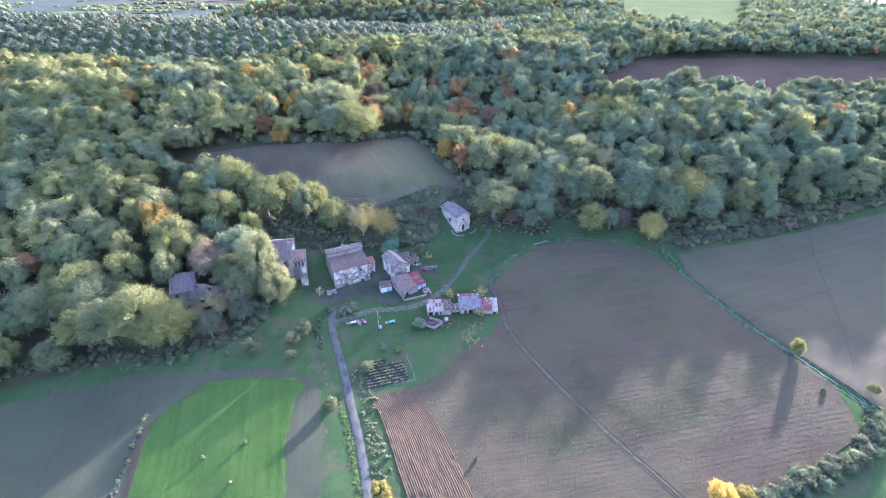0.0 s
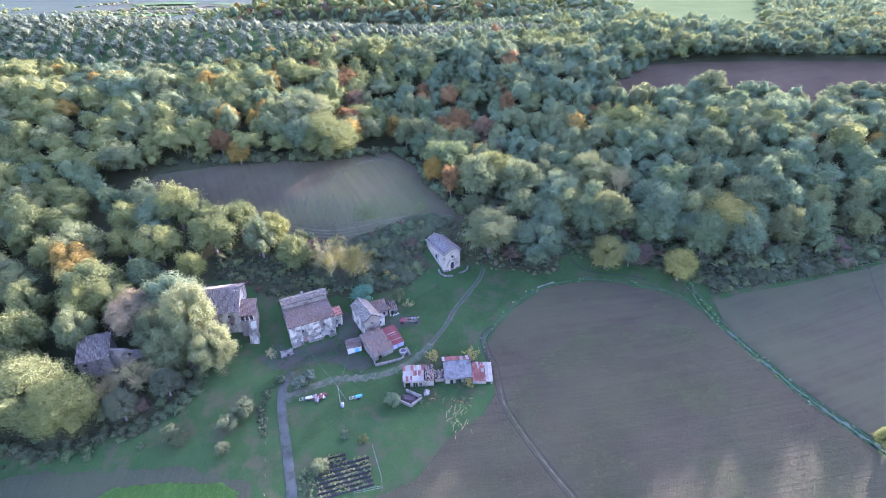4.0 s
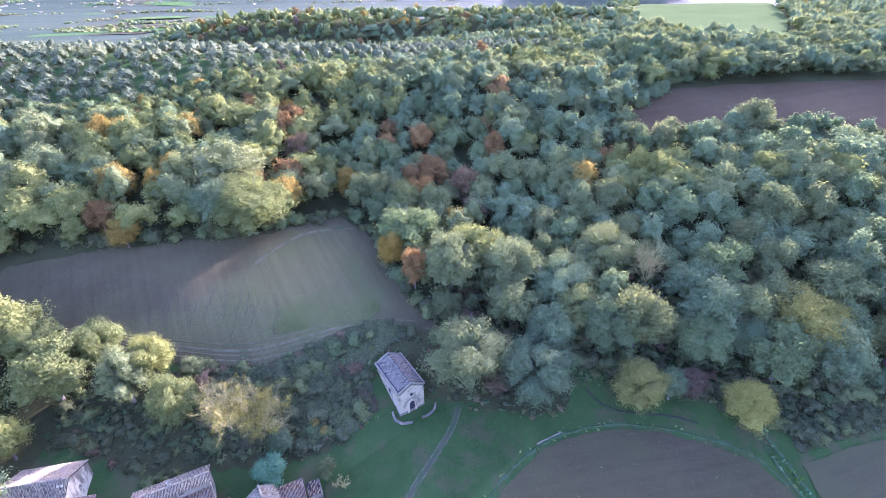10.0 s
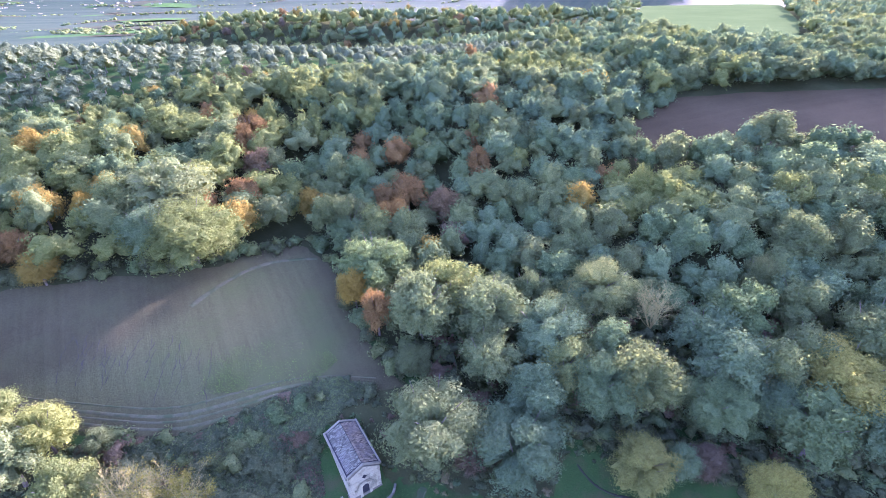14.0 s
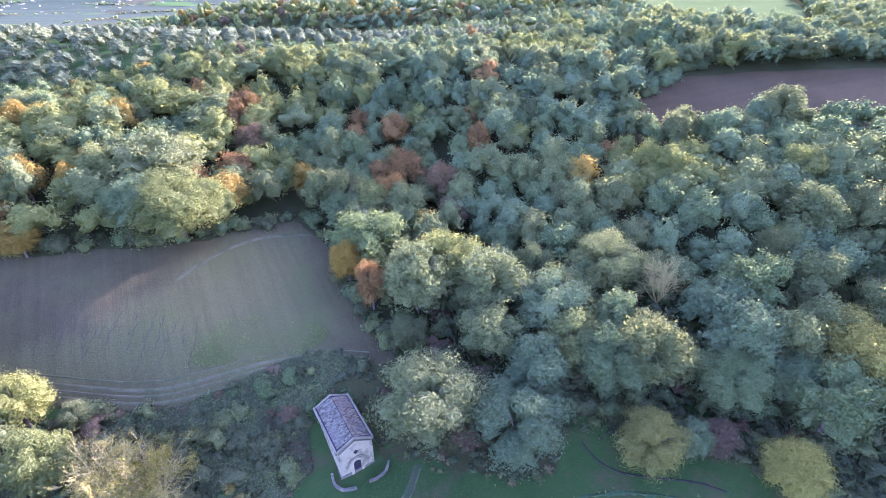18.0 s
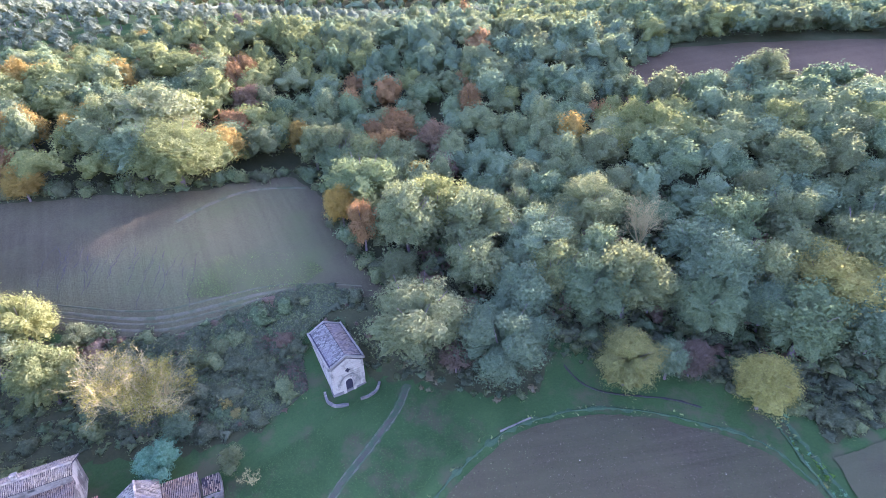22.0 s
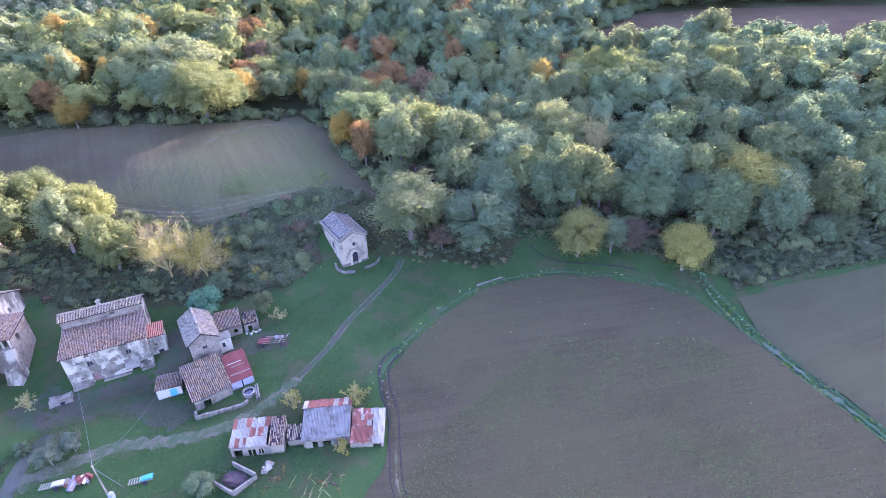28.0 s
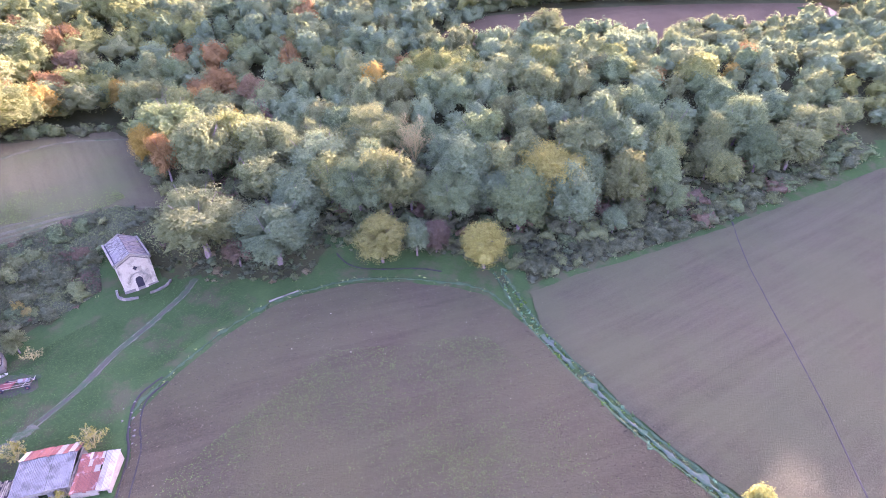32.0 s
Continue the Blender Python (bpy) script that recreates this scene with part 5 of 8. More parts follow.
def arch_outline(x, w, z0, spring, n=8):
    r = w / 2
    return [(x - r, z0), (x + r, z0)] + [(x + r * math.cos(math.pi * k / n), spring + r * math.sin(math.pi * k / n)) for k in range(n + 1)]


def extrude_xz(bm, pts, y0, y1):
    a, b = [bm.verts.new((p[0], y0, p[1])) for p in pts], [bm.verts.new((p[0], y1, p[1])) for p in pts]
    n = len(pts)
    bm.faces.new(a)
    bm.faces.new(b[::-1])
    for k in range(n):
        bm.faces.new((a[k], b[k], b[(k + 1) % n], a[(k + 1) % n]))


def corrugated(bm, x0, x1, p_eave, p_top, wave=0.13, amp=0.03, thick=0.015):
    """A wavy metal sheet from x0 to x1; p_eave and p_top are (y, z)."""
    n = max(4, int((x1 - x0) / wave * 2))
    top, low = [], []
    for k in range(n + 1):
        x = x0 + (x1 - x0) * k / n
        dz = amp * (1 if k % 2 else -1)
        top.append((bm.verts.new((x, p_eave[0], p_eave[1] + dz + thick)), bm.verts.new((x, p_top[0], p_top[1] + dz + thick))))
        low.append((bm.verts.new((x, p_eave[0], p_eave[1] + dz - thick)), bm.verts.new((x, p_top[0], p_top[1] + dz - thick))))
    for k in range(n):
        bm.faces.new((top[k][0], top[k + 1][0], top[k + 1][1], top[k][1]))
        bm.faces.new((low[k][1], low[k + 1][1], low[k + 1][0], low[k][0]))
        bm.faces.new((low[k][0], low[k + 1][0], top[k + 1][0], top[k][0]))
        bm.faces.new((top[k][1], top[k + 1][1], low[k + 1][1], low[k][1]))
    for k in (0, n):
        f = (top[k][0], top[k][1], low[k][1], low[k][0])
        bm.faces.new(f if k == 0 else f[::-1])

# ---- the main farmhouse ----
def farmhouse():
    L, D, E = 11.3, 10.2, 5.1
    ob = thing("farmhouse", -56.2, 115.35, 31.8, "old white-plastered stone farmhouse with stepped tile roof", "house", z=0.0)
    holes = [(2.95, 3.55, 4.35, 4.85), (2.85, 3.6, 2.3, 3.3), (8.1, 8.7, 4.35, 4.85), (8.15, 8.9, 2.6, 3.5), (2.95, 3.95, -1.2, 1.0), (8.1, 9.2, -1.2, 0.35), (1.35, 1.85, 0.2, 0.7)]
    bm = bmesh.new()
    panel(bm, L, -3.2, E, 0, 0.5, holes)
    part("front_wall", bm, PLASTER, ob, "white plaster worn to bare stone")
    front = lambda v: 8.0 - 0.6 * (v - 7.9)  # noqa: E731
    for x in (0.0, L - 0.5):
        bm = bmesh.new()
        panel(bm, 6.4, -2.6, E, x, x + 0.5, [(2.4, 3.0, 2.6, 3.4)] if x else [], at=0.5, axis="y", top=lambda v: E + 0.155 * v - 0.08)
        panel(bm, 1.0, -2.6, E, x, x + 0.5, at=6.9, axis="y", top=lambda v: 7.6 + 0.4 * (v - 6.9))
        panel(bm, 1.8, -2.6, E, x, x + 0.5, at=7.9, axis="y", top=front)
        part("gable_wall", bm, PLASTER if x else STONE, ob)
    bm = bmesh.new()
    panel(bm, L, -1.2, 6.7, D - 0.5, D, [(3, 3.8, 4.2, 5.2), (7, 7.8, 4.2, 5.2)])
    part("back_wall", bm, STONE, ob)
    bm = bmesh.new()
    panel(bm, L + 0.006, 5.4, 7.56, 6.46, 6.895, [(6.6, 7.4, 6.75, 7.2)], at=-0.003)
    part("clerestory_wall", bm, STONE, ob, "grey stone wall between the two roof levels")
    tiled(ob, "lower_roof", (-0.25, -0.35, E - 0.05), (L + 0.25, -0.35, E - 0.05), (L + 0.1, 6.45, 6.16), (-0.1, 6.45, 6.16), TILE_RED, "mottled red-brown clay tiles")
    tiled(ob, "upper_roof", (-0.3, 6.3, 7.55), (L + 0.3, 6.3, 7.55), (L + 0.3, 7.9, 8.12), (-0.3, 7.9, 8.12), TILE_PALE, "pale weathered clay tiles", seed=4)
    tiled(ob, "back_roof", (L + 0.3, D + 0.3, 6.75), (-0.3, D + 0.3, 6.75), (-0.3, 7.9, 8.12), (L + 0.3, 7.9, 8.12), TILE_PALE, seed=6)
    ridge_caps(ob, (-0.3, 7.9, 8.15), (L + 0.3, 7.9, 8.15), TILE_PALE)
    bm = bmesh.new()
    box(bm, 5.2, 5.75, 8.0, 8.5, 7.2, 8.85)
    box(bm, 5.1, 5.85, 7.9, 8.6, 8.85, 8.97)
    rough_up(bm, 0.02)
    part("chimney", bm, PLASTER, ob, "small plastered chimney")
    for x, z, w, h in ((3.25, 4.35, 0.6, 0.5), (3.225, 2.3, 0.75, 1.0), (8.4, 4.35, 0.6, 0.5), (8.525, 2.6, 0.75, 0.9), (1.6, 0.2, 0.5, 0.5)):
        window(ob, x, z, w, h, 0.0)
    bm = bmesh.new()
    extrude_xz(bm, arch_outline(3.45, 0.96, -1.2, 0.45), 0.16, 0.24)
    door = part("door", bm, OLD_WOOD, ob, "brown plank door with arched head")
    bm = bmesh.new()
    box(bm, 3.73, 3.78, 0.1, 0.16, -0.2, -0.06)
    part("handle", bm, SCRAP, door)
    bm = bmesh.new()
    box(bm, 8.1, 9.2, 0.2, 0.28, -1.2, 0.34)
    part("garage_door", bm, DARK_HOLE, ob)
    bm = bmesh.new()
    hexa(bm, [(7.5, -1.0, 0.45), (9.6, -1.0, 0.45), (9.6, -0.004, 0.9), (7.5, -0.004, 0.9)], [(7.5, -1.0, 0.6), (9.6, -1.0, 0.6), (9.6, -0.004, 1.85), (7.5, -0.004, 1.85)])
    rough_up(bm, 0.03, 3)
    part("porch_slab", bm, CONCRETE, ob, "sloping grey cement porch over the cellar door")
    bm = bmesh.new()
    for x0, x1 in ((0.0, 2.8), (4.1, 7.9), (9.4, L)):
        box(bm, x0, x1, -0.45, -0.003, -3.2, -0.6, 0.12)
    rough_up(bm, 0.03, 4, 2)
    part("scarp_base", bm, STONE, ob, "sloping rubble stone base")
    rng = random.Random(12)
    for x, z, r in ((1.0, 1.5, 0.7), (2.2, -0.2, 0.6), (2.1, 3.4, 0.4), (5.4, 0.9, 1.1), (6.6, 2.6, 0.6), (4.7, 2.9, 0.5), (10.8, 1.6, 0.7), (6.9, 0.7, 0.8), (10.3, 0.2, 0.7), (5.0, -0.3, 0.6), (1.0, -0.3, 0.6), (6.4, 4.2, 0.4)):
        bm = bmesh.new()
        rad = [1 + 0.3 * math.sin(2 * a * 0.2244 + x) + 0.2 * math.sin(5 * a * 0.2244 + z) + rng.uniform(-0.12, 0.12) for a in range(28)]
        pts = [(x + 1.2 * r * q * math.cos(a * 0.2244), z + 0.75 * r * q * math.sin(a * 0.2244)) for a, q in enumerate(rad)]
        extrude_xz(bm, pts, -0.014, -0.002)
        part("bare_stone_patch", bm, STONE, ob, "rubble stone bared under fallen plaster")
    # lean-to with the new orange roof
    bm = bmesh.new()
    panel(bm, 2.3, -2.0, 3.66, 1.5, 1.8, [(11.9, 12.3, 1.7, 2.2), (12.2, 13.0, -0.9, 0.8)], at=L + 0.003)
    panel(bm, 2.0, -1.2, 3.66, L + 2.0, L + 2.3, [(2.1, 3.5, 1.8, 2.9)], at=1.8, axis="y", top=lambda v: 3.34 + 0.26 * v)
    panel(bm, 2.3, -1.2, 4.4, 3.8, 4.1, at=L + 0.003)
    annex = part("annex", bm, PLASTER, ob, "small white lean-to at the gable end")
    tiled(annex, "annex_roof", (L + 0.01, 1.3, 3.72), (L + 2.5, 1.3, 3.72), (L + 2.5, 4.2, 4.5), (L + 0.01, 4.2, 4.5), ORANGE_TILE, "bright orange new clay tiles", 0.25, 0.4)
    for k in range(2):
        bm = bmesh.new()
        box(bm, L + 2.24, L + 2.31, 2.48 + 0.42 * k, 2.54 + 0.42 * k, 1.8, 2.9)
        part("lattice_bar", bm, WHITE_PAINT, annex)
    for k in range(2):
        bm = bmesh.new()
        box(bm, L + 2.235, L + 2.3, 2.1, 3.5, 2.12 + 0.36 * k, 2.18 + 0.36 * k)
        part("lattice_bar", bm, WHITE_PAINT, annex)
    window(annex, L + 0.6, 1.7, 0.4, 0.5, 1.5)
    window(annex, 2.8, 1.8, 1.4, 1.1, L + 2.3, axis="y", frame_mat=WHITE_PAINT, out=1, depth=0.12)
    bm = bmesh.new()
    box(bm, 12.2, 13.0, 1.6, 1.66, -0.9, 0.79)
    part("annex_door", bm, DARK_HOLE, ob)


def stone_stub():
    ob = thing("ruined_wall", -57.8, 112.2, 31.5, "low broken rubble stone wall beside the farmhouse", "wall")
    bm = bmesh.new()
    box(bm, 0, 2.8, 0, 1.3, -0.8, 1.0, 0.15)
    rough_up(bm, 0.14, 8, 3)
    part("rubble", bm, STONE, ob)
    bm = bmesh.new()
    box(bm, 1.3, 1.9, -0.16, 0.0, -0.5, 0.5)
    part("opening", bm, DARK_HOLE, ob)


farmhouse()
stone_stub()


# ---- the tall ruined house ----
def ruined_house():
    L, D, E = 10.0, 10.8, 6.3
    ob = thing("ruined_house", -79.2, 115.0, 16.5, "tall old plastered house with grey tile roof", "house", z=1.2)
    bm = bmesh.new()
    panel(bm, L, -4.5, E, 0, 0.6, [(7.1, 7.8, 4.1, 5.1), (7.3, 8.0, 1.9, 2.9), (3.0, 3.7, 4.1, 5.1), (3.2, 4.0, 1.6, 2.7), (5.0, 6.0, -1.9, 0.4)])
    part("front_wall", bm, PLASTER, ob, "grey-white peeling plaster")
    for x, hole in ((0.0, []), (L - 0.6, [(6.6, 7.3, 5.2, 6.2), (4.4, 4.9, 6.6, 7.2)])):
        bm = bmesh.new()
        panel(bm, 5.2, -4.5, E, x, x + 0.6, [h for h in hole if h[3] < E and h[1] < 5.8], at=0.6, axis="y", top=lambda v: E + 0.56 * v)
        panel(bm, 5.0, -4.5, E, x, x + 0.6, [h for h in hole if h[3] < E and h[0] > 5.8], at=5.8, axis="y", top=lambda v: E + 3.25 - 0.5 * (v - 5.8))
        part("gable_wall", bm, PLASTER, ob, "cream plastered gable")
    bm = bmesh.new()
    panel(bm, L, -4.5, E + 0.75, D - 0.6, D)
    part("back_wall", bm, STONE, ob)
    tiled(ob, "front_roof", (-0.3, -0.4, E - 0.15), (L + 0.15, -0.4, E - 0.15), (L + 0.15, 5.8, E + 3.35), (-0.3, 5.8, E + 3.35), TILE_GREY, "grey lichened clay tiles", seed=11, gone=0.012)
    # back slope coloured paler than the front to show sunlight on it
    tiled(ob, "back_roof", (L + 0.15, D + 0.3, E + 0.75), (-0.3, D + 0.3, E + 0.75), (-0.3, 5.8, E + 3.35), (L + 0.15, 5.8, E + 3.35), TILE_PALE, "clay tiles, sunlight put into their pale colour", seed=12)
    ridge_caps(ob, (-0.3, 5.8, E + 3.38), (L + 0.15, 5.8, E + 3.38), TILE_PALE)
    bm = bmesh.new()
    for x in (8.7, 9.3):
        box(bm, x, x + 0.3, 4.6, 4.85, E + 2.6, E + 3.1)
    part("roof_vent", bm, WHITE_PAINT, ob, "two small white vents")
    for x, z, w, h in ((7.45, 4.1, 0.7, 1.0), (7.65, 1.9, 0.7, 1.0), (3.35, 4.1, 0.7, 1.0), (3.6, 1.6, 0.8, 1.1)):
        window(ob, x, z, w, h, 0.0)
    bm = bmesh.new()
    box(bm, 6.9, 8.0, -0.75, -0.004, 3.3, 3.42)
    for x in (6.95, 7.9):
        box(bm, x, x + 0.08, -0.7, -0.1, 3.0, 3.3)
    part("balcony", bm, OLD_WOOD, ob, "small brown balcony slab")
    bm = bmesh.new()
    box(bm, 5.0, 6.0, 0.25, 0.33, -1.9, 0.39)
    part("door", bm, OLD_WOOD, ob)
    # loggia tower leaning on the gable
    bm = bmesh.new()
    panel(bm, 3.6, -4.5, 5.6, -1.0, -0.6, [(10.4, 11.2, 3.9, 5.1), (11.5, 12.2, 3.9, 5.1), (12.5, 13.2, 3.9, 5.1)], at=L + 0.003)
    panel(bm, 4.6, -4.5, 5.6, L + 3.2, L + 3.6, [(0.4, 1.2, 3.9, 5.0)], at=-0.6, axis="y", top=lambda v: 5.6 + 0.22 * (v + 0.6))
    tower = part("loggia", bm, STONE, ob, "stone loggia wing with open arches")
    for x in (10.2, 11.35, 12.35, 13.35):
        bm = bmesh.new()
        box(bm, x - 0.11, x + 0.11, -1.12, -1.004, 3.7, 5.2, 0.02)
        part("pillar", bm, WHITE_PAINT, tower, "white plastered pillar")
    tiled(tower, "loggia_roof", (L + 0.01, -1.5, 5.5), (L + 4.0, -1.5, 5.5), (L + 4.0, 4.0, 6.8), (L + 0.01, 4.0, 6.8), TILE_RED, "brown broken tiles", seed=14, gone=0.05)
    bm = bmesh.new()
    hexa(bm, [(L + 1.7, -4.2, -4.2), (L + 4.0, -4.2, -4.2), (L + 4.0, -1.0, -4.2), (L + 1.7, -1.0, -4.2)], [(L + 1.9, -1.5, 3.4), (L + 3.7, -1.5, 3.4), (L + 3.7, -1.005, 3.4), (L + 1.9, -1.005, 3.4)])
    part("buttress", bm, PLASTER, ob, "sloping pale buttress")
    bm = bmesh.new()
    box(bm, L + 0.1, L + 3.2, -0.58, 3.9, 3.3, 3.45)
    part("loggia_floor", bm, CONCRETE, ob)


ruined_house()


def ruin():
    ob = thing("ruined_cottage", -97.0, 97.5, 26, "roofless-edged stone ruin with part of its grey tile roof", "ruin", z=4.0)
    bm = bmesh.new()
    panel(bm, 6.2, -2.5, 2.6, 0, 0.5, [(1.0, 1.8, 0.8, 1.8)])
    part("front_wall", bm, STONE, ob)
    for x in (0.0, 5.7):
        bm = bmesh.new()
        panel(bm, 5.2, -2.5, 2.6, x, x + 0.5, at=0.5, axis="y", top=lambda v: 2.6 + 0.36 * v)
        part("side_wall", bm, STONE, ob)
    bm = bmesh.new()
    panel(bm, 6.2, -2.5, 4.6, 5.7, 6.2)
    part("back_wall", bm, STONE, ob)
    tiled(ob, "roof", (-0.2, -0.3, 2.6), (6.4, -0.3, 2.6), (6.4, 6.2, 4.95), (-0.2, 6.2, 4.95), TILE_GREY, "sagging grey tiles", seed=21, gone=0.1)
    bm = bmesh.new()
    panel(bm, 6.5, -2.5, 2.2, 1.5, 2.0, [(9.2, 10.0, 0.4, 1.3)], at=6.203, top=lambda v: 3.4 - 0.35 * (v - 6.2) + 0.3 * math.sin(v * 3))
    rough_up(bm, 0.05, 9)
    part("broken_wall", bm, STONE, ob, "broken mauve stone wall with a window")
    bm = bmesh.new()
    panel(bm, 3.5, -2.5, 1.4, 12.2, 12.7, at=2.0, axis="y", top=lambda v: 1.5 - 0.25 * (v - 2))
    rough_up(bm, 0.05, 9)
    part("broken_wall", bm, STONE, ob, "broken mauve stone wall with a window")


ruin()


# ---- the chapel ----
def chapel():
    W, D, E, R = 5.5, 9.6, 5.6, 6.9
    ob = thing("chapel", -21.0, 146.4, 36.9, "small pale stone chapel with gabled tile roof", "chapel", z=3.75)
    gable = lambda v: E + 0.25 + (R - E) * (1 - abs(v - W / 2) / (W / 2))  # noqa: E731
    bm = bmesh.new()
    hole = (W / 2 - 0.68, W / 2 + 0.68, -0.4, 2.55)
    panel(bm, W / 2, -1.5, E, 0, 0.5, [(hole[0], W / 2, hole[2], hole[3])], top=gable)
    panel(bm, W / 2, -1.5, E, 0, 0.5, [(W / 2, hole[1], hole[2], hole[3])], at=W / 2, top=gable)
    facade = part("facade", bm, ASHLAR, ob, "pale dressed stone facade")
    bm = bmesh.new()
    outer = [(W / 2 + 1.08 * math.cos(math.pi * k / 12), 1.85 + 1.1 * math.sin(math.pi * k / 12)) for k in range(13)]
    inner = [(W / 2 + 0.62 * math.cos(math.pi * k / 12), 1.85 + 0.66 * math.sin(math.pi * k / 12)) for k in range(13)]
    for k in range(12):
        a, b, c, d = outer[k], outer[k + 1], inner[k + 1], inner[k]
        lo = [(a[0], -0.2, a[1]), (b[0], -0.2, b[1]), (c[0], -0.2, c[1]), (d[0], -0.2, d[1])]
        hi = [(p[0], 0.14, p[2]) for p in lo]
        hexa(bm, hi, lo)
    box(bm, W / 2 - 1.08, W / 2 - 0.62, -0.2, 0.14, -0.6, 1.85)
    box(bm, W / 2 + 0.62, W / 2 + 1.08, -0.2, 0.14, -0.6, 1.85)
    part("door_surround", bm, ASHLAR, ob, "moulded arched stone surround")
    bm = bmesh.new()
    extrude_xz(bm, arch_outline(W / 2, 1.24, -0.5, 1.85, 10), 0.02, 0.1)
    part("door", bm, DARK_HOLE, ob, "dark arched doorway")
    bm = bmesh.new()
    for k in range(4):
        a = k * math.pi / 2
        bmesh.ops.create_cone(bm, cap_ends=True, segments=10, radius1=0.19, radius2=0.19, depth=0.12, matrix=Matrix.Translation((W / 2 + 0.2 * math.cos(a), -0.05, 4.3 + 0.2 * math.sin(a))) @ Matrix.Rotation(math.pi / 2, 4, "X"))
    part("rosette", bm, DARK_HOLE, ob, "small dark pierced quatrefoil")
    bm = bmesh.new()
    for k in range(12):
        q = [(W / 2 + r * math.cos(math.pi * j / 12), 1.85 + r * math.sin(math.pi * j / 12)) for r, j in ((1.56, k), (1.56, k + 1), (1.4, k + 1), (1.4, k))]
        hexa(bm, [(x, -0.07, z) for x, z in q], [(x, -0.22, z) for x, z in q])
    for x0 in (W / 2 - 1.95, W / 2 + 1.4):
        box(bm, x0, x0 + 0.55, -0.2, -0.07, 1.72, 1.86)
    part("hood_mould", bm, ASHLAR_WORN, ob, "projecting arched hood over the doorway")
    for x0, x1, z0, z1 in ((0.0, W / 2, E - 0.28, R - 0.12), (W / 2, W, R - 0.12, E - 0.28)):
        bm = bmesh.new()
        hexa(bm, [(x0, -0.2, z0), (x1, -0.2, z1), (x1, -0.004, z1), (x0, -0.004, z0)], [(x0, -0.2, z0 + 0.13), (x1, -0.2, z1 + 0.13), (x1, -0.004, z1 + 0.13), (x0, -0.004, z0 + 0.13)])
        part("gable_moulding", bm, ASHLAR_DARK, ob, "grey moulding below the gable")
    k = 0
    for z in np.arange(-0.4, 5.4, 0.42):
        spans = [(0.64, W / 2 - 1.12), (W / 2 + 1.12, W - 0.64)] if z < 2.7 else [(0.64, W / 2 - 0.02), (W / 2 + 0.02, W - 0.64)]
        for x0, x1 in spans:
            bm = bmesh.new()
            box(bm, x0, x1, -0.045, -0.003, z, z + 0.385)
            rough_up(bm, 0.006, k)
            part("stone_course", bm, ASHLAR, ob)
            k += 1
    for z, prod in ((3.55, 0.1),):
        bm = bmesh.new()
        box(bm, -0.06, W + 0.06, -prod, -0.003, z, z + 0.16)
        part("string_course", bm, ASHLAR, ob)
    for z in np.arange(-0.1, 5.2, 0.52):
        for x0, x1 in ((-0.05, 0.5 + 0.12 * (int(z / 0.52 + 1) % 2)), (W - 0.5 - 0.12 * (int(z / 0.52 + 1) % 2), W + 0.05)):
            bm = bmesh.new()
            box(bm, x0, x1, -0.05, -0.003, z, z + 0.46)
            part("quoin", bm, ASHLAR, ob)
    for x, side in ((0.0, -1), (W - 0.5, 1)):
        bm = bmesh.new()
        panel(bm, D - 0.5, -1.5, E, x, x + 0.5, [(3.9, 5.3, 2.0, 3.7)] if side < 0 else [], at=0.5, axis="y")
        part("side_wall", bm, ASHLAR, ob, "pale stone side wall")
    bm = bmesh.new()
    panel(bm, W / 2, -1.5, E, D - 0.0, D + 0.5, top=gable)
    panel(bm, W / 2, -1.5, E, D - 0.0, D + 0.5, at=W / 2, top=gable)
    part("back_wall", bm, ASHLAR, ob)
    # round-headed window in the side
    bm = bmesh.new()
    extrude_xz(bm, arch_outline(4.6, 1.4, 2.0, 3.0, 10), 0.2, 0.3)
    bm.transform(Matrix(((0, 1, 0, 0), (1, 0, 0, 0), (0, 0, 1, 0), (0, 0, 0, 1))))
    part("side_window", bm, DARK_HOLE, ob, "dark round-headed window")
    bm = bmesh.new()
    box(bm, -0.9, -0.004, 5.6, 7.4, -1.5, 1.6, 0.1)
    part("side_buttress", bm, ASHLAR, ob)
    bm = bmesh.new()
    box(bm, -0.15, W + 0.15, -0.15, -0.004, -1.5, 0.25)
    box(bm, -0.15, -0.004, -0.004, D + 0.5, -1.5, 0.25)
    part("plinth", bm, ASHLAR_DARK, ob)
    # roof: two tiled slopes within a raised stone rim
    h = E + 0.3
    tiled(ob, "roof_west", (0.22, D + 0.2, h + 0.1), (0.22, 0.36, h + 0.1), (W / 2, 0.36, R + 0.3), (W / 2, D + 0.2, R + 0.3), TILE_SLATE, "grey lichened stone tiles", 0.24, 0.34, seed=31)
    tiled(ob, "roof_east", (W - 0.22, 0.36, h + 0.1), (W - 0.22, D + 0.2, h + 0.1), (W / 2, D + 0.2, R + 0.3), (W / 2, 0.36, R + 0.3), TILE_PINK, "pinkish-brown stone tiles", 0.24, 0.34, seed=32)
    for name, a, b in (("eave_rim", (-0.22, -0.25, h - 0.12), (-0.22, D + 0.75, h - 0.12)), ("eave_rim", (W + 0.22, -0.25, h - 0.12), (W + 0.22, D + 0.75, h - 0.12))):
        bm = bmesh.new()
        box(bm, a[0] - 0.2, a[0] + 0.1, a[1], b[1], h - 0.16, h + 0.2)
        part(name, bm, ASHLAR_WORN, ob, "raised stone eave")
        # dark strip just below the rim
        bm = bmesh.new()
        box(bm, a[0] - 0.14, a[0] + 0.14, a[1] + 0.1, b[1] - 0.1, h - 0.42, h - 0.163)
        part("eave_strip", bm, ASHLAR_DARK, ob, "dark grey strip below the eave")
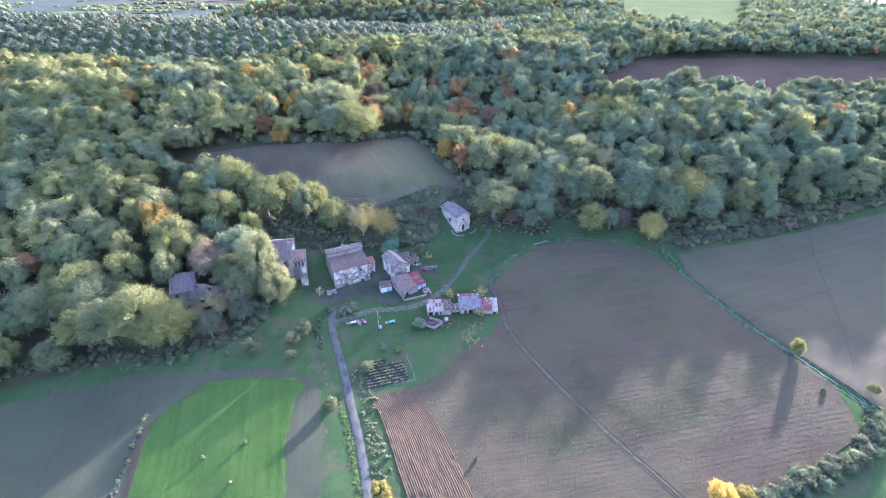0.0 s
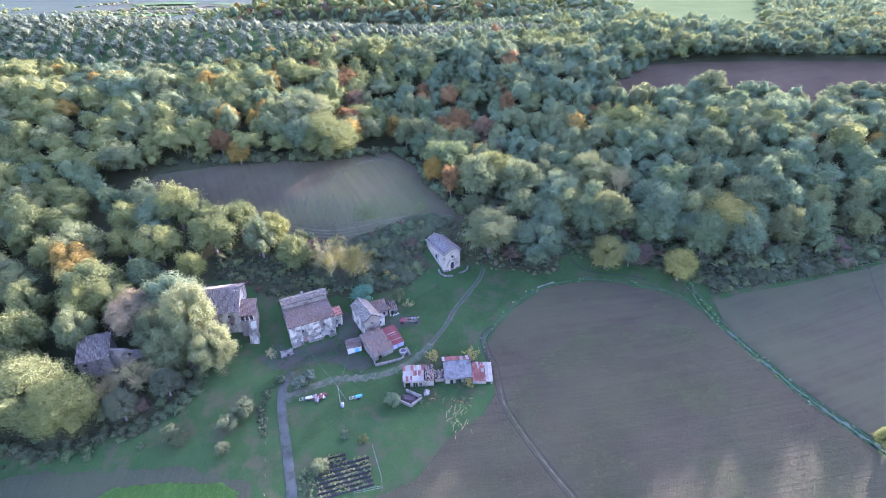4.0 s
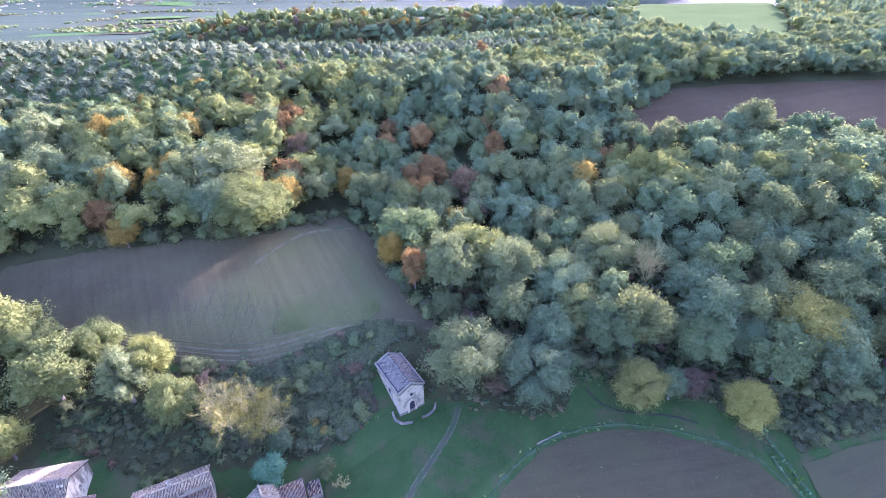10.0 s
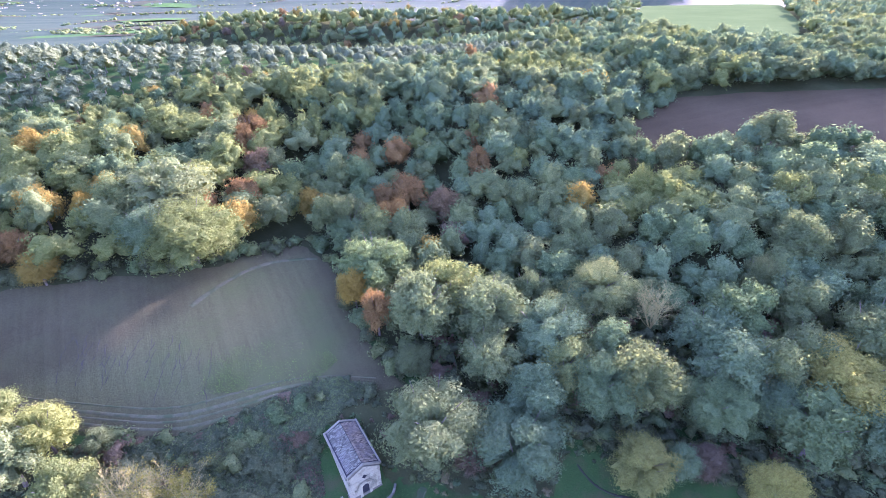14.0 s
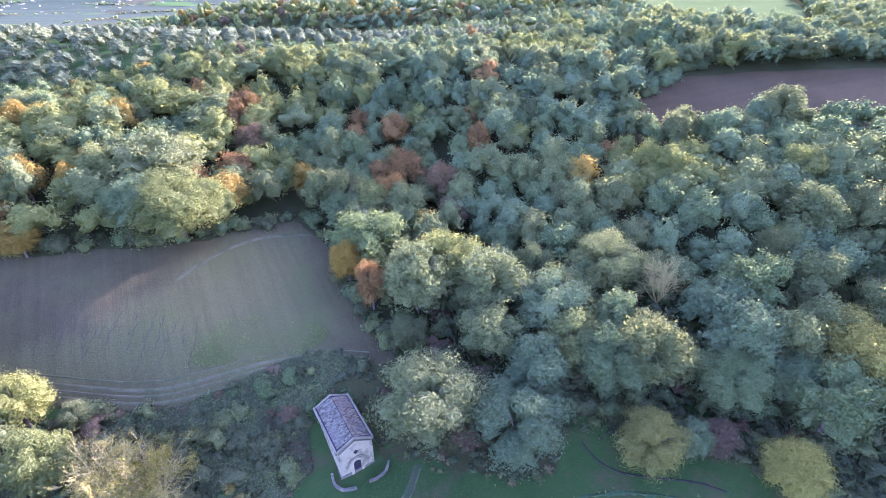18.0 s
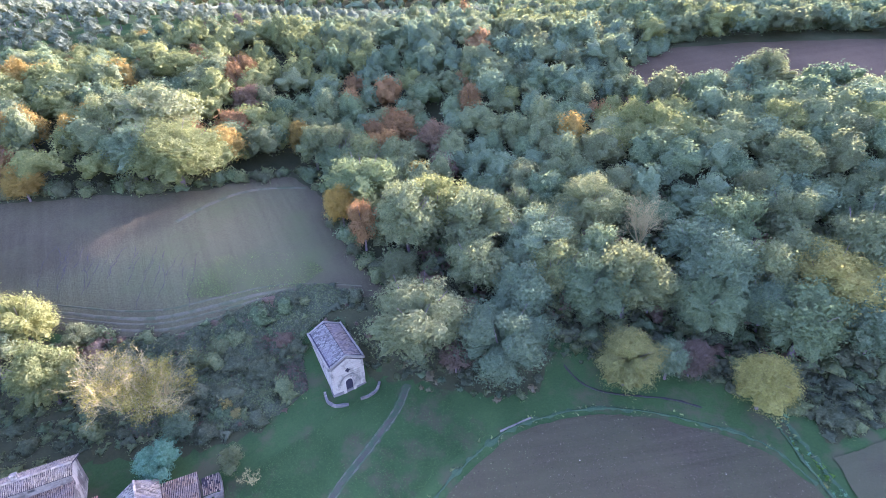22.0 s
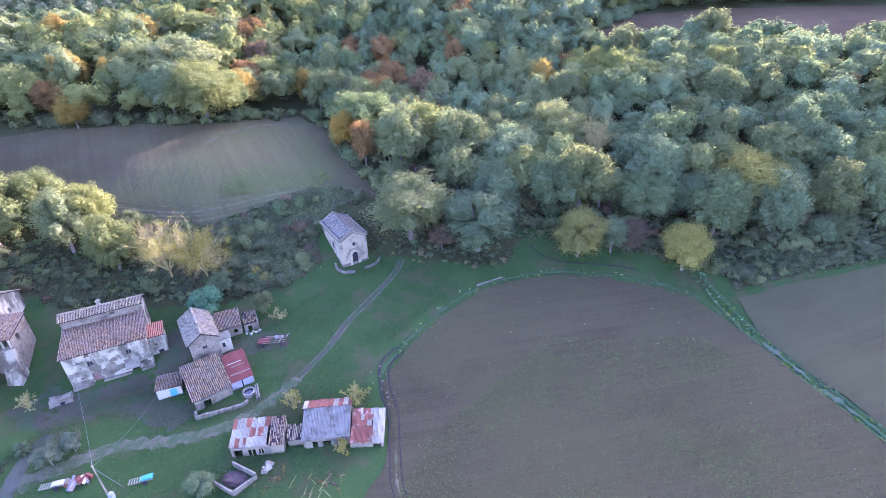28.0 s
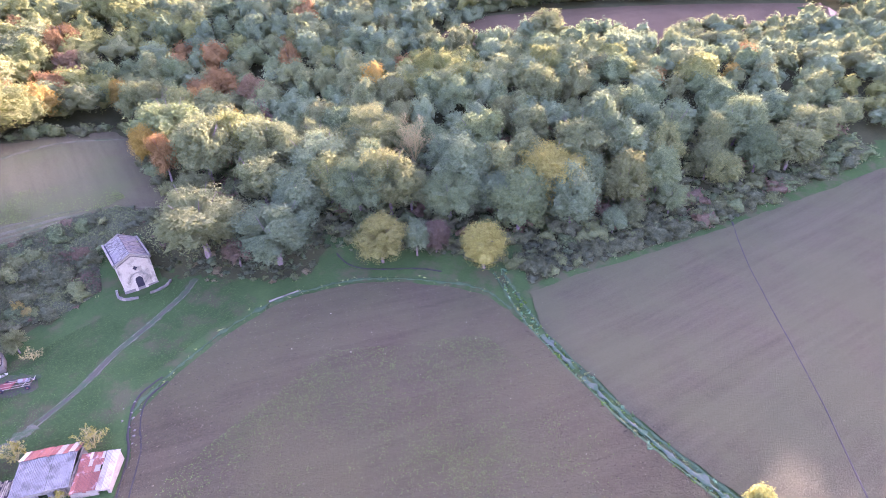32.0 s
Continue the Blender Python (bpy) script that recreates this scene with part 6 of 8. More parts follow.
        # near-black strip along the rim's inner edge
        bm = bmesh.new()
        g0 = a[0] + 0.103 if a[0] < 0 else a[0] - 0.443
        box(bm, g0, g0 + 0.34, a[1] + 0.3, b[1] - 0.3, h + 0.02, h + 0.12)
        part("eave_line", bm, DARK_HOLE, ob, "dark line behind the eave")
    for y in (-0.25, D + 0.4):
        for x0, x1, z0, z1 in ((-0.02, W / 2, h - 0.1, R + 0.4), (W / 2, W + 0.02, R + 0.4, h - 0.1)):
            bm = bmesh.new()
            hexa(bm, [(x0, y, z0 - 0.1), (x1, y, z1 - 0.1), (x1, y + 0.35, z1 - 0.1), (x0, y + 0.35, z0 - 0.1)], [(x0, y, z0 + 0.22), (x1, y, z1 + 0.22), (x1, y + 0.35, z1 + 0.22), (x0, y + 0.35, z0 + 0.22)])
            # near-black strip along the coping's inner edge
            bm2 = bmesh.new()
            y2 = y + 0.353 if y < 0 else y - 0.22
            hexa(bm2, [(x0, y2, z0 - 0.15), (x1, y2, z1 - 0.15), (x1, y2 + 0.26, z1 - 0.15), (x0, y2 + 0.26, z0 - 0.15)], [(x0, y2, z0 + 0.02), (x1, y2, z1 + 0.02), (x1, y2 + 0.26, z1 + 0.02), (x0, y2 + 0.26, z0 + 0.02)])
            part("gable_line", bm2, DARK_HOLE, ob, "dark line behind the coping")
            part("gable_rim", bm, ASHLAR_WORN, ob, "raised stone gable coping")


def curved_wall(pts, label):
    """A low curved wall of single stones."""
    c = curve_pts(pts, 0.55)
    ob = thing("low_wall", float(c[0][0]), float(c[0][1]), 0, label, "wall")
    rng = random.Random(len(c))
    o = ob.matrix_basis.translation
    for k in range(len(c) - 1):
        a, b = c[k], c[k + 1]
        d = (b - a) / np.linalg.norm(b - a)
        n = np.array([-d[1], d[0]]) * 0.19
        za, zb = hz(*a) - o.z, hz(*b) - o.z
        top = 0.42 + rng.uniform(-0.06, 0.06)
        q = [a + n, a - n, b - n, b + n]
        bm = bmesh.new()
        zs = (za, za, zb, zb)
        hexa(bm, [(p[0] - o.x, p[1] - o.y, z - 0.5) for p, z in zip(q, zs)], [(p[0] - o.x, p[1] - o.y, z + top) for p, z in zip(q, zs)])
        rough_up(bm, 0.02, k)
        part("stone", bm, ASHLAR_DARK if k % 4 else STONE, ob)


chapel()
curved_wall([(-22.6, 146.6), (-21.8, 145.2), (-20.2, 144.6), (-18.3, 145.2)], "low curved stone wall in front of the chapel")
curved_wall([(-16.6, 146.3), (-15.2, 147.0), (-14.3, 148.2), (-14.2, 149.8)], "low curved stone wall beside the chapel door")

# ---- barns and sheds ----
def stone_cottage():
    W, D, E, R = 4.2, 7.9, 4.35, 5.7
    ob = thing("stone_cottage", -38.4, 119.7, 39, "small grey stone cottage with lichened tile roof", "house", z=0.6)
    gable = lambda v: E + (R - E) * (1 - abs(v - W / 2) / (W / 2))  # noqa: E731
    for y in (0.0, D - 0.4):
        bm = bmesh.new()
        panel(bm, W / 2, -1.5, E - 0.1, y, y + 0.4, [(1.7, W / 2, 2.6, 3.3)] if y == 0 else [], top=gable)
        panel(bm, W / 2, -1.5, E - 0.1, y, y + 0.4, [(W / 2, 2.5, 2.6, 3.3)] if y == 0 else [], at=W / 2, top=gable)
        part("gable_wall", bm, STONE, ob, "grey rubble gable")
    window(ob, 2.1, 2.6, 0.8, 0.7, 0.0)
    for x in (0.0, W - 0.4):
        bm = bmesh.new()
        panel(bm, D - 0.8, -1.5, E - 0.1, x, x + 0.4, [(4.0, 4.7, 1.8, 2.7)] if x == 0 else [(2.6, 3.3, 1.8, 2.6)], at=0.4, axis="y")
        part("side_wall", bm, STONE if x else PLASTER, ob)
    window(ob, 4.35, 1.8, 0.7, 0.9, 0.0, axis="y")
    tiled(ob, "west_roof", (-0.3, D + 0.25, E - 0.1), (-0.3, -0.25, E - 0.1), (W / 2, -0.25, R + 0.1), (W / 2, D + 0.25, R + 0.1), TILE_GREY, "grey tiles", seed=41)
    tiled(ob, "east_roof", (W + 0.3, -0.25, E - 0.1), (W + 0.3, D + 0.25, E - 0.1), (W / 2, D + 0.25, R + 0.1), (W / 2, -0.25, R + 0.1), TILE_PALE, "pale pinkish tiles", seed=42)
    ridge_caps(ob, (W / 2, -0.25, R + 0.12), (W / 2, D + 0.25, R + 0.12), TILE_PALE)
    bm = bmesh.new()
    box(bm, 0.2, 0.6, D - 0.9, D - 0.5, E - 0.3, E + 0.75)
    part("chimney", bm, PLASTER, ob)
    # white box room at the side
    bm = bmesh.new()
    box(bm, W + 0.003, W + 1.9, 1.2, 3.0, -1.2, 2.4)
    room = part("side_room", bm, WHITE_PAINT, ob, "small white flat-roofed side room")
    bm = bmesh.new()
    box(bm, W + 0.0, W + 2.05, 1.05, 3.15, 2.403, 2.52)
    part("flat_roof", bm, CONCRETE, room)
    bm = bmesh.new()
    box(bm, W + 0.5, W + 0.9, 1.13, 1.197, 0.9, 1.7)
    part("window", bm, DARK_HOLE, room)


def long_shed():
    ob = thing("stone_outhouse", -38.0, 125.9, 30, "low stone outhouse with brown tile roof", "shed", z=1.0)
    bm = bmesh.new()
    panel(bm, 4.3, -1.2, 1.9, 0, 0.35, [(1.2, 2.1, -0.8, 1.3), (3.0, 3.6, 0.3, 1.1)])
    part("front_wall", bm, STONE, ob)
    for x in (0.0, 3.95):
        bm = bmesh.new()
        panel(bm, 2.4, -1.2, 1.9, x, x + 0.35, at=0.35, axis="y", top=lambda v: 1.9 + 0.42 * v)
        part("side_wall", bm, STONE, ob)
    bm = bmesh.new()
    panel(bm, 4.3, -1.2, 3.0, 2.75, 3.1)
    part("back_wall", bm, STONE, ob)
    tiled(ob, "roof", (-0.2, -0.3, 1.85), (4.4, -0.3, 1.85), (4.4, 3.2, 3.2), (-0.2, 3.2, 3.2), TILE_RED, "brown tiles", seed=51)
    ob2 = thing("ruined_outhouse", -34.0, 128.3, 30, "collapsing lean-to with patchy tiles and rubble", "shed", z=1.0)
    bm = bmesh.new()
    panel(bm, 2.4, -1.2, 1.2, 0, 0.35, [(0.6, 1.3, -0.6, 0.9)], top=lambda v: 1.1 + 0.15 * math.sin(v * 5))
    rough_up(bm, 0.05, 2)
    part("front_wall", bm, STONE, ob2)
    bm = bmesh.new()
    panel(bm, 2.2, -1.2, 1.4, 2.1, 2.4, at=0.35, axis="y", top=lambda v: 1.2 + 0.35 * v)
    rough_up(bm, 0.05, 2)
    part("side_wall", bm, STONE, ob2)
    tiled(ob2, "roof", (0.02, 0.3, 1.4), (2.3, 0.3, 1.4), (2.3, 2.6, 2.2), (0.02, 2.6, 2.2), TILE_RED, seed=52, gone=0.22)
    for k in range(7):
        bm = bmesh.new()
        bmesh.ops.create_icosphere(bm, subdivisions=1, radius=0.28, matrix=Matrix.Translation((0.2 + 0.36 * k, -0.5 - 0.2 * (k % 3), -0.15 + 0.1 * (k % 2))))
        rough_up(bm, 0.07, k)
        part("fallen_stone", bm, STONE if k % 2 else WHITE_PAINT, ob2)


def barn():
    ob = thing("tiled_barn", -34.5, 112.1, 41, "low barn with mottled barrel-tile roof", "barn", z=-0.6)
    W, D = 5.3, 7.0
    bm = bmesh.new()
    panel(bm, W, -1.0, 1.7, 0.25, 0.65, [(1.2, 2.2, -0.6, 1.1)])
    part("front_wall", bm, STONE, ob)
    for x in (0.0, W - 0.4):
        bm = bmesh.new()
        panel(bm, D - 1.05, -1.0, 1.7, x, x + 0.4, at=0.65, axis="y", top=lambda v: 1.7 + 0.19 * v)
        part("side_wall", bm, STONE, ob)
    bm = bmesh.new()
    panel(bm, W, -1.0, 3.0, D - 0.4, D)
    part("back_wall", bm, STONE, ob)
    tiled(ob, "roof", (-0.25, 0.0, 1.75), (W + 0.15, 0.0, 1.75), (W + 0.15, D + 0.1, 3.15), (-0.25, D + 0.1, 3.15), TILE_RED, "buff and brown barrel tiles", 0.27, 0.46, seed=61)
    bm = bmesh.new()
    box(bm, 0.0, W, -0.2, 0.24, 1.2, 1.5)
    part("eave_plate", bm, CONCRETE, ob)
    # the red iron roof beside it
    ob2 = thing("iron_roofed_shed", -31.0, 116.2, 38, "open shed under a red-painted rusty iron roof", "shed", z=-0.4)
    for k in range(4):
        bm = bmesh.new()
        corrugated(bm, 0.05 + 0.85 * k, 0.9 + 0.85 * k, (0.0, 1.15), (5.4, 2.75), 0.16)
        part("roof_sheet", bm, RUST_RED, ob2)
    for k, (v0, v1) in enumerate(((1.2, 2.3), (2.6, 4.0), (3.2, 4.6))):
        bm = bmesh.new()
        z = lambda v: 1.2 + 0.2963 * v + 0.02  # noqa: E731
        x0, x1, w = (0.3, 0.9, 0.4)[k], (3.3, 2.9, 2.6)[k], v0 + (0.12, 0.1, 0.16)[k]
        hexa(bm, [(x0, v0, z(v0)), (x1, v0, z(v0)), (x1, w, z(w)), (x0, w, z(w))], [(x0, v0, z(v0) + 0.03), (x1, v0, z(v0) + 0.03), (x1, w, z(w) + 0.03), (x0, w, z(w) + 0.03)])
        part("patch", bm, ZINC, ob2, "pale metal patch")
    for x0 in (0.1, 1.8):
        bm = bmesh.new()
        box(bm, x0, x0 + 1.5, 0.1, 0.15, -0.6, 1.05)
        part("front_sheet", bm, BLUE_SHEET, ob2, "pale bluish wall sheet")
    for x, y in ((0.1, 5.2), (3.3, 5.2), (3.3, 0.2), (1.65, 5.2)):
        bm = bmesh.new()
        tube(bm, (x, y, -0.8), (x, y, 1.1 + 0.295 * y), 0.08, 0.07)
        part("post", bm, GREY_WOOD, ob2)
    bm = bmesh.new()
    panel(bm, 3.3, -0.8, 2.4, 5.25, 5.38, at=0.05)
    part("back_boards", bm, OLD_WOOD, ob2)


def yard():
    ob = thing("yard_wall", -34.6, 111.9, 0, "low pale stone wall round the barn yard", "wall", z=-1.0)
    segs = [((0.0, 0.0), (0.6, -1.0)), ((0.6, -1.0), (6.2, 1.6)), ((6.2, 1.6), (6.8, 2.6))]
    k = 0
    for a, b in segs:
        a, b = Vector(a), Vector(b)
        n = max(1, round((b - a).length / 0.7))
        d = (b - a).normalized()
        s = Vector((-d.y, d.x)) * 0.13
        for j in range(n):
            p, q = a.lerp(b, j / n), a.lerp(b, (j + 0.97) / n)
            bm = bmesh.new()
            top = 0.55 + 0.05 * math.sin(k * 2.1)
            c = [p - s, q - s, q + s, p + s]
            hexa(bm, [(v.x, v.y, -0.7) for v in c], [(v.x, v.y, top) for v in c])
            rough_up(bm, 0.025, k)
            part("stone_block", bm, CONCRETE if k % 3 else STONE, ob)
            k += 1
    w = thing("stone_well", -28.3, 116.0, 0, "round pale concrete well ring", "well")
    bm = bmesh.new()
    n = 18
    ring = [[bm.verts.new((r * math.cos(6.2832 * j / n), r * math.sin(6.2832 * j / n), z)) for j in range(n)] for r, z in ((0.95, -0.4), (0.92, 0.62), (0.72, 0.62), (0.72, 0.1))]
    for a, b in zip(ring, ring[1:]):
        for j in range(n):
            bm.faces.new((a[j], a[(j + 1) % n], b[(j + 1) % n], b[j]))
    bm.faces.new(ring[3])
    part("ring", bm, CONCRETE, w)
    bm = bmesh.new()
    bmesh.ops.create_cone(bm, cap_ends=True, segments=18, radius1=0.715, radius2=0.715, depth=0.06, matrix=Matrix.Translation((0, 0, 0.3)))
    part("water", bm, WATER, w, "dark still water")
    s = thing("stone_slab", -26.9, 116.4, 118, "leaning pale concrete slabs beside the well", "slab")
    for k in range(2):
        bm = bmesh.new()
        box(bm, -1.5, 1.5, 0.3 * k, 0.3 * k + 0.2, -0.2, 0.5 - 0.1 * k)
        part("slab", bm, CONCRETE, s)


def blue_hut():
    ob = thing("small_hut", -41.55, 114.0, 24, "small white hut with a blue door and brown roof", "hut", z=-1.1)
    bm = bmesh.new()
    panel(bm, 3.4, -0.8, 1.85, 0, 0.15, [(1.75, 2.75, -0.8, 1.65)])
    part("front_wall", bm, WHITE_PAINT, ob)
    for x in (0.0, 3.25):
        bm = bmesh.new()
        panel(bm, 2.6, -0.8, 1.8, x, x + 0.15, at=0.15, axis="y", top=lambda v: 1.78 + 0.1 * v)
        part("side_wall", bm, WHITE_PAINT, ob)
    bm = bmesh.new()
    panel(bm, 3.4, -0.8, 2.05, 2.75, 2.9)
    part("back_wall", bm, WHITE_PAINT, ob)
    bm = bmesh.new()
    box(bm, 1.77, 2.73, 0.03, 0.09, -0.6, 1.63)
    d = part("door", bm, BLUE_PAINT, ob, "bright blue door")
    bm = bmesh.new()
    box(bm, 2.55, 2.62, -0.03, 0.029, 0.35, 0.5)
    part("handle", bm, SCRAP, d)
    tiled(ob, "roof", (-0.2, 0.0, 1.88), (3.6, 0.0, 1.88), (3.6, 3.1, 2.2), (-0.2, 3.1, 2.2), TILE_RED, "brown old tiles", seed=71)


def sheet_roof(ob, x0, x1, n, eave, top, mats, wave=0.15):
    rng = random.Random(n * 7 + int(x1 * 10))
    cut = [0.0] + sorted((k + rng.uniform(-0.35, 0.35)) / n for k in range(1, n)) + [1.0]
    for k in range(n):
        a, b = x0 + (x1 - x0) * cut[k], x0 + (x1 - x0) * cut[k + 1]
        bm = bmesh.new()
        j = rng.uniform(-0.16, 0.12)
        corrugated(bm, a, b + 0.03, (eave[0] - 0.1 + j, eave[1] + 0.01 * (k % 2)), (top[0] + j, top[1] + 0.01 * (k % 2)), wave)
        part("roof_sheet", bm, mats[k % len(mats)], ob)


def patchwork_roof(ob, x0, x1, rows, eave, top, seed, share=0.5, wave=0.15):
    """A roof of odd metal sheets laid in rows: rust and zinc by chance, edges out of line."""
    rng = random.Random(seed)
    for r in range(rows):
        a, b = r / rows, (r + 1.06) / rows
        x = x0 + rng.uniform(-0.1, 0.1)
        while x < x1 - 0.25:
            w = min(rng.uniform(0.3, 0.75), x1 - x)
            j, up = rng.uniform(-0.1, 0.1), 0.02 * r + rng.uniform(0, 0.02)
            lo = (eave[0] + (top[0] - eave[0]) * a + j, eave[1] + (top[1] - eave[1]) * a + up)
            hi = (eave[0] + (top[0] - eave[0]) * b + j, eave[1] + (top[1] - eave[1]) * b + up)
            bm = bmesh.new()
            corrugated(bm, x, x + w + 0.03, lo, hi, wave)
            part("roof_sheet", bm, RUST if rng.random() < share else ZINC, ob)
            x += w


def shed_walls(ob, L, D, lo, hi, mat, open_front=()):
    bm = bmesh.new()
    panel(bm, L, -0.9, lo, 0, 0.15, open_front)
    part("front_wall", bm, mat, ob)
    for x in (0.0, L - 0.15):
        bm = bmesh.new()
        panel(bm, D - 0.3, -0.9, lo, x, x + 0.15, at=0.15, axis="y", top=lambda v: lo + (hi - lo) * v / D)
        part("side_wall", bm, mat, ob)
    bm = bmesh.new()
    panel(bm, L, -0.9, hi, D - 0.15, D)
    part("back_wall", bm, mat, ob)


def sheds():
    a = thing("striped_shed", -26.4, 105.7, 10.5, "low shed roofed with white and rusty iron sheets", "shed", z=-2.1)
    shed_walls(a, 6.9, 3.6, 1.7, 2.9, GREY_WOOD, [(0.4, 1.6, -0.6, 1.3), (2.2, 3.2, -0.6, 1.2), (3.6, 4.2, 0.2, 1.2)])
    z0, z1 = (0.0, 1.8), (3.7, 3.05)
    patchwork_roof(a, -0.2, 4.9, 3, z0, z1, 17, 0.45)
    tiled(a, "tiled_bay", (5.0, -0.1, 1.8), (7.0, -0.1, 1.8), (7.0, 3.7, 3.05), (5.0, 3.7, 3.05), TILE_RED, "broken old tiles on rusty iron", seed=81, gone=0.3)
    for k in range(4):
        bm = bmesh.new()
        box(bm, 0.3 + 1.2 * k, 0.4 + 1.2 * k, -0.12, -0.005, -0.8, 1.6)
        part("post", bm, GREY_WOOD, a)
    bm = bmesh.new()
    box(bm, 4.4, 5.3, -0.06, -0.004, -0.8, 1.45)
    part("front_sheet", bm, ZINC, a)
    li = thing("tiled_link_shed", -19.4, 107.9, 10.5, "low tile-roofed link between two sheds", "shed", z=-2.0)
    shed_walls(li, 2.1, 1.9, 1.3, 1.8, STONE)
    tiled(li, "roof", (-0.1, -0.2, 1.4), (2.2, -0.2, 1.4), (2.2, 2.0, 1.95), (-0.1, 2.0, 1.95), TILE_PALE, seed=82, gone=0.25)
    g = thing("grey_shed", -17.1, 107.7, 10, "shed with grey fibre-cement roof and rusty rear strip", "shed", z=-2.2)
    shed_walls(g, 6.3, 5.6, 1.9, 2.6, CONCRETE, [(0.5, 1.9, -0.8, 1.3), (2.6, 3.8, -0.8, 1.3)])
    sheet_roof(g, -0.2, 6.3, 7, (-0.1, 2.05), (4.15, 3.4), [GREY_SHEET], 0.18)
    sheet_roof(g, -0.4, 6.4, 11, (6.1, 3.0), (4.1, 3.48), [ZINC, RUST, RUST, RUST, RUST, RUST, RUST, ZINC, RUST, ZINC, RUST])
    for x0, w, m in ((0.3, 0.9, GREY_WOOD), (1.9, 0.5, ZINC), (3.7, 0.7, GREY_SHEET), (4.6, 1.1, ZINC)):
        bm = bmesh.new()
        box(bm, x0, x0 + w, -0.07, -0.004, -0.7, 1.5)
        part("front_board", bm, m, g)
    r = thing("rusty_shed", -10.75, 108.1, 6.5, "shed with rusty and pale zinc roof sheets", "shed", z=-2.3)
    shed_walls(r, 4.5, 4.7, 1.3, 2.5, GREY_WOOD, [(3.1, 4.2, -0.7, 1.0)])
    sheet_roof(r, 0.0, 2.95, 4, (0.0, 1.42), (2.3, 2.06), [RUST])
    patchwork_roof(r, 0.0, 2.95, 3, (2.25, 2.1), (4.7, 2.74), 23, 0.68)
    sheet_roof(r, 2.98, 4.6, 2, (-0.1, 1.45), (4.8, 2.72), [ZINC])


def enclosure():
    ob = thing("stone_pen", -25.0, 102.6, 0, "open square pen of pale concrete walls", "pen", z=-2.6)
    pts = [Vector(p) for p in ((-3.3, -0.2), (-0.7, 1.9), (3.1, 0.4), (1.1, -2.0))]
    for k in range(4):
        if k == 0:
            continue
        a, b = pts[k], pts[(k + 1) % 4]
        d = (b - a).normalized()
        s = Vector((-d.y, d.x)) * 0.1
        bm = bmesh.new()
        h = (0.5, 1.4, 1.0, 0.9)[k]
        hexa(bm, [(v.x, v.y, -0.7) for v in (a - s, b - s, b + s, a + s)], [(v.x, v.y, h) for v in (a - s, b - s, b + s, a + s)])
        part("wall_slab", bm, CONCRETE, ob)
    rng = random.Random(4)
    for k in range(14):
        p = pts[0].lerp(pts[1], 0.1 + 0.06 * k)
        bm = bmesh.new()
        bmesh.ops.create_icosphere(bm, subdivisions=1, radius=rng.uniform(0.12, 0.3), matrix=Matrix.Translation((p.x + rng.uniform(-0.2, 0.4), p.y + rng.uniform(-0.5, 0.1), rng.uniform(-0.05, 0.15))))
        rough_up(bm, 0.05, k)
        part("rubble_stone", bm, CONCRETE if k % 3 else WHITE_PAINT, ob)
    h = thing("dung_heap", -24.7, 102.9, 0, "dark brown dung heap in the pen", "heap", z=-2.6)
    bm = bmesh.new()
    bmesh.ops.create_icosphere(bm, subdivisions=4, radius=1.0)
    for v in bm.verts:
        v.co = Vector((v.co.x * 1.9, v.co.y * 1.35, v.co.z * 0.75)) * (1 + 0.16 * noise.noise(v.co * 3.0))
    part("heap", bm, MANURE, h)


stone_cottage()
long_shed()
barn()
yard()
blue_hut()
sheds()
enclosure()

# ---- things about the yard ----
def pole():
    ob = thing("utility_pole", -39.3, 99.1, 0, "pale concrete utility pole with a meter box", "pole")
    bm = bmesh.new()
    tube(bm, (0, 0, -0.5), (-0.1, 0.1, 6.0), 0.11, 0.075, 10)
    part("post", bm, CONCRETE, ob)
    bm = bmesh.new()
    box(bm, 0.2, 0.7, -0.25, 0.25, -0.3, 1.05)
    part("meter_box", bm, BLUE_SHEET, ob, "pale grey meter box")
    bm = bmesh.new()
    tube(bm, (1.0, 1.6, -0.3), (-0.05, 0.1, 5.6), 0.02, 0.02, 5)
    part("stay", bm, CABLE, ob)
    w = tagged(new("overhead_cable"), "thin pale cable from the pole to the farmhouse", "cable")
    a, b = Vector((-39.4, 99.2, hz(-39.3, 99.1) + 5.9)), Vector((-54.6, 115.4, 4.6))
    bm = bmesh.new()
    n = 14
    pts = [a.lerp(b, k / n) - Vector((0, 0, 1.0 * 4 * (k / n) * (1 - k / n))) for k in range(n + 1)]
    for p, q in zip(pts, pts[1:]):
        tube(bm, p, q, 0.011, 0.011, 5)
    part("cable", bm, CABLE, w)
    w2 = tagged(new("yard_cable"), "thin cable from the pole to the small hut", "cable")
    b = Vector((-41.0, 115.4, 0.8))
    bm = bmesh.new()
    pts = [a.lerp(b, k / n) - Vector((0, 0, 0.7 * 4 * (k / n) * (1 - k / n))) for k in range(n + 1)]
    for p, q in zip(pts, pts[1:]):
        tube(bm, p, q, 0.01, 0.01, 4)
    part("cable", bm, SCRAP, w2)


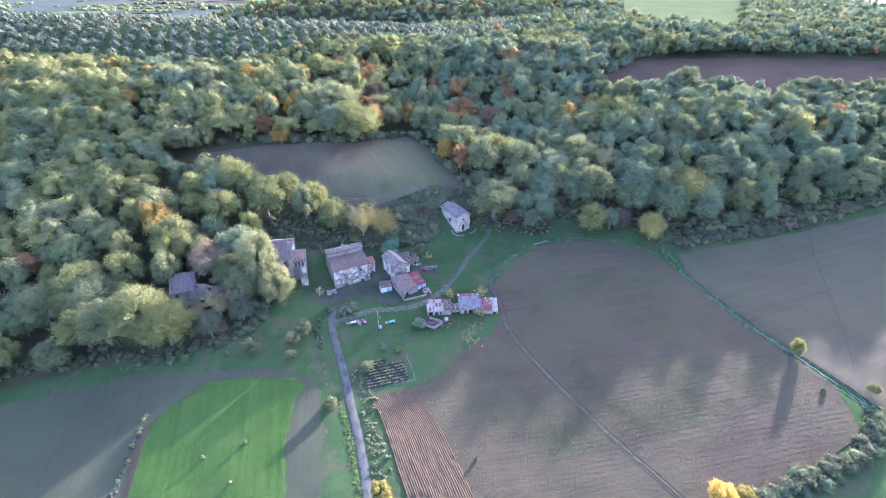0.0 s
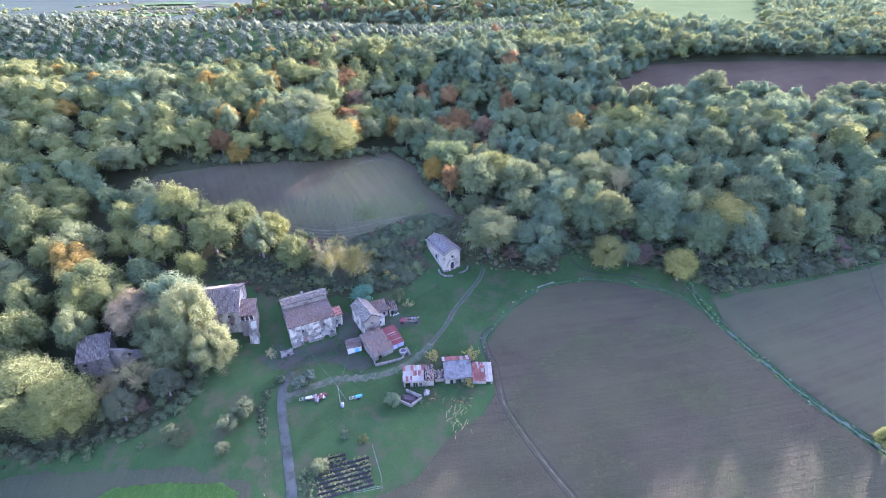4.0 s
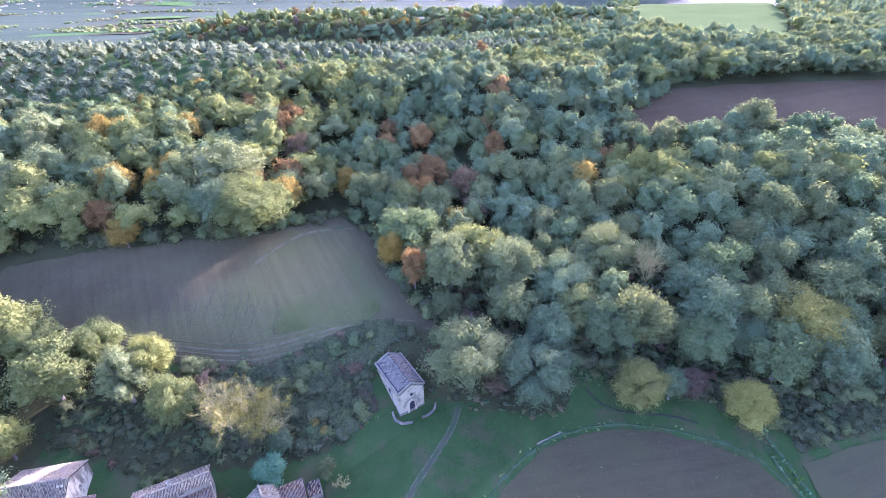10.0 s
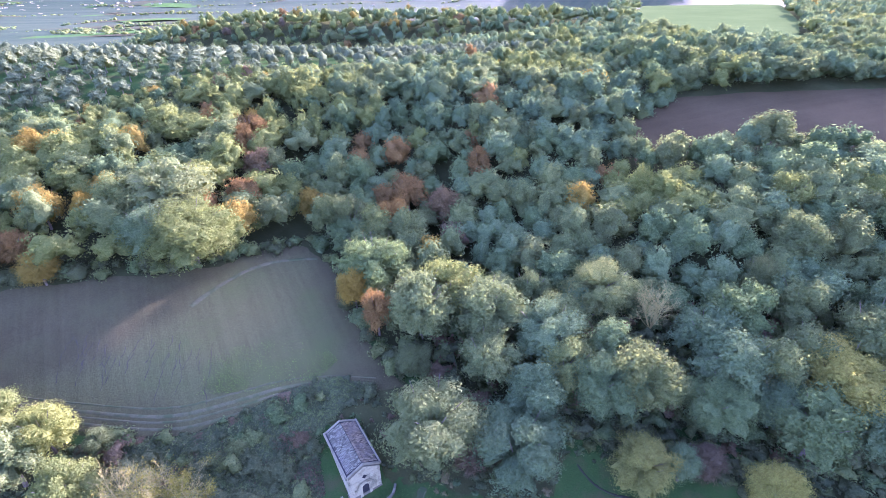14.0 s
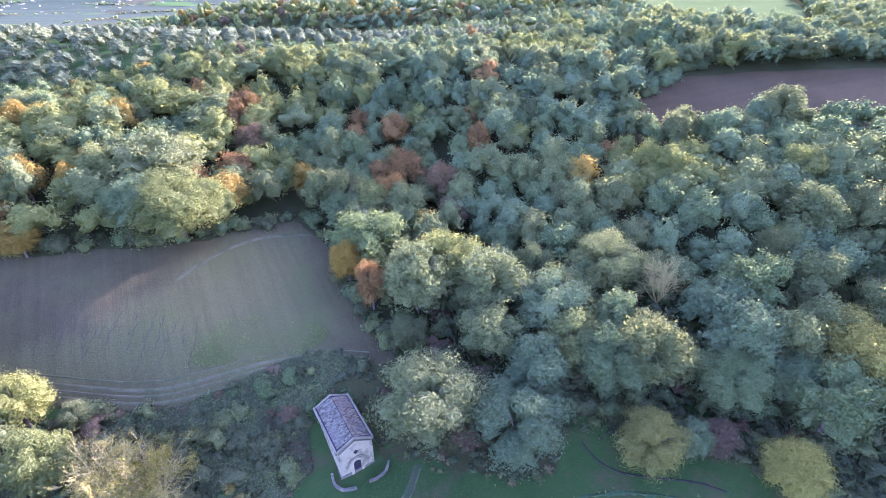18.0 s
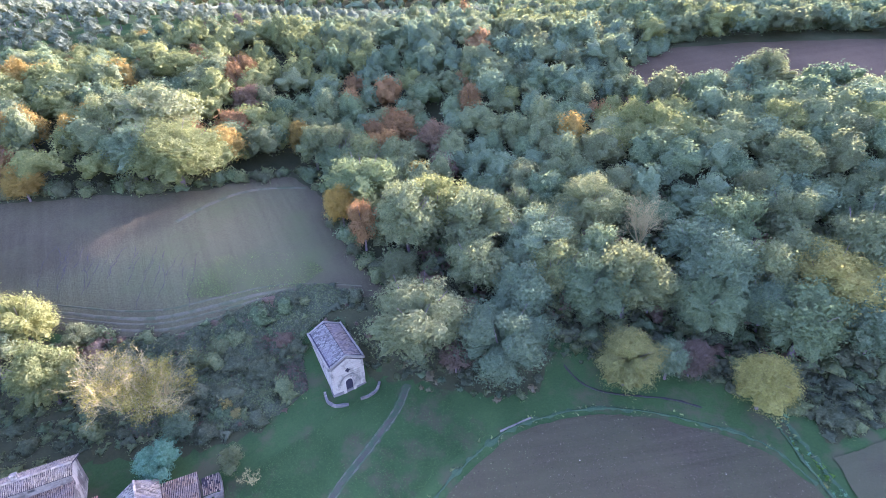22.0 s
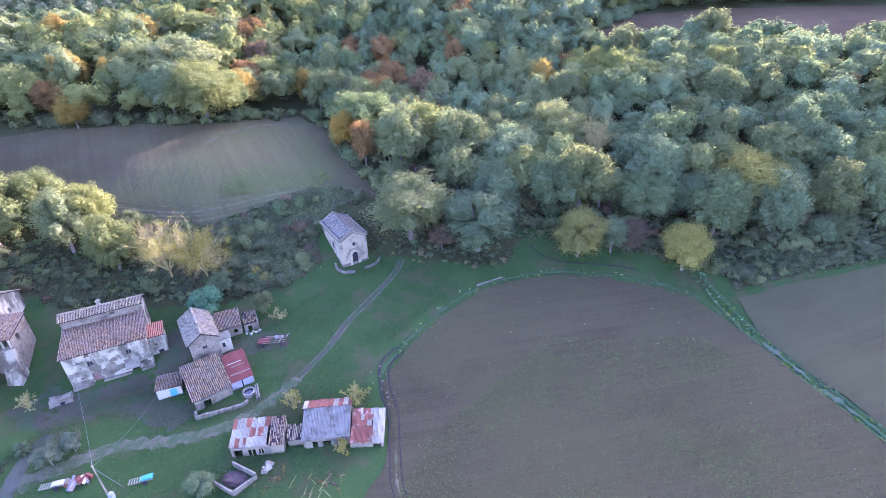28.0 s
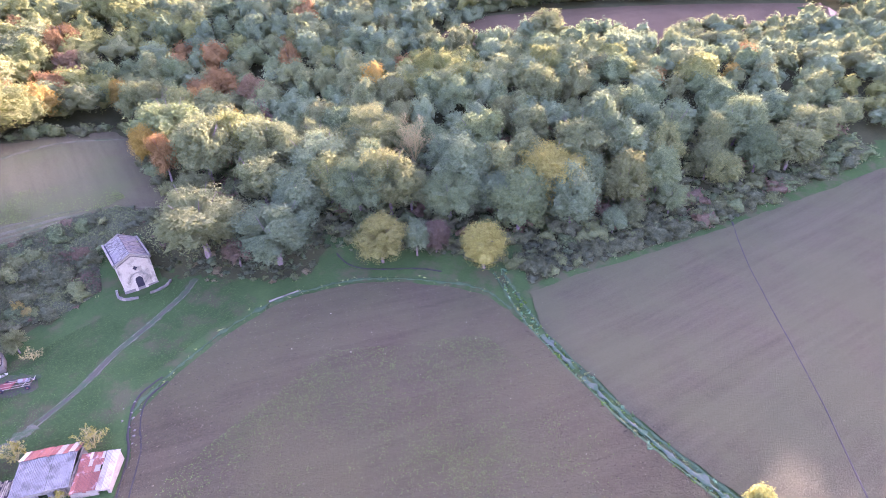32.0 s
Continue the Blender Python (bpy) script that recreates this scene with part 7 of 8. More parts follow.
def farm_wagon():
    ob = thing("old_wagon", -28.4, 126.4, 8, "derelict red and white farm machine rusting on the grass", "farm machine")
    bm = bmesh.new()
    hexa(bm, [(-2.5, -0.7, 0.35), (-0.5, -0.75, 0.4), (-0.4, 0.75, 0.4), (-2.4, 0.7, 0.35)], [(-2.4, -0.65, 0.5), (-0.55, -0.7, 0.62), (-0.5, 0.7, 0.62), (-2.3, 0.65, 0.5)])
    rough_up(bm, 0.03, 2, 1)
    part("bed", bm, RUST_RED, ob, "rusty red sheet-metal bed")
    for y in (-0.95, -0.45, 0.4, 0.9):
        bm = bmesh.new()
        tube(bm, (-2.3 + abs(y), y, 0.55), (2.3, y * 0.8, 0.8 - 0.15 * abs(y)), 0.04, 0.04, 6)
        part("frame_bar", bm, GREY_WOOD, ob, "pale weathered bar")
    for k, x in enumerate((-1.9, -0.4, 0.5, 1.3, 2.0)):
        bm = bmesh.new()
        tube(bm, (x, -0.95, 0.6 + 0.1 * (k % 2)), (x + 0.25, 0.95, 0.72), 0.035, 0.035, 6)
        part("cross_bar", bm, WHITE_PAINT if k == 3 else RUST, ob)
    for x, y in ((-1.7, -0.95), (1.9, -0.9), (-1.7, 0.95), (1.9, 0.9)):
        bm = bmesh.new()
        bmesh.ops.create_cone(bm, cap_ends=True, segments=14, radius1=0.36, radius2=0.36, depth=0.16, matrix=Matrix.Translation((x, y, 0.3)) @ Matrix.Rotation(math.pi / 2, 4, "X"))
        wheel = part("wheel", bm, DARK_HOLE, ob)
        bm = bmesh.new()
        bmesh.ops.create_cone(bm, cap_ends=True, segments=10, radius1=0.16, radius2=0.16, depth=0.19, matrix=Matrix.Translation((x, y, 0.3)) @ Matrix.Rotation(math.pi / 2, 4, "X"))
        part("hub", bm, RUST, wheel)
    bm = bmesh.new()
    bmesh.ops.create_cone(bm, cap_ends=True, segments=12, radius1=0.34, radius2=0.28, depth=1.3, matrix=Matrix.Translation((1.2, 0.1, 0.98)) @ Matrix.Rotation(math.pi / 2, 4, "Y"))
    part("drum", bm, SCRAP, ob, "dark grey metal drum")
    bm = bmesh.new()
    tube(bm, (2.3, 0.3, 0.7), (2.7, 0.5, 1.35), 0.05, 0.04, 6)
    part("lever", bm, WHITE_PAINT, ob)


def junk_heap(x, y, label, seed, mats, n=12, spread=1.6):
    ob = thing("scrap_heap", x, y, 20, label, "scrap heap")
    rng = random.Random(seed)
    for k in range(n):
        bm = bmesh.new()
        s = (rng.uniform(0.15, 0.6), rng.uniform(0.12, 0.4), rng.uniform(0.06, 0.3))
        box(bm, -s[0], s[0], -s[1], s[1], -s[2], s[2], 0.03)
        bm.transform(pose(rng.uniform(-spread, spread), rng.uniform(-0.6, 0.6), 0.15 + rng.uniform(0, 0.4), rng.uniform(-30, 30), rng.uniform(-30, 30), rng.uniform(0, 180)))
        part("scrap_piece", bm, mats[k % len(mats)], ob)


def twig_heap(x, y, label, seed, n, spread):
    """Cut branches thrown flat on the ground."""
    ob = thing("brushwood_heap", x, y, 0, label, "brushwood")
    rng = random.Random(seed)
    z0 = ob.matrix_basis.translation.z
    for k in range(n):
        px, py, a, ln = rng.gauss(0, spread * 0.45), rng.gauss(0, spread * 0.6), rng.gauss(1.2, 0.6), rng.uniform(0.6, 1.8)
        qx, qy = px + ln * math.cos(a), py + ln * math.sin(a)
        bm = bmesh.new()
        tube(bm, (px, py, hz(x + px, y + py) - z0 + 0.12), (qx, qy, hz(x + qx, y + qy) - z0 + rng.uniform(0.1, 0.35)), 0.045, 0.02, 5)
        part("branch", bm, BARE_TWIG, ob)


def cart(x, y, turn, cover, label):
    ob = thing("hand_cart", x, y, turn, label, "cart")
    for s in (-0.42, 0.38):
        bm = bmesh.new()
        box(bm, -1.6, 1.3, s, s + 0.04, 0.45, 0.52)
        part("rail", bm, GREY_WOOD, ob)
    for k in range(5):
        bm = bmesh.new()
        box(bm, -1.5 + 0.3 * k, -1.44 + 0.3 * k, -0.36, 0.37, 0.46, 0.51)
        part("rung", bm, WHITE_PAINT, ob)
    for y0 in (-0.55, 0.5):
        bm = bmesh.new()
        bmesh.ops.create_cone(bm, cap_ends=True, segments=12, radius1=0.32, radius2=0.32, depth=0.1, matrix=Matrix.Translation((0.4, y0, 0.3)) @ Matrix.Rotation(math.pi / 2, 4, "X"))
        part("wheel", bm, DARK_HOLE, ob)
    bm = bmesh.new()
    box(bm, -0.1, 1.25, -0.3, 0.3, 0.525, 0.78, 0.04)
    rough_up(bm, 0.07, 5, 3)
    part("cover", bm, cover, ob, "crumpled sheet cover")


pole()
farm_wagon()
junk_heap(-44.6, 100.7, "heap of red and white scrap on the grass", 3, [WHITE_PAINT, RUST_RED, ZINC, RUST, SCRAP], 16, 1.3)
cart(-47.3, 100.0, 18, WHITE_PAINT, "pale frame cart lying on the grass")
cart(-36.4, 101.5, 22, TEAL_PLASTIC, "small cart under a teal plastic sheet")
twig_heap(-14.6, 100.2, "pale dry branches dumped on the grass", 5, 26, 2.6)
twig_heap(-13.0, 96.4, "pale dry branches lying on bare soil", 8, 16, 2.0)
junk_heap(-21.0, 104.6, "small pale heap of rubble beside the pen", 6, [CONCRETE, ZINC], 7, 0.6)


def lane_box():
    ob = thing("lane_shrine", -45.6, 73.8, 20, "small whitish wayside box beside the lane", "box")
    bm = bmesh.new()
    box(bm, -0.5, 0.5, -0.4, 0.4, -0.3, 1.5)
    part("body", bm, WHITE_PAINT, ob)
    bm = bmesh.new()
    hexa(bm, [(-0.6, -0.5, 1.503), (0.6, -0.5, 1.503), (0.6, 0.5, 1.503), (-0.6, 0.5, 1.503)], [(-0.1, -0.5, 1.85), (0.1, -0.5, 1.85), (0.1, 0.5, 1.85), (-0.1, 0.5, 1.85)])
    part("roof", bm, ZINC, ob)


lane_box()


def pipe_wall():
    ob = thing("drain_kerb", 6.0, 142.4, 32, "pale concrete drain kerb at the field's edge", "kerb")
    for k in range(6):
        bm = bmesh.new()
        box(bm, 0.95 * k, 0.95 * k + 0.9, -0.09, 0.09, -0.3, 0.32 + 0.03 * (k % 2))
        part("kerb_stone", bm, CONCRETE, ob)


pipe_wall()
for k, (x, y) in enumerate(((-10.5, 121.2), (-9.0, 120.5), (-8.4, 119.6), (-8.0, 121.0), (-9.8, 119.2), (-7.3, 117.5), (-7.9, 118.6), (-8.3, 118.1), (-7.0, 116.6), (-7.5, 119.9), (-6.7, 115.4), (-9.3, 122.3), (-6.4, 125.2))):
    ob = thing("field_stone", x, y, 40 * k, "pale stone turned up beside the field track", "stone", group="stones by the track")
    bm = bmesh.new()
    bmesh.ops.create_icosphere(bm, subdivisions=2, radius=0.12 + 0.05 * (k % 3))
    rough_up(bm, 0.04, k)
    part("stone", bm, ASHLAR_DARK, ob)


# ---- kitchen garden ----
def garden():
    a = radians(22)
    ux, uy = Vector((math.cos(a), math.sin(a))), Vector((-math.sin(a), math.cos(a)))
    o = Vector((-38.0, 78.6))
    rng = np.random.default_rng(5)
    for r in range(9):
        ob = tagged(new("vegetable_row"), "ridge of dark soil with green vegetables", "garden bed", group="vegetable rows")
        base = o + uy * (0.4 + 0.95 * r)
        ob.location = (base.x, base.y, hz(base.x, base.y))
        bm = bmesh.new()
        n = 14
        ln = 10.4 if r < 7 else 6.0
        prev = None
        for k in range(n + 1):
            p = base + ux * ln * k / n
            z = hz(p.x, p.y) - ob.location.z
            q = [bm.verts.new((p.x - base.x + uy.x * s, p.y - base.y + uy.y * s, z + h)) for s, h in ((-0.38, 0.02), (-0.15, 0.28), (0.15, 0.28), (0.38, 0.02))]
            if prev:
                for j in range(3):
                    bm.faces.new((prev[j], q[j], q[j + 1], prev[j + 1]))
            prev = q
        part("soil_ridge", bm, RUT, ob)
        m = 170
        t = rng.uniform(0, ln, m)
        keep = np.sin(t * 1.7 + r) > -0.6
        t = t[keep]
        s = rng.normal(0, 0.16, len(t))
        P = np.stack([ux.x * t + uy.x * s, ux.y * t + uy.y * s], 1)
        Z = height(P[:, 0] + base.x, P[:, 1] + base.y) - ob.location.z + rng.uniform(0.25, 0.55, len(t))
        v, f = leaf_quads(np.column_stack([P, Z]), np.tile([0, 0, 1.0], (len(t), 1)), 0.17, rng)
        g = tagged(new("vegetable", mesh_from("vegetable", v.tolist(), f.tolist(), [LEAF["oak" if r % 3 else "moss"]])), kind="stuff")
        g.parent = ob
    fence = tagged(new("garden_fence"), "green-painted posts and wire round the garden", "fence")
    fence.location = (0, 0, 0)
    line = [(-26.6, 82.0), (-27.2, 84.0), (-28.2, 86.0), (-29.2, 88.0), (-30.2, 90.0), (-28.0, 81.6), (-29.8, 81.0), (-31.6, 80.4)]
    for x, y in line:
        bm = bmesh.new()
        tube(bm, (x, y, hz(x, y) - 0.3), (x, y, hz(x, y) + 1.3), 0.045, 0.04, 6)
        part("post", bm, GREEN_PAINT, fence)
    for p, q in list(zip(line[:5], line[1:5])) + [(line[0], line[5]), (line[5], line[6]), (line[6], line[7])]:
        for h in (0.5, 1.1):
            bm = bmesh.new()
            tube(bm, (*p, hz(*p) + h), (*q, hz(*q) + h), 0.015, 0.015, 4)
            part("wire", bm, CABLE, fence)


garden()


def post_row(name, pts, label, mat, h=1.4):
    ob = tagged(new(name), label, "fence")
    for k, (x, y) in enumerate(pts):
        bm = bmesh.new()
        tube(bm, (x, y, hz(x, y) - 0.3), (x + 0.1 * math.sin(k * 3), y, hz(x, y) + h), 0.05, 0.04, 6)
        part("post", bm, mat, ob)


post_row("field_posts", [tuple(p) for p in curve_pts([(-88.6, 66.5), (-87, 60), (-85.5, 52), (-84.5, 44)], 2.4)], "row of pale leaning posts along the field edge", GREY_WOOD)
post_row("lane_posts", [tuple(p) for p in curve_pts([(-53.5, 92), (-49.5, 82), (-47, 75), (-44.5, 66), (-41.5, 56), (-39.5, 46)], 3.2)], "row of thin posts beside the lane", OLD_WOOD, 1.1)


# ---- single shrubs and small trees ----
for x, y, h, w, kind, label in (
    (-59.0, 94.5, 4.4, 1.25, "sage", "silvery young olive tree on the lawn"), (-60.8, 91.0, 4.0, 1.25, "sage", "silvery young olive tree on the lawn"),
    (-59.5, 85.6, 3.4, 1.1, "sage", "small silvery olive tree on the lawn"), (-72.0, 88.0, 3.3, 1.25, "sage", "low silvery olive shrub on the lawn"),
    (-69.5, 87.0, 3.2, 1.25, "sage", "low silvery olive shrub on the lawn"), (-77.0, 85.5, 1.4, 1.2, "grey", "tiny grey-green shrub on the lawn"),
    (-39.2, 84.0, 3.4, 1.3, "sage", "pale silvery shrub beside the garden"), (-45.2, 72.6, 3.2, 1.2, "sage", "pale shrub beside the wayside box"),
    (-41.6, 131.4, 6.2, 1.3, "teal", "dense blue-green evergreen behind the cottage"), (-32.2, 133.4, 4.6, 1.0, "bronze", "small yellow-green sapling behind the sheds"),
    (-28.0, 100.6, 3.4, 1.35, "grey", "grey-green bush beside the pen"),
    (-49.6, 102.8, 3.6, 1.25, "olive", "silvery bush beside the farm track"), (-48.0, 104.9, 3.4, 1.1, "olive", "silvery bush beside the farm track"), (-54.6, 104.0, 2.2, 1.2, "grey", "grey-green bush beside the lane"),
    (70.6, 98.4, 5.8, 0.72, "lime", "lone yellow-green tree beside the ditch"), (71.4, 86.7, 1.6, 1.1, "sage", "small dry bush in the field"),
    (82.5, 87.0, 3.2, 1.1, "lime", "yellow bush at the ditch's end"), (-10.8, 63.2, 1.6, 0.7, "grey", "single small sapling in the field"),
    (36.8, 56.6, 6.6, 1.2, "yellow", "bright yellow tree at the hedge"), (42.2, 58.6, 4.2, 1.1, "tan", "half-bare yellowing tree at the hedge"),
    (-29.5, 52.5, 5.4, 1.1, "tan", "pale half-bare bush beside the lane"), (-36.5, 92.0, 2.0, 1.2, "grey", "bushy shrub in the garden"),
    (-32.5, 91.5, 2.2, 1.1, "lime", "yellow-green shrub in the garden"), (-70.0, 58.5, 1.6, 0.8, "olive", "tiny sapling in the green crop"),
    (-42.3, 137.6, 4.2, 1.3, "grey", "grey-green bush at the foot of the bank"), (-37.4, 142.4, 3.0, 0.9, "dry", "pale bush growing out of the brambles"), (-35.2, 141.2, 2.6, 0.9, "dry", "pale bush growing out of the brambles"),
    (-62.0, 62.5, 1.6, 0.8, "olive", "tiny sapling in the green crop"), (-61.5, 53.5, 1.4, 0.8, "olive", "tiny sapling in the green crop"),
):
    tree(x, y, kind, h, k=3, wide=w, name="shrub" if h < 3.2 else "small_tree", label=label, category="shrub" if h < 3.2 else "tree", sink=0.25 * h if h < 3.2 else 0.1)


def thicket(name, places, label, data=SHRUB):
    return stand(name, places, data, label, "shrubs")


rng_s = np.random.default_rng(31)
BANK = [(-63, 141), (-55, 136), (-44, 137), (-36, 138.5), (-29, 142), (-25.5, 147), (-29, 155), (-24, 160), (-20, 163), (-27, 165), (-36, 161), (-44, 156.5), (-52, 152.5), (-62, 150.5), (-70, 148.5), (-72, 141)]


def canopy_lift(x, y):
    """How high the creepers stand over the bank."""
    a = np.array([noise.noise(Vector((p * 0.28, q * 0.28, 1.0))) + 0.6 * noise.noise(Vector((p * 0.75, q * 0.75, 2.0))) for p, q in zip(x, y)])
    return np.clip(0.7 + 1.2 * a, 0.1, 2.4)


def bramble_bank():
    """A bank under one cover of brambles: an uneven dark body and loose leaves all over it."""
    rng = np.random.default_rng(64)
    n = 60000
    x, y = rng.uniform(-73, -18, n), rng.uniform(134, 166, n)
    c, d = (x + 21) * 0.8 + (y - 146.4) * 0.6, -(x + 21) * 0.6 + (y - 146.4) * 0.8
    keep = inside(x, y, BANK) & ~((c > -0.9) & (d < 10.6) & (d > -2.2))
    x, y = x[keep][:30000], y[keep][:30000]
    edge = np.clip(off_line(x, y, BANK + BANK[:1]) / 1.5, 0.1, 1)
    z = height(x, y) + canopy_lift(x, y) * edge
    tone = np.array([noise.noise(Vector((p * 0.13, q * 0.13, 7.0))) + 0.5 * noise.noise(Vector((p * 0.5, q * 0.5, 3.0))) for p, q in zip(x, y)]) + rng.normal(0, 0.12, len(x))
    nrm = np.stack([rng.normal(0, 0.3, len(x)), -0.4 + rng.normal(0, 0.3, len(x)), np.ones(len(x))], 1)
    V, F = leaf_quads(np.stack([x, y, z + rng.normal(0, 0.09, len(x))], 1), nrm, 0.16, rng)
    idx = np.where(tone > 0.34, 2, np.where(tone > 0.0, 0, 1))
    bx, by = np.meshgrid(np.arange(-73, -18, 0.7), np.arange(134, 166, 0.7))
    sh = bx.shape
    bx, by = bx.ravel(), by.ravel()
    be = np.where(inside(bx, by, BANK), np.clip(off_line(bx, by, BANK + BANK[:1]) / 1.5, 0.0, 1), 0)
    c, d = (bx + 21) * 0.8 + (by - 146.4) * 0.6, -(bx + 21) * 0.6 + (by - 146.4) * 0.8
    be[(c > -1.1) & (d < 10.8) & (d > -2.4)] = 0
    bz = height(bx, by) + np.where(be > 0, (canopy_lift(bx, by) - 0.1) * be, -0.3)
    g = np.arange(bx.size).reshape(sh) + len(V)
    q = np.stack([g[:-1, :-1], g[:-1, 1:], g[1:, 1:], g[1:, :-1]], -1).reshape(-1, 4)
    q = q[(be[q - len(V)] > 0).any(1)]
    me = mesh_from("bramble_bank", np.concatenate([V, np.stack([bx, by, bz], 1)]).tolist(), F.tolist() + q.tolist(), [LEAF["shade"], LEAF["oak"], LEAF["wine"]], np.concatenate([idx, np.zeros(len(q), int)]))
    tagged(new("bramble_bank", me), "dark bramble and ivy covering the bank", "brambles", kind="stuff")


bramble_bank()
# mostly the dark kind: the bank's shade is put into leaf colour
px, py = spots(BANK, 2.5, 43)
thicket("bank_bushes", [(x, y, 0.5 + 1.3 * rng_s.uniform() ** 1.5, rng_s.uniform(1.0, 1.35), str(rng_s.choice(["shade", "oak", "moss", "wine", "bronze"], p=[0.66, 0.14, 0.12, 0.03, 0.05]))) for x, y in zip(px, py) if not (-28.5 < x < -10 and 141 < y < 161)], "bushes and young trees growing out of the brambles")
bowl_edge = []
for x, y in curve_pts([(-122, 172), (-104, 176), (-88, 180.5), (-74, 185.5), (-63, 191.5), (-56, 199), (-47, 205.5), (-38.5, 199), (-31, 188), (-23.5, 175.5), (-18, 169), (-12, 166)], 1.7):
    bowl_edge.append((x + rng_s.normal(0, 0.9), y + rng_s.normal(0.6, 0.8), rng_s.uniform(0.7, 1.9), 1.05, str(rng_s.choice(["shade", "oak", "grey", "moss", "bronze"], p=[0.5, 0.15, 0.15, 0.15, 0.05]))))
thicket("bowl_edge_scrub", bowl_edge, "leafy scrub closing the wood above the sloping field")
px, py = spots([(-84, 132), (-72, 131.5), (-62, 132.5), (-52, 134), (-44, 135.4), (-36, 138), (-29, 142), (-40, 142), (-56, 141), (-66, 142.5), (-84, 142)], 1.35, 42)
thicket("scrub_foot", [(x, y, rng_s.uniform(0.2, 0.75), 1.25, str(rng_s.choice(["shade", "shade", "moss", "oak"]))) for x, y in zip(px, py) if not (-83 < x < -60 and y < 135)], "low dark scrub at the foot of the bank", TUFT)
# low growth weighted to dark leaves, again for the bank's shade
px, py = spots(BANK, 1.5, 48)
thicket("bank_cover", [(x, y, 0.25 + 0.55 * rng_s.uniform() ** 1.6, 1.35, str(rng_s.choice(["shade", "moss", "oak", "bronze", "wine"], p=[0.7, 0.16, 0.08, 0.03, 0.03]))) for x, y in zip(px, py) if not (-27.5 < x < -10 and 142 < y < 160)], "tangled low growth over the bank", TUFT)
px, py = spots([(-29, 165), (-27.6, 156.6), (-23.5, 158.6), (-17.5, 151.5), (-11, 151), (-5, 152), (6, 150.5), (13, 152), (13, 158), (8, 162), (-8, 164), (-16, 163.6)], 1.7, 49)
thicket("oak_floor_scrub", [(x, y, rng_s.uniform(0.2, 0.7), 1.3, str(rng_s.choice(["shade", "wine", "bronze", "moss"], p=[0.66, 0.08, 0.1, 0.16]))) for x, y in zip(px, py)], "dull purple-brown scrub behind the chapel", TUFT)
px, py = spots([(-12, 168), (0, 163), (15, 160.5), (34, 160), (48, 158), (62, 154), (85, 156), (112, 165), (150, 178), (150, 205), (110, 196), (60, 196), (10, 200), (-26, 205), (-34, 201), (-20, 178)], 3.1, 50)
thicket("understorey", [(x, y, rng_s.uniform(0.9, 2.1), 1.15, str(rng_s.choice(["shade", "bronze", "wine", "moss", "oak"], p=[0.4, 0.16, 0.1, 0.18, 0.16]))) for x, y in zip(px, py)], "brown-green understorey between the woodland trees", TUFT)
wood_edge = []
for x, y in curve_pts([(10, 158), (30, 158), (42, 155), (50, 151), (58, 147.5), (70, 151.5), (86, 155), (100, 160), (114, 165), (140, 175)], 1.3):
    for _ in range(2):
        wood_edge.append((x + rng_s.normal(0, 1.0), y + rng_s.uniform(0, 4.5), rng_s.uniform(0.6, 1.3), 1.1, str(rng_s.choice(["shade", "shade", "oak", "shade"]))))
thicket("wood_edge_scrub", wood_edge, "dark scrub along the edge of the wood")
back_scrub = [(x, y, rng_s.uniform(0.4, 1.1), 1.2, str(rng_s.choice(["shade", "oak", "shade", "wine"], p=[0.45, 0.3, 0.2, 0.05]))) for x, y in zip(*spots([(-67, 129), (-61, 127.5), (-57, 133), (-60, 136), (-70, 138.5), (-84, 138.5), (-83, 132), (-76, 131)], 2.0, 92))]
thicket("back_scrub", back_scrub, "dark tangled scrub behind the ruined house")
dark_edge = [(x + rng_s.normal(0, 1.2), y + rng_s.uniform(0, 5), rng_s.uniform(2.0, 3.4), 1.0, str(rng_s.choice(["oak", "moss", "grey"]))) for x, y in curve_pts([(50, 268), (70, 289), (95, 297), (130, 298.5), (170, 301), (215, 301)], 2.2)]
thicket("dark_field_edge", dark_edge, "scrubby edge of the wood above the dark field")
low_scrub = [(x, y, rng_s.uniform(0.25, 0.65), 1.4, str(rng_s.choice(["shade", "shade", "oak", "moss", "wine"], p=[0.35, 0.25, 0.2, 0.15, 0.05]))) for x, y in zip(*spots([(9, 156), (20, 156.5), (30, 156), (40, 155), (46, 153), (49, 152), (52, 158), (40, 162), (10, 161)], 1.7, 93))]
low_scrub += [(x, y, rng_s.uniform(0.25, 0.7), 1.4, str(rng_s.choice(["shade", "shade", "oak", "moss", "wine"], p=[0.45, 0.35, 0.1, 0.06, 0.04]))) for x, y in zip(*spots([(55, 145.5), (66, 149), (82, 153), (97, 158), (112, 163.5), (112, 173), (85, 165), (56, 158)], 1.6, 94))]
thicket("low_scrub", low_scrub, "low dull scrub between the wood and the fields", TUFT)
lane_hedge = []
for x, y in curve_pts([(-42.5, 84), (-37.8, 75), (-33.8, 65), (-30.2, 55), (-27.8, 46), (-25, 34)], 0.5):
    for _ in range(5):
        lane_hedge.append((x + rng_s.normal(0.2, 0.8), y + rng_s.normal(0, 0.4), 0.12 + 0.3 * rng_s.uniform() ** 2, 1.3, str(rng_s.choice(["shade", "moss", "oak"]))))
for x, y in curve_pts([(-36.2, 76), (-32, 66), (-28.4, 56), (-26, 46), (-23.5, 36)], 2.6):
    lane_hedge.append((x + rng_s.normal(0, 0.35), y + rng_s.normal(0, 0.8), rng_s.uniform(0.35, 0.7), 1.0, str(rng_s.choice(["grey", "bronze", "shade"]))))
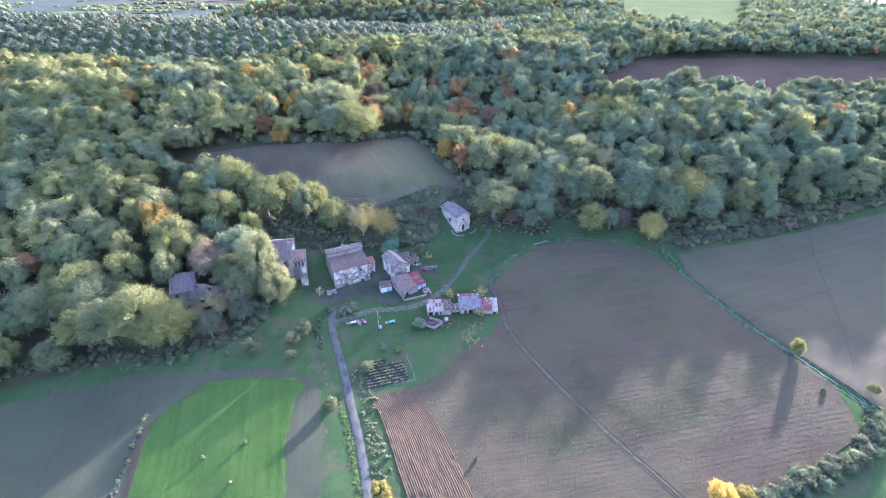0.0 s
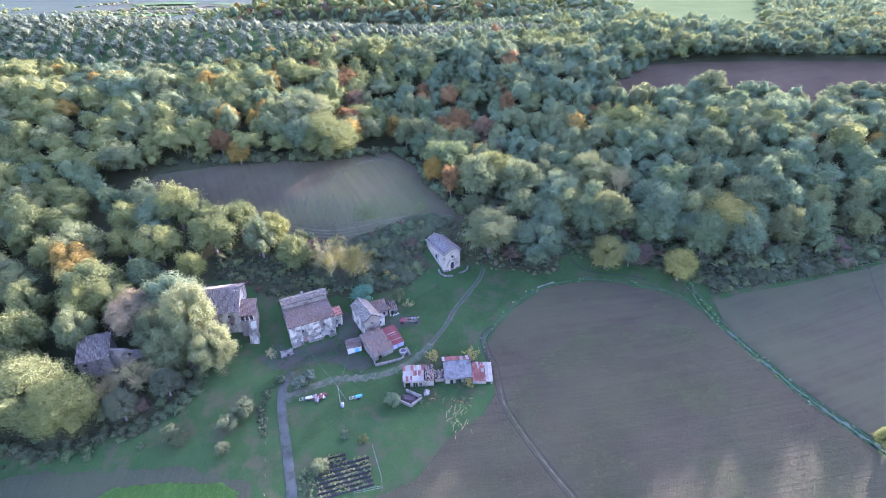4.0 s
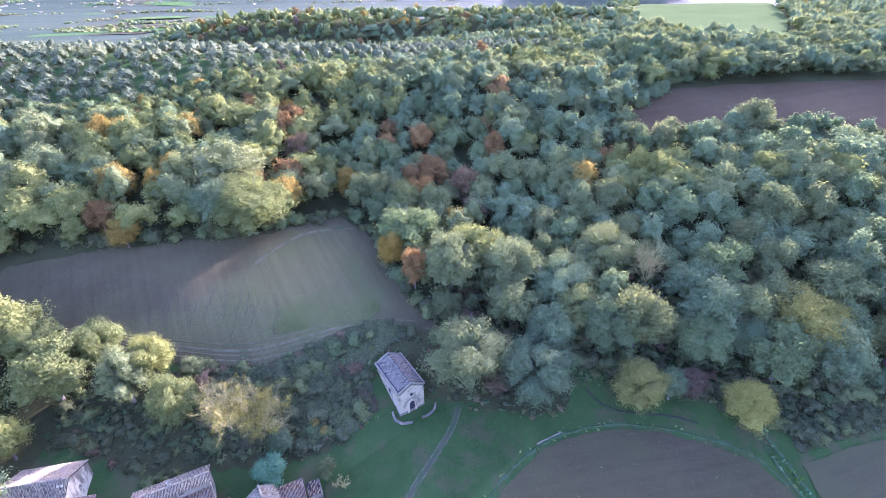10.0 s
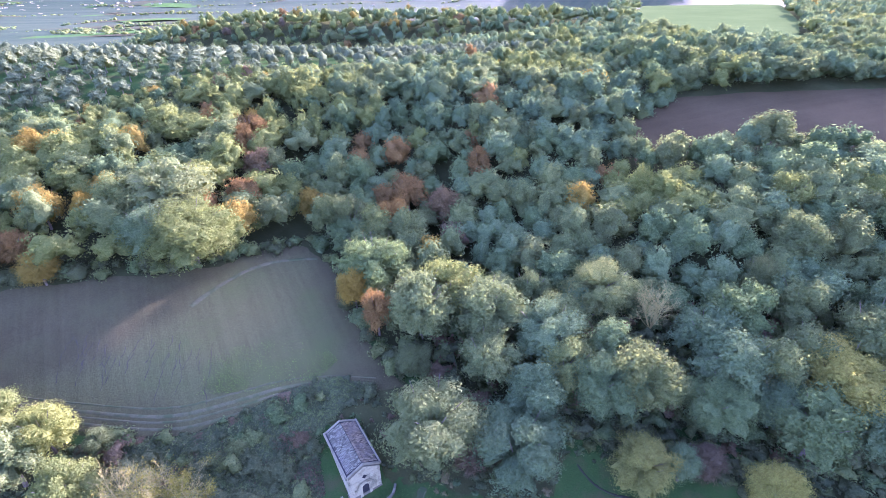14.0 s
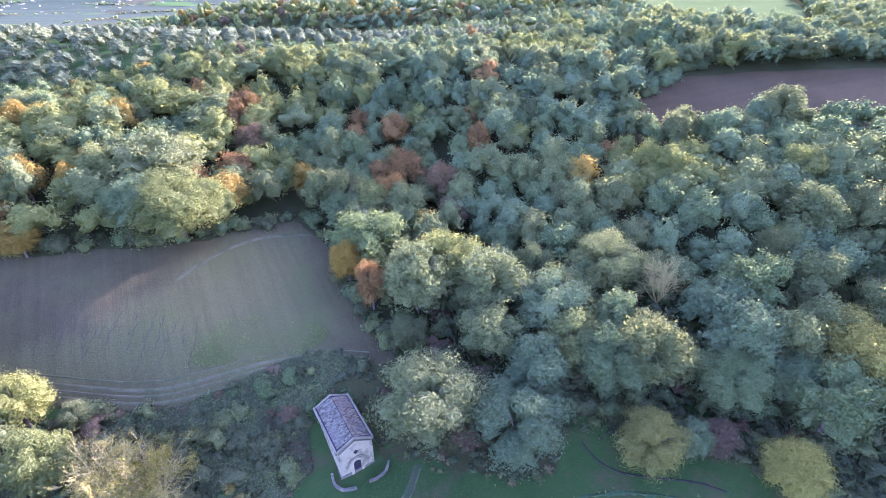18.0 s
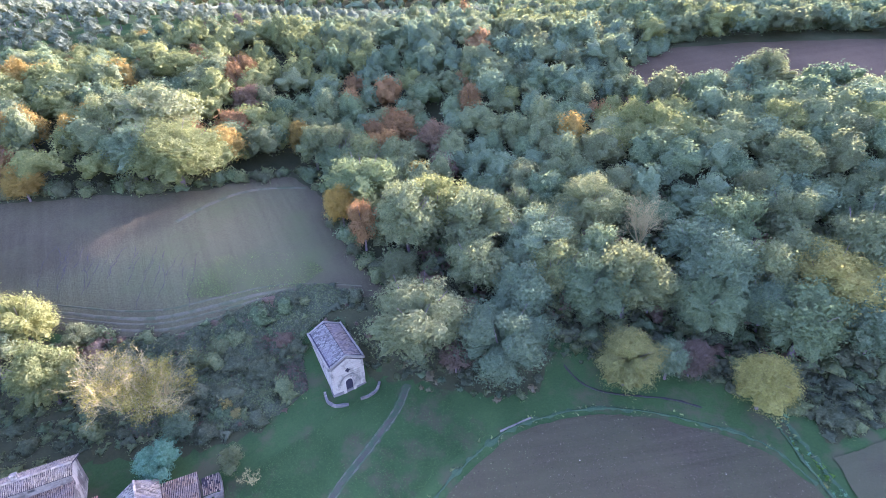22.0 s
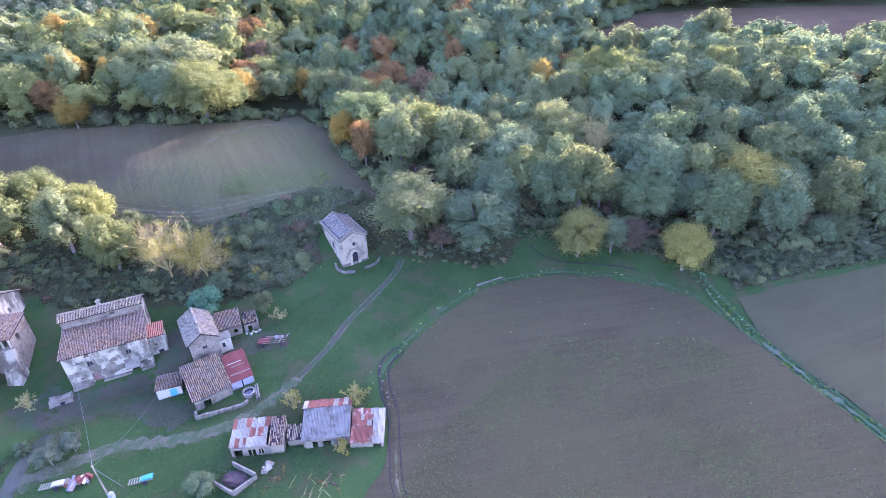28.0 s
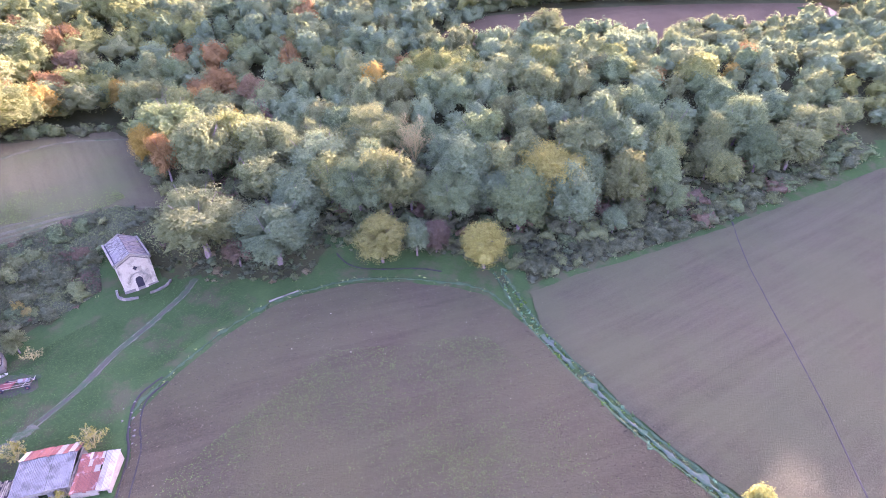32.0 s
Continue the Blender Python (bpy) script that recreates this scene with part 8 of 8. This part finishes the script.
for x, y in curve_pts([(-45.5, 76), (-41, 69), (-37, 60), (-33.6, 50), (-30, 36)], 0.35):
    for _ in range(3):
        lane_hedge.append((x + rng_s.normal(0, 0.35), y + rng_s.normal(0, 0.3), rng_s.uniform(0.12, 0.32), 1.2, str(rng_s.choice(["lime", "crop", "crop", "moss"]))))
for x, y in curve_pts([(-54.5, 103), (-54.5, 97), (-51.5, 90)], 0.6):
    lane_hedge.append((x - 1.6 + rng_s.normal(0, 0.5), y, rng_s.uniform(0.2, 0.6), 1.1, "shade"))
thicket("lane_hedge", lane_hedge, "weedy verges and low hedge along the lane", TUFT)
ditch_side = []
for x, y in curve_pts(DITCH, 0.75):
    for s in (-1, 1):
        ditch_side.append((x + s * rng_s.uniform(0.0, 1.0), y + s * rng_s.uniform(0.0, 0.6), rng_s.uniform(0.15, 0.36), 1.2, str(rng_s.choice(["teal", "oak", "shade", "lime"], p=[0.4, 0.25, 0.25, 0.1]))))
thicket("ditch_weeds", ditch_side, "lush green weeds lining the ditch", TUFT)
hedge = []
for x, y in curve_pts([(38, 56.5), (47, 59.5), (55, 63), (63, 66.5), (71, 70.5), (77, 76.5), (81.5, 81), (92, 76), (104, 72)], 0.9):
    for _ in range(2):
        hedge.append((x + rng_s.normal(0, 1.1), y + rng_s.normal(-0.6, 1.0), rng_s.uniform(0.6, 1.5), 1.0, str(rng_s.choice(["shade", "moss", "shade", "oak"]))))
thicket("field_hedge", hedge, "thick dark green hedge below the ploughed field")
posts_weeds = []
for x, y in curve_pts([(-89.5, 68), (-88, 61), (-86.5, 53), (-85.5, 40)], 0.8):
    posts_weeds.append((x + rng_s.normal(0, 0.4), y, rng_s.uniform(0.2, 0.6), 1.0, str(rng_s.choice(["dry", "grey", "shade"]))))
thicket("field_edge_weeds", posts_weeds, "dry weeds along the field edge")
ruin_scrub = [(x, y, rng_s.uniform(0.7, 1.6), 1.1, str(rng_s.choice(["shade", "oak", "shade", "straw", "wine"], p=[0.35, 0.25, 0.2, 0.1, 0.1]))) for x, y in zip(*spots([(-99, 90), (-88, 91), (-80, 94), (-75, 100), (-75, 107), (-80, 112), (-85, 109), (-88, 103), (-91, 98), (-99, 95)], 2.1, 91))]
thicket("ruin_scrub", ruin_scrub, "tangled scrub overgrowing the ruined cottage")
# dark leaf kinds put the big oak's shade into the scrub's colour
foot = []
for x, y in curve_pts([(-135, 74), (-112, 80), (-96, 81), (-82, 86.5), (-74, 95), (-73, 104)], 1.1):
    for _ in range(2):
        foot.append((x + rng_s.normal(0, 1.0), y + rng_s.normal(1.8, 1.2), rng_s.uniform(0.35, 0.95), 1.2, str(rng_s.choice(["shade", "shade", "shade", "moss"]))))
thicket("grove_foot", foot, "undergrowth at the edge of the grove, leaves coloured dark for shade")


# ---- far houses on the plain ----
for k in range(130):
    town = k % 5
    x = rng_s.normal(-2450, 330) if town else rng_s.uniform(-2700, -500)
    y = rng_s.normal(3300, 260) if town else rng_s.uniform(2300, 3300)
    s = rng_s.uniform(5, 9)
    ob = thing("far_house", x, y, rng_s.uniform(0, 90), "tiny white house in the far valley", "house", group="houses on the plain")
    bm = bmesh.new()
    box(bm, -s, s, -s * 0.6, s * 0.6, -3, 6)
    part("wall", bm, WHITE_PAINT, ob)
    bm = bmesh.new()
    hexa(bm, [(-s - 1, -s * 0.7, 6.01), (s + 1, -s * 0.7, 6.01), (s + 1, s * 0.7, 6.01), (-s - 1, s * 0.7, 6.01)], [(-s, -0.3, 9), (s, -0.3, 9), (s, 0.3, 9), (-s, 0.3, 9)])
    part("roof", bm, TILE_PALE, ob)

def plain_fields():
    """Long strips of different crops, laid over the far plain."""
    rng = np.random.default_rng(81)
    V, F, M = [], [], []
    for k in range(150):
        x0, y0 = rng.uniform(-3600, 200), rng.uniform(720, 3300)
        w, d, a = rng.uniform(90, 420), rng.uniform(25, 130), rng.normal(0.12, 0.12)
        if x0 > -250 - 0.1 * y0:
            continue
        u, t = np.array([math.cos(a), math.sin(a)]) * w / 2, np.array([-math.sin(a), math.cos(a)]) * d / 2
        n = len(V)
        for i in range(9):
            for side in (-1, 1):
                q = np.array([x0, y0]) + u * (i / 4 - 1) + t * side
                V.append((q[0], q[1], hz(*q) + 1.2 + 0.004 * k))
        F += [(n + 2 * i, n + 2 * i + 2, n + 2 * i + 3, n + 2 * i + 1) for i in range(8)]
        M += [int(rng.integers(3))] * 8
    tagged(new("plain_fields", mesh_from("plain_fields", V, F, [CROP, STUBBLE, SOIL], M)), "patchwork of green and brown field strips on the far plain", "fields", kind="stuff")


plain_fields()
copses = []
for k in range(60):
    x0, y0, a = rng_s.uniform(-3200, -150), rng_s.uniform(800, 3200), rng_s.normal(0.15, 0.5)
    for j in range(int(rng_s.integers(8, 22))):
        copses.append((x0 + 24 * j * math.cos(a) + rng_s.normal(0, 6), y0 + 24 * j * math.sin(a) + rng_s.normal(0, 6), rng_s.uniform(3.0, 6.5), 1.3, str(rng_s.choice(["oak", "grey", "sage"]))))
thicket("plain_copses", copses, "hedges and copses on the far plain", TUFT)


edge_weeds = []
for x, y in curve_pts([(-9.5, 119), (-5.6, 127.5), (-0.6, 134.6), (5.6, 141.2), (12, 145.3), (20, 147.9), (30, 148.4), (40, 146.5), (46.5, 143.5)], 0.4):
    for _ in range(2):
        edge_weeds.append((x + rng_s.normal(0, 0.6), y + rng_s.normal(0.3, 0.6), 0.05 + 0.2 * rng_s.uniform() ** 2, 1.7, str(rng_s.choice(["shade", "shade", "oak", "oak"]))))
for x, y in curve_pts([(-8, 119), (-6.6, 112), (-6.2, 106), (-9, 100), (-15, 95), (-21.5, 84.5), (-30, 79.6)], 0.6):
    edge_weeds.append((x + rng_s.normal(-0.3, 0.5), y + rng_s.normal(0, 0.5), 0.05 + 0.13 * rng_s.uniform() ** 2, 1.7, str(rng_s.choice(["shade", "oak", "shade", "lime"]))))
dry_weeds = [(x0 + rng_s.normal(0, 0.9), y0 + rng_s.normal(0, 0.7), rng_s.uniform(0.1, 0.3), 1.6, str(rng_s.choice(["rust", "straw", "wine"]))) for x0, y0, n in ((-12.3, 103.8, 26), (-19.6, 103.3, 12), (-21.6, 101.5, 10)) for _ in range(n)]
thicket("dry_weeds", dry_weeds, "dry rust-brown weeds below the sheds", TUFT)
thicket("field_margin_weeds", edge_weeds, "green weeds along the field's margin", TUFT)
under = [(x, y, rng_s.uniform(0.3, 0.75), 1.4, str(rng_s.choice(["shade", "straw", "oak", "grey"], p=[0.3, 0.2, 0.3, 0.2]))) for x, y in zip(*spots([(-13, 150.5), (-7, 148.5), (2, 147.5), (10, 148.5), (13, 153), (12, 158), (-12, 158)], 2.0, 77))]
thicket("oak_undergrowth", under, "dull brown-green scrub under the two oaks")


def scatter_leaves(name, poly, count, size, kind, label, angle=None, gap=0.5, where=None, avoid=()):
    """Low leaves over a field, in drill rows where an angle is given."""
    rng = np.random.default_rng(count)
    xs, ys = [p[0] for p in poly], [max(p[1], 44) for p in poly]
    x, y = rng.uniform(min(xs), max(xs), count * 3), rng.uniform(min(ys), max(ys), count * 3)
    if angle is not None:
        ca, sa = math.cos(radians(angle)), math.sin(radians(angle))
        u, v = x * ca + y * sa, -x * sa + y * ca
        v = np.round(v / gap) * gap + rng.normal(0, 0.17, len(v))
        x, y = u * ca - v * sa, u * sa + v * ca
    keep = inside(x, y, poly)
    for line, wide in avoid:
        keep &= off_line(x, y, line) > wide
    if where is not None:
        keep &= np.array([noise.noise(Vector((a * 0.07, b * 0.07, 4.4))) + 0.6 * noise.noise(Vector((a * 0.3, b * 0.3, 1.4))) for a, b in zip(x, y)]) + rng.normal(0, 0.3, len(x)) > where
    x, y = x[keep][:count], y[keep][:count]
    v, f = leaf_quads(np.stack([x, y, height(x, y) + 0.16 + rng.uniform(0.02, 0.12, len(x))], 1), np.tile([0.0, 0.0, 1.0], (len(x), 1)), size, rng)
    tagged(new(name, mesh_from(name, v.tolist(), f.tolist(), [LEAF[kind]])), label, "crop" if angle is not None else ("grass" if kind == "grass" else "weeds"), kind="stuff")


scatter_leaves("crop_plants", CROP_EDGE, 40000, 0.07, "crop", "low leafy green crop plants in drill rows", 108, 0.62)

LAWN = [(-60, 100), (-46, 86), (-38, 96), (-16, 100), (-9, 106), (-8, 113), (-11, 119), (-8.5, 127), (-3, 135), (4, 141.5), (-3, 149.5), (-14, 149), (-26, 137), (-40, 124), (-52, 113)]
scatter_leaves("lawn_grass", LAWN, 46000, 0.075, "grass", "tufts of rough green grass between the farm buildings", None, 0.5, -0.25, [(FARM_TRACK, 1.0)])
scatter_leaves("field_sprouts", [(-16, 58), (10, 66), (40, 76), (66, 86), (60, 104), (54, 120), (44, 132), (18, 130), (0, 110), (-8, 90)], 42000, 0.075, "sprout", "faint green sprouts on the ploughed soil", None, 0.5, 0.2)
scatter_leaves("bowl_weeds", [(-52, 166), (-42, 170), (-33, 172), (-28, 168), (-31, 163.5), (-41, 160), (-52, 158)], 7000, 0.07, "sprout", "low green weeds on the sloping field", None, 0.5, 0.1)


def lumps(name, x, y, size, mat, label, category, rng):
    """Low four-sided bits lying on the ground."""
    n = len(x)
    r = size * rng.lognormal(0, 0.4, n).clip(0.45, 2.4)
    a0 = rng.uniform(0, 6.28, n)
    ring = [np.stack([x + r * np.cos(a0 + 1.571 * k) * rng.uniform(0.6, 1.2, n), y + r * np.sin(a0 + 1.571 * k) * rng.uniform(0.6, 1.2, n), np.zeros(n)], 1) for k in range(4)]
    top = np.stack([x + r * rng.normal(0, 0.25, n), y + r * rng.normal(0, 0.25, n), np.zeros(n)], 1)
    pts = np.stack(ring + [top], 1)
    ground = height(x, y) + 0.1
    pts[:, :4, 2] = (ground - 0.04)[:, None]
    pts[:, 4, 2] = ground + r * rng.uniform(0.3, 0.6, n)
    base = np.arange(n)[:, None] * 5
    f = np.concatenate([base + np.array(q) for q in ((0, 1, 4), (1, 2, 4), (2, 3, 4), (3, 0, 4))])
    tagged(new(name, mesh_from(name, pts.reshape(-1, 3).tolist(), f.tolist(), [mat])), label, category, kind="stuff")


def scatter_clods(name, poly, count, size, mat, label, angle, gap, seed, weedy=None):
    """Lumps of earth turned up in drill rows; weedy: only where weeds have come up, or only where not."""
    rng = np.random.default_rng(seed)
    xs, ys = [p[0] for p in poly], [max(p[1], 40) for p in poly]
    n = count * 3
    x, y = rng.uniform(min(xs), min(max(xs), 130), n), rng.uniform(min(ys), max(ys), n)
    ca, sa = math.cos(radians(angle)), math.sin(radians(angle))
    u, v = x * ca + y * sa, -x * sa + y * ca
    v = np.where(rng.uniform(size=n) < 0.6, np.round(v / gap) * gap + rng.normal(0, 0.16, n), v)
    x, y = u * ca - v * sa, u * sa + v * ca
    keep = inside(x, y, poly)
    for line in (DITCH, [(-3, 102), (3, 92), (10.5, 82), (20, 70.5), (29.5, 59.6), (40, 47)]):
        keep &= off_line(x, y, line) > 1.5
    x, y, u, v = x[keep], y[keep], u[keep], v[keep]
    wet = np.array([noise.noise(Vector((a * 0.03, b * 0.11, 7.3))) + 0.5 * noise.noise(Vector((a * 0.16, b * 0.4, 2.2))) for a, b in zip(u, v)]) + rng.normal(0, 0.12, len(x))
    keep = wet > 0.12 if weedy else wet <= 0.2
    x, y = x[keep][:count], y[keep][:count]
    lumps(name, x, y, size, mat, label, "clods", rng)



scatter_clods("field_clods", BIG_FIELD, 80000, 0.085, CLOD, "small lumps of earth on the ploughed field", 15.5, 1.15, 5)
scatter_clods("field_weedy_clods", BIG_FIELD, 34000, 0.085, CLOD_WEEDY, "weedy lumps of earth in greenish streaks", 15.5, 1.15, 6, True)
scatter_clods("east_field_clods", EAST_FIELD, 30000, 0.085, CLOD, "small lumps of earth on the harrowed field", 24, 1.3, 7)
scatter_clods("east_field_weedy_clods", EAST_FIELD, 16000, 0.09, CLOD_WEEDY, "weedy lumps of earth on the harrowed field", 24, 1.3, 8, True)

# stones lying on the ploughed field
rng_st = random.Random(19)
for x, y in [(17.5, 139), (41.5, 135.4), (42.6, 131.2), (36.4, 130), (27.4, 129), (21.8, 129.6), (33, 124), (46, 118), (38, 139), (12, 131), (54, 108), (25, 134)]:
    bm = bmesh.new()
    bmesh.ops.create_icosphere(bm, subdivisions=2, radius=rng_st.uniform(0.08, 0.14))
    for q in bm.verts:
        q.co *= 0.85 + 0.3 * noise.noise(q.co * 9 + Vector((x, y, 0)))
        q.co.z *= 0.7
    me = bpy.data.meshes.new("field_stone")
    bm.to_mesh(me)
    bm.free()
    me.materials.append(ASHLAR)
    tagged(new("field_stone", me), "small pale stone lying on the ploughed soil", "stone", "stones on the field").location = (x, y, hz(x, y) + 0.14)

ditch_grass = []
for shift in (-1.05, -0.75, -0.3, 0.65, 0.95):
    for x, y in curve_pts(DITCH, 0.45):
        if y > 60:
            ditch_grass.append((x + shift * 0.87 + rng_s.normal(0, 0.14), y + shift * 0.5 + rng_s.normal(0, 0.3), 0.13 + 0.2 * rng_s.uniform() ** 2, 1.2, str(rng_s.choice(["crop", "crop", "grass", "teal"]))))
thicket("ditch_grass", ditch_grass, "tufts of emerald grass along the ditch", TUFT)

rng_g = np.random.default_rng(23)
c = curve_pts([(-52.5, 99.5), (-47, 103.4), (-42, 106.2), (-36, 107.4), (-31, 109), (-26, 113), (-22, 119)], 0.25)
c = np.repeat(c, 26, axis=0) + rng_g.normal(0, 0.75, (26 * len(c), 2))
lumps("track_gravel", c[:, 0], c[:, 1], 0.034, crumbs("gravel", (0.05, 0.05, 0.033), (0.1, 0.097, 0.066), (0.16, 0.153, 0.108)), "pale gravel strewn along the farm track", "gravel", rng_g)
c = rng_g.uniform((-60, 106), (-34, 122), (9000, 2))
c = c[inside(c[:, 0], c[:, 1], [(-60, 109), (-56, 113.5), (-46.4, 119.6), (-41, 121), (-40.6, 115.6), (-36.5, 110.4), (-44, 111), (-54, 107.5)])]
lumps("yard_gravel", c[:, 0], c[:, 1], 0.03, crumbs("yard_stones", (0.03, 0.03, 0.02), (0.07, 0.068, 0.045), (0.13, 0.125, 0.085)), "small stones and litter strewn over the yard", "gravel", rng_g)
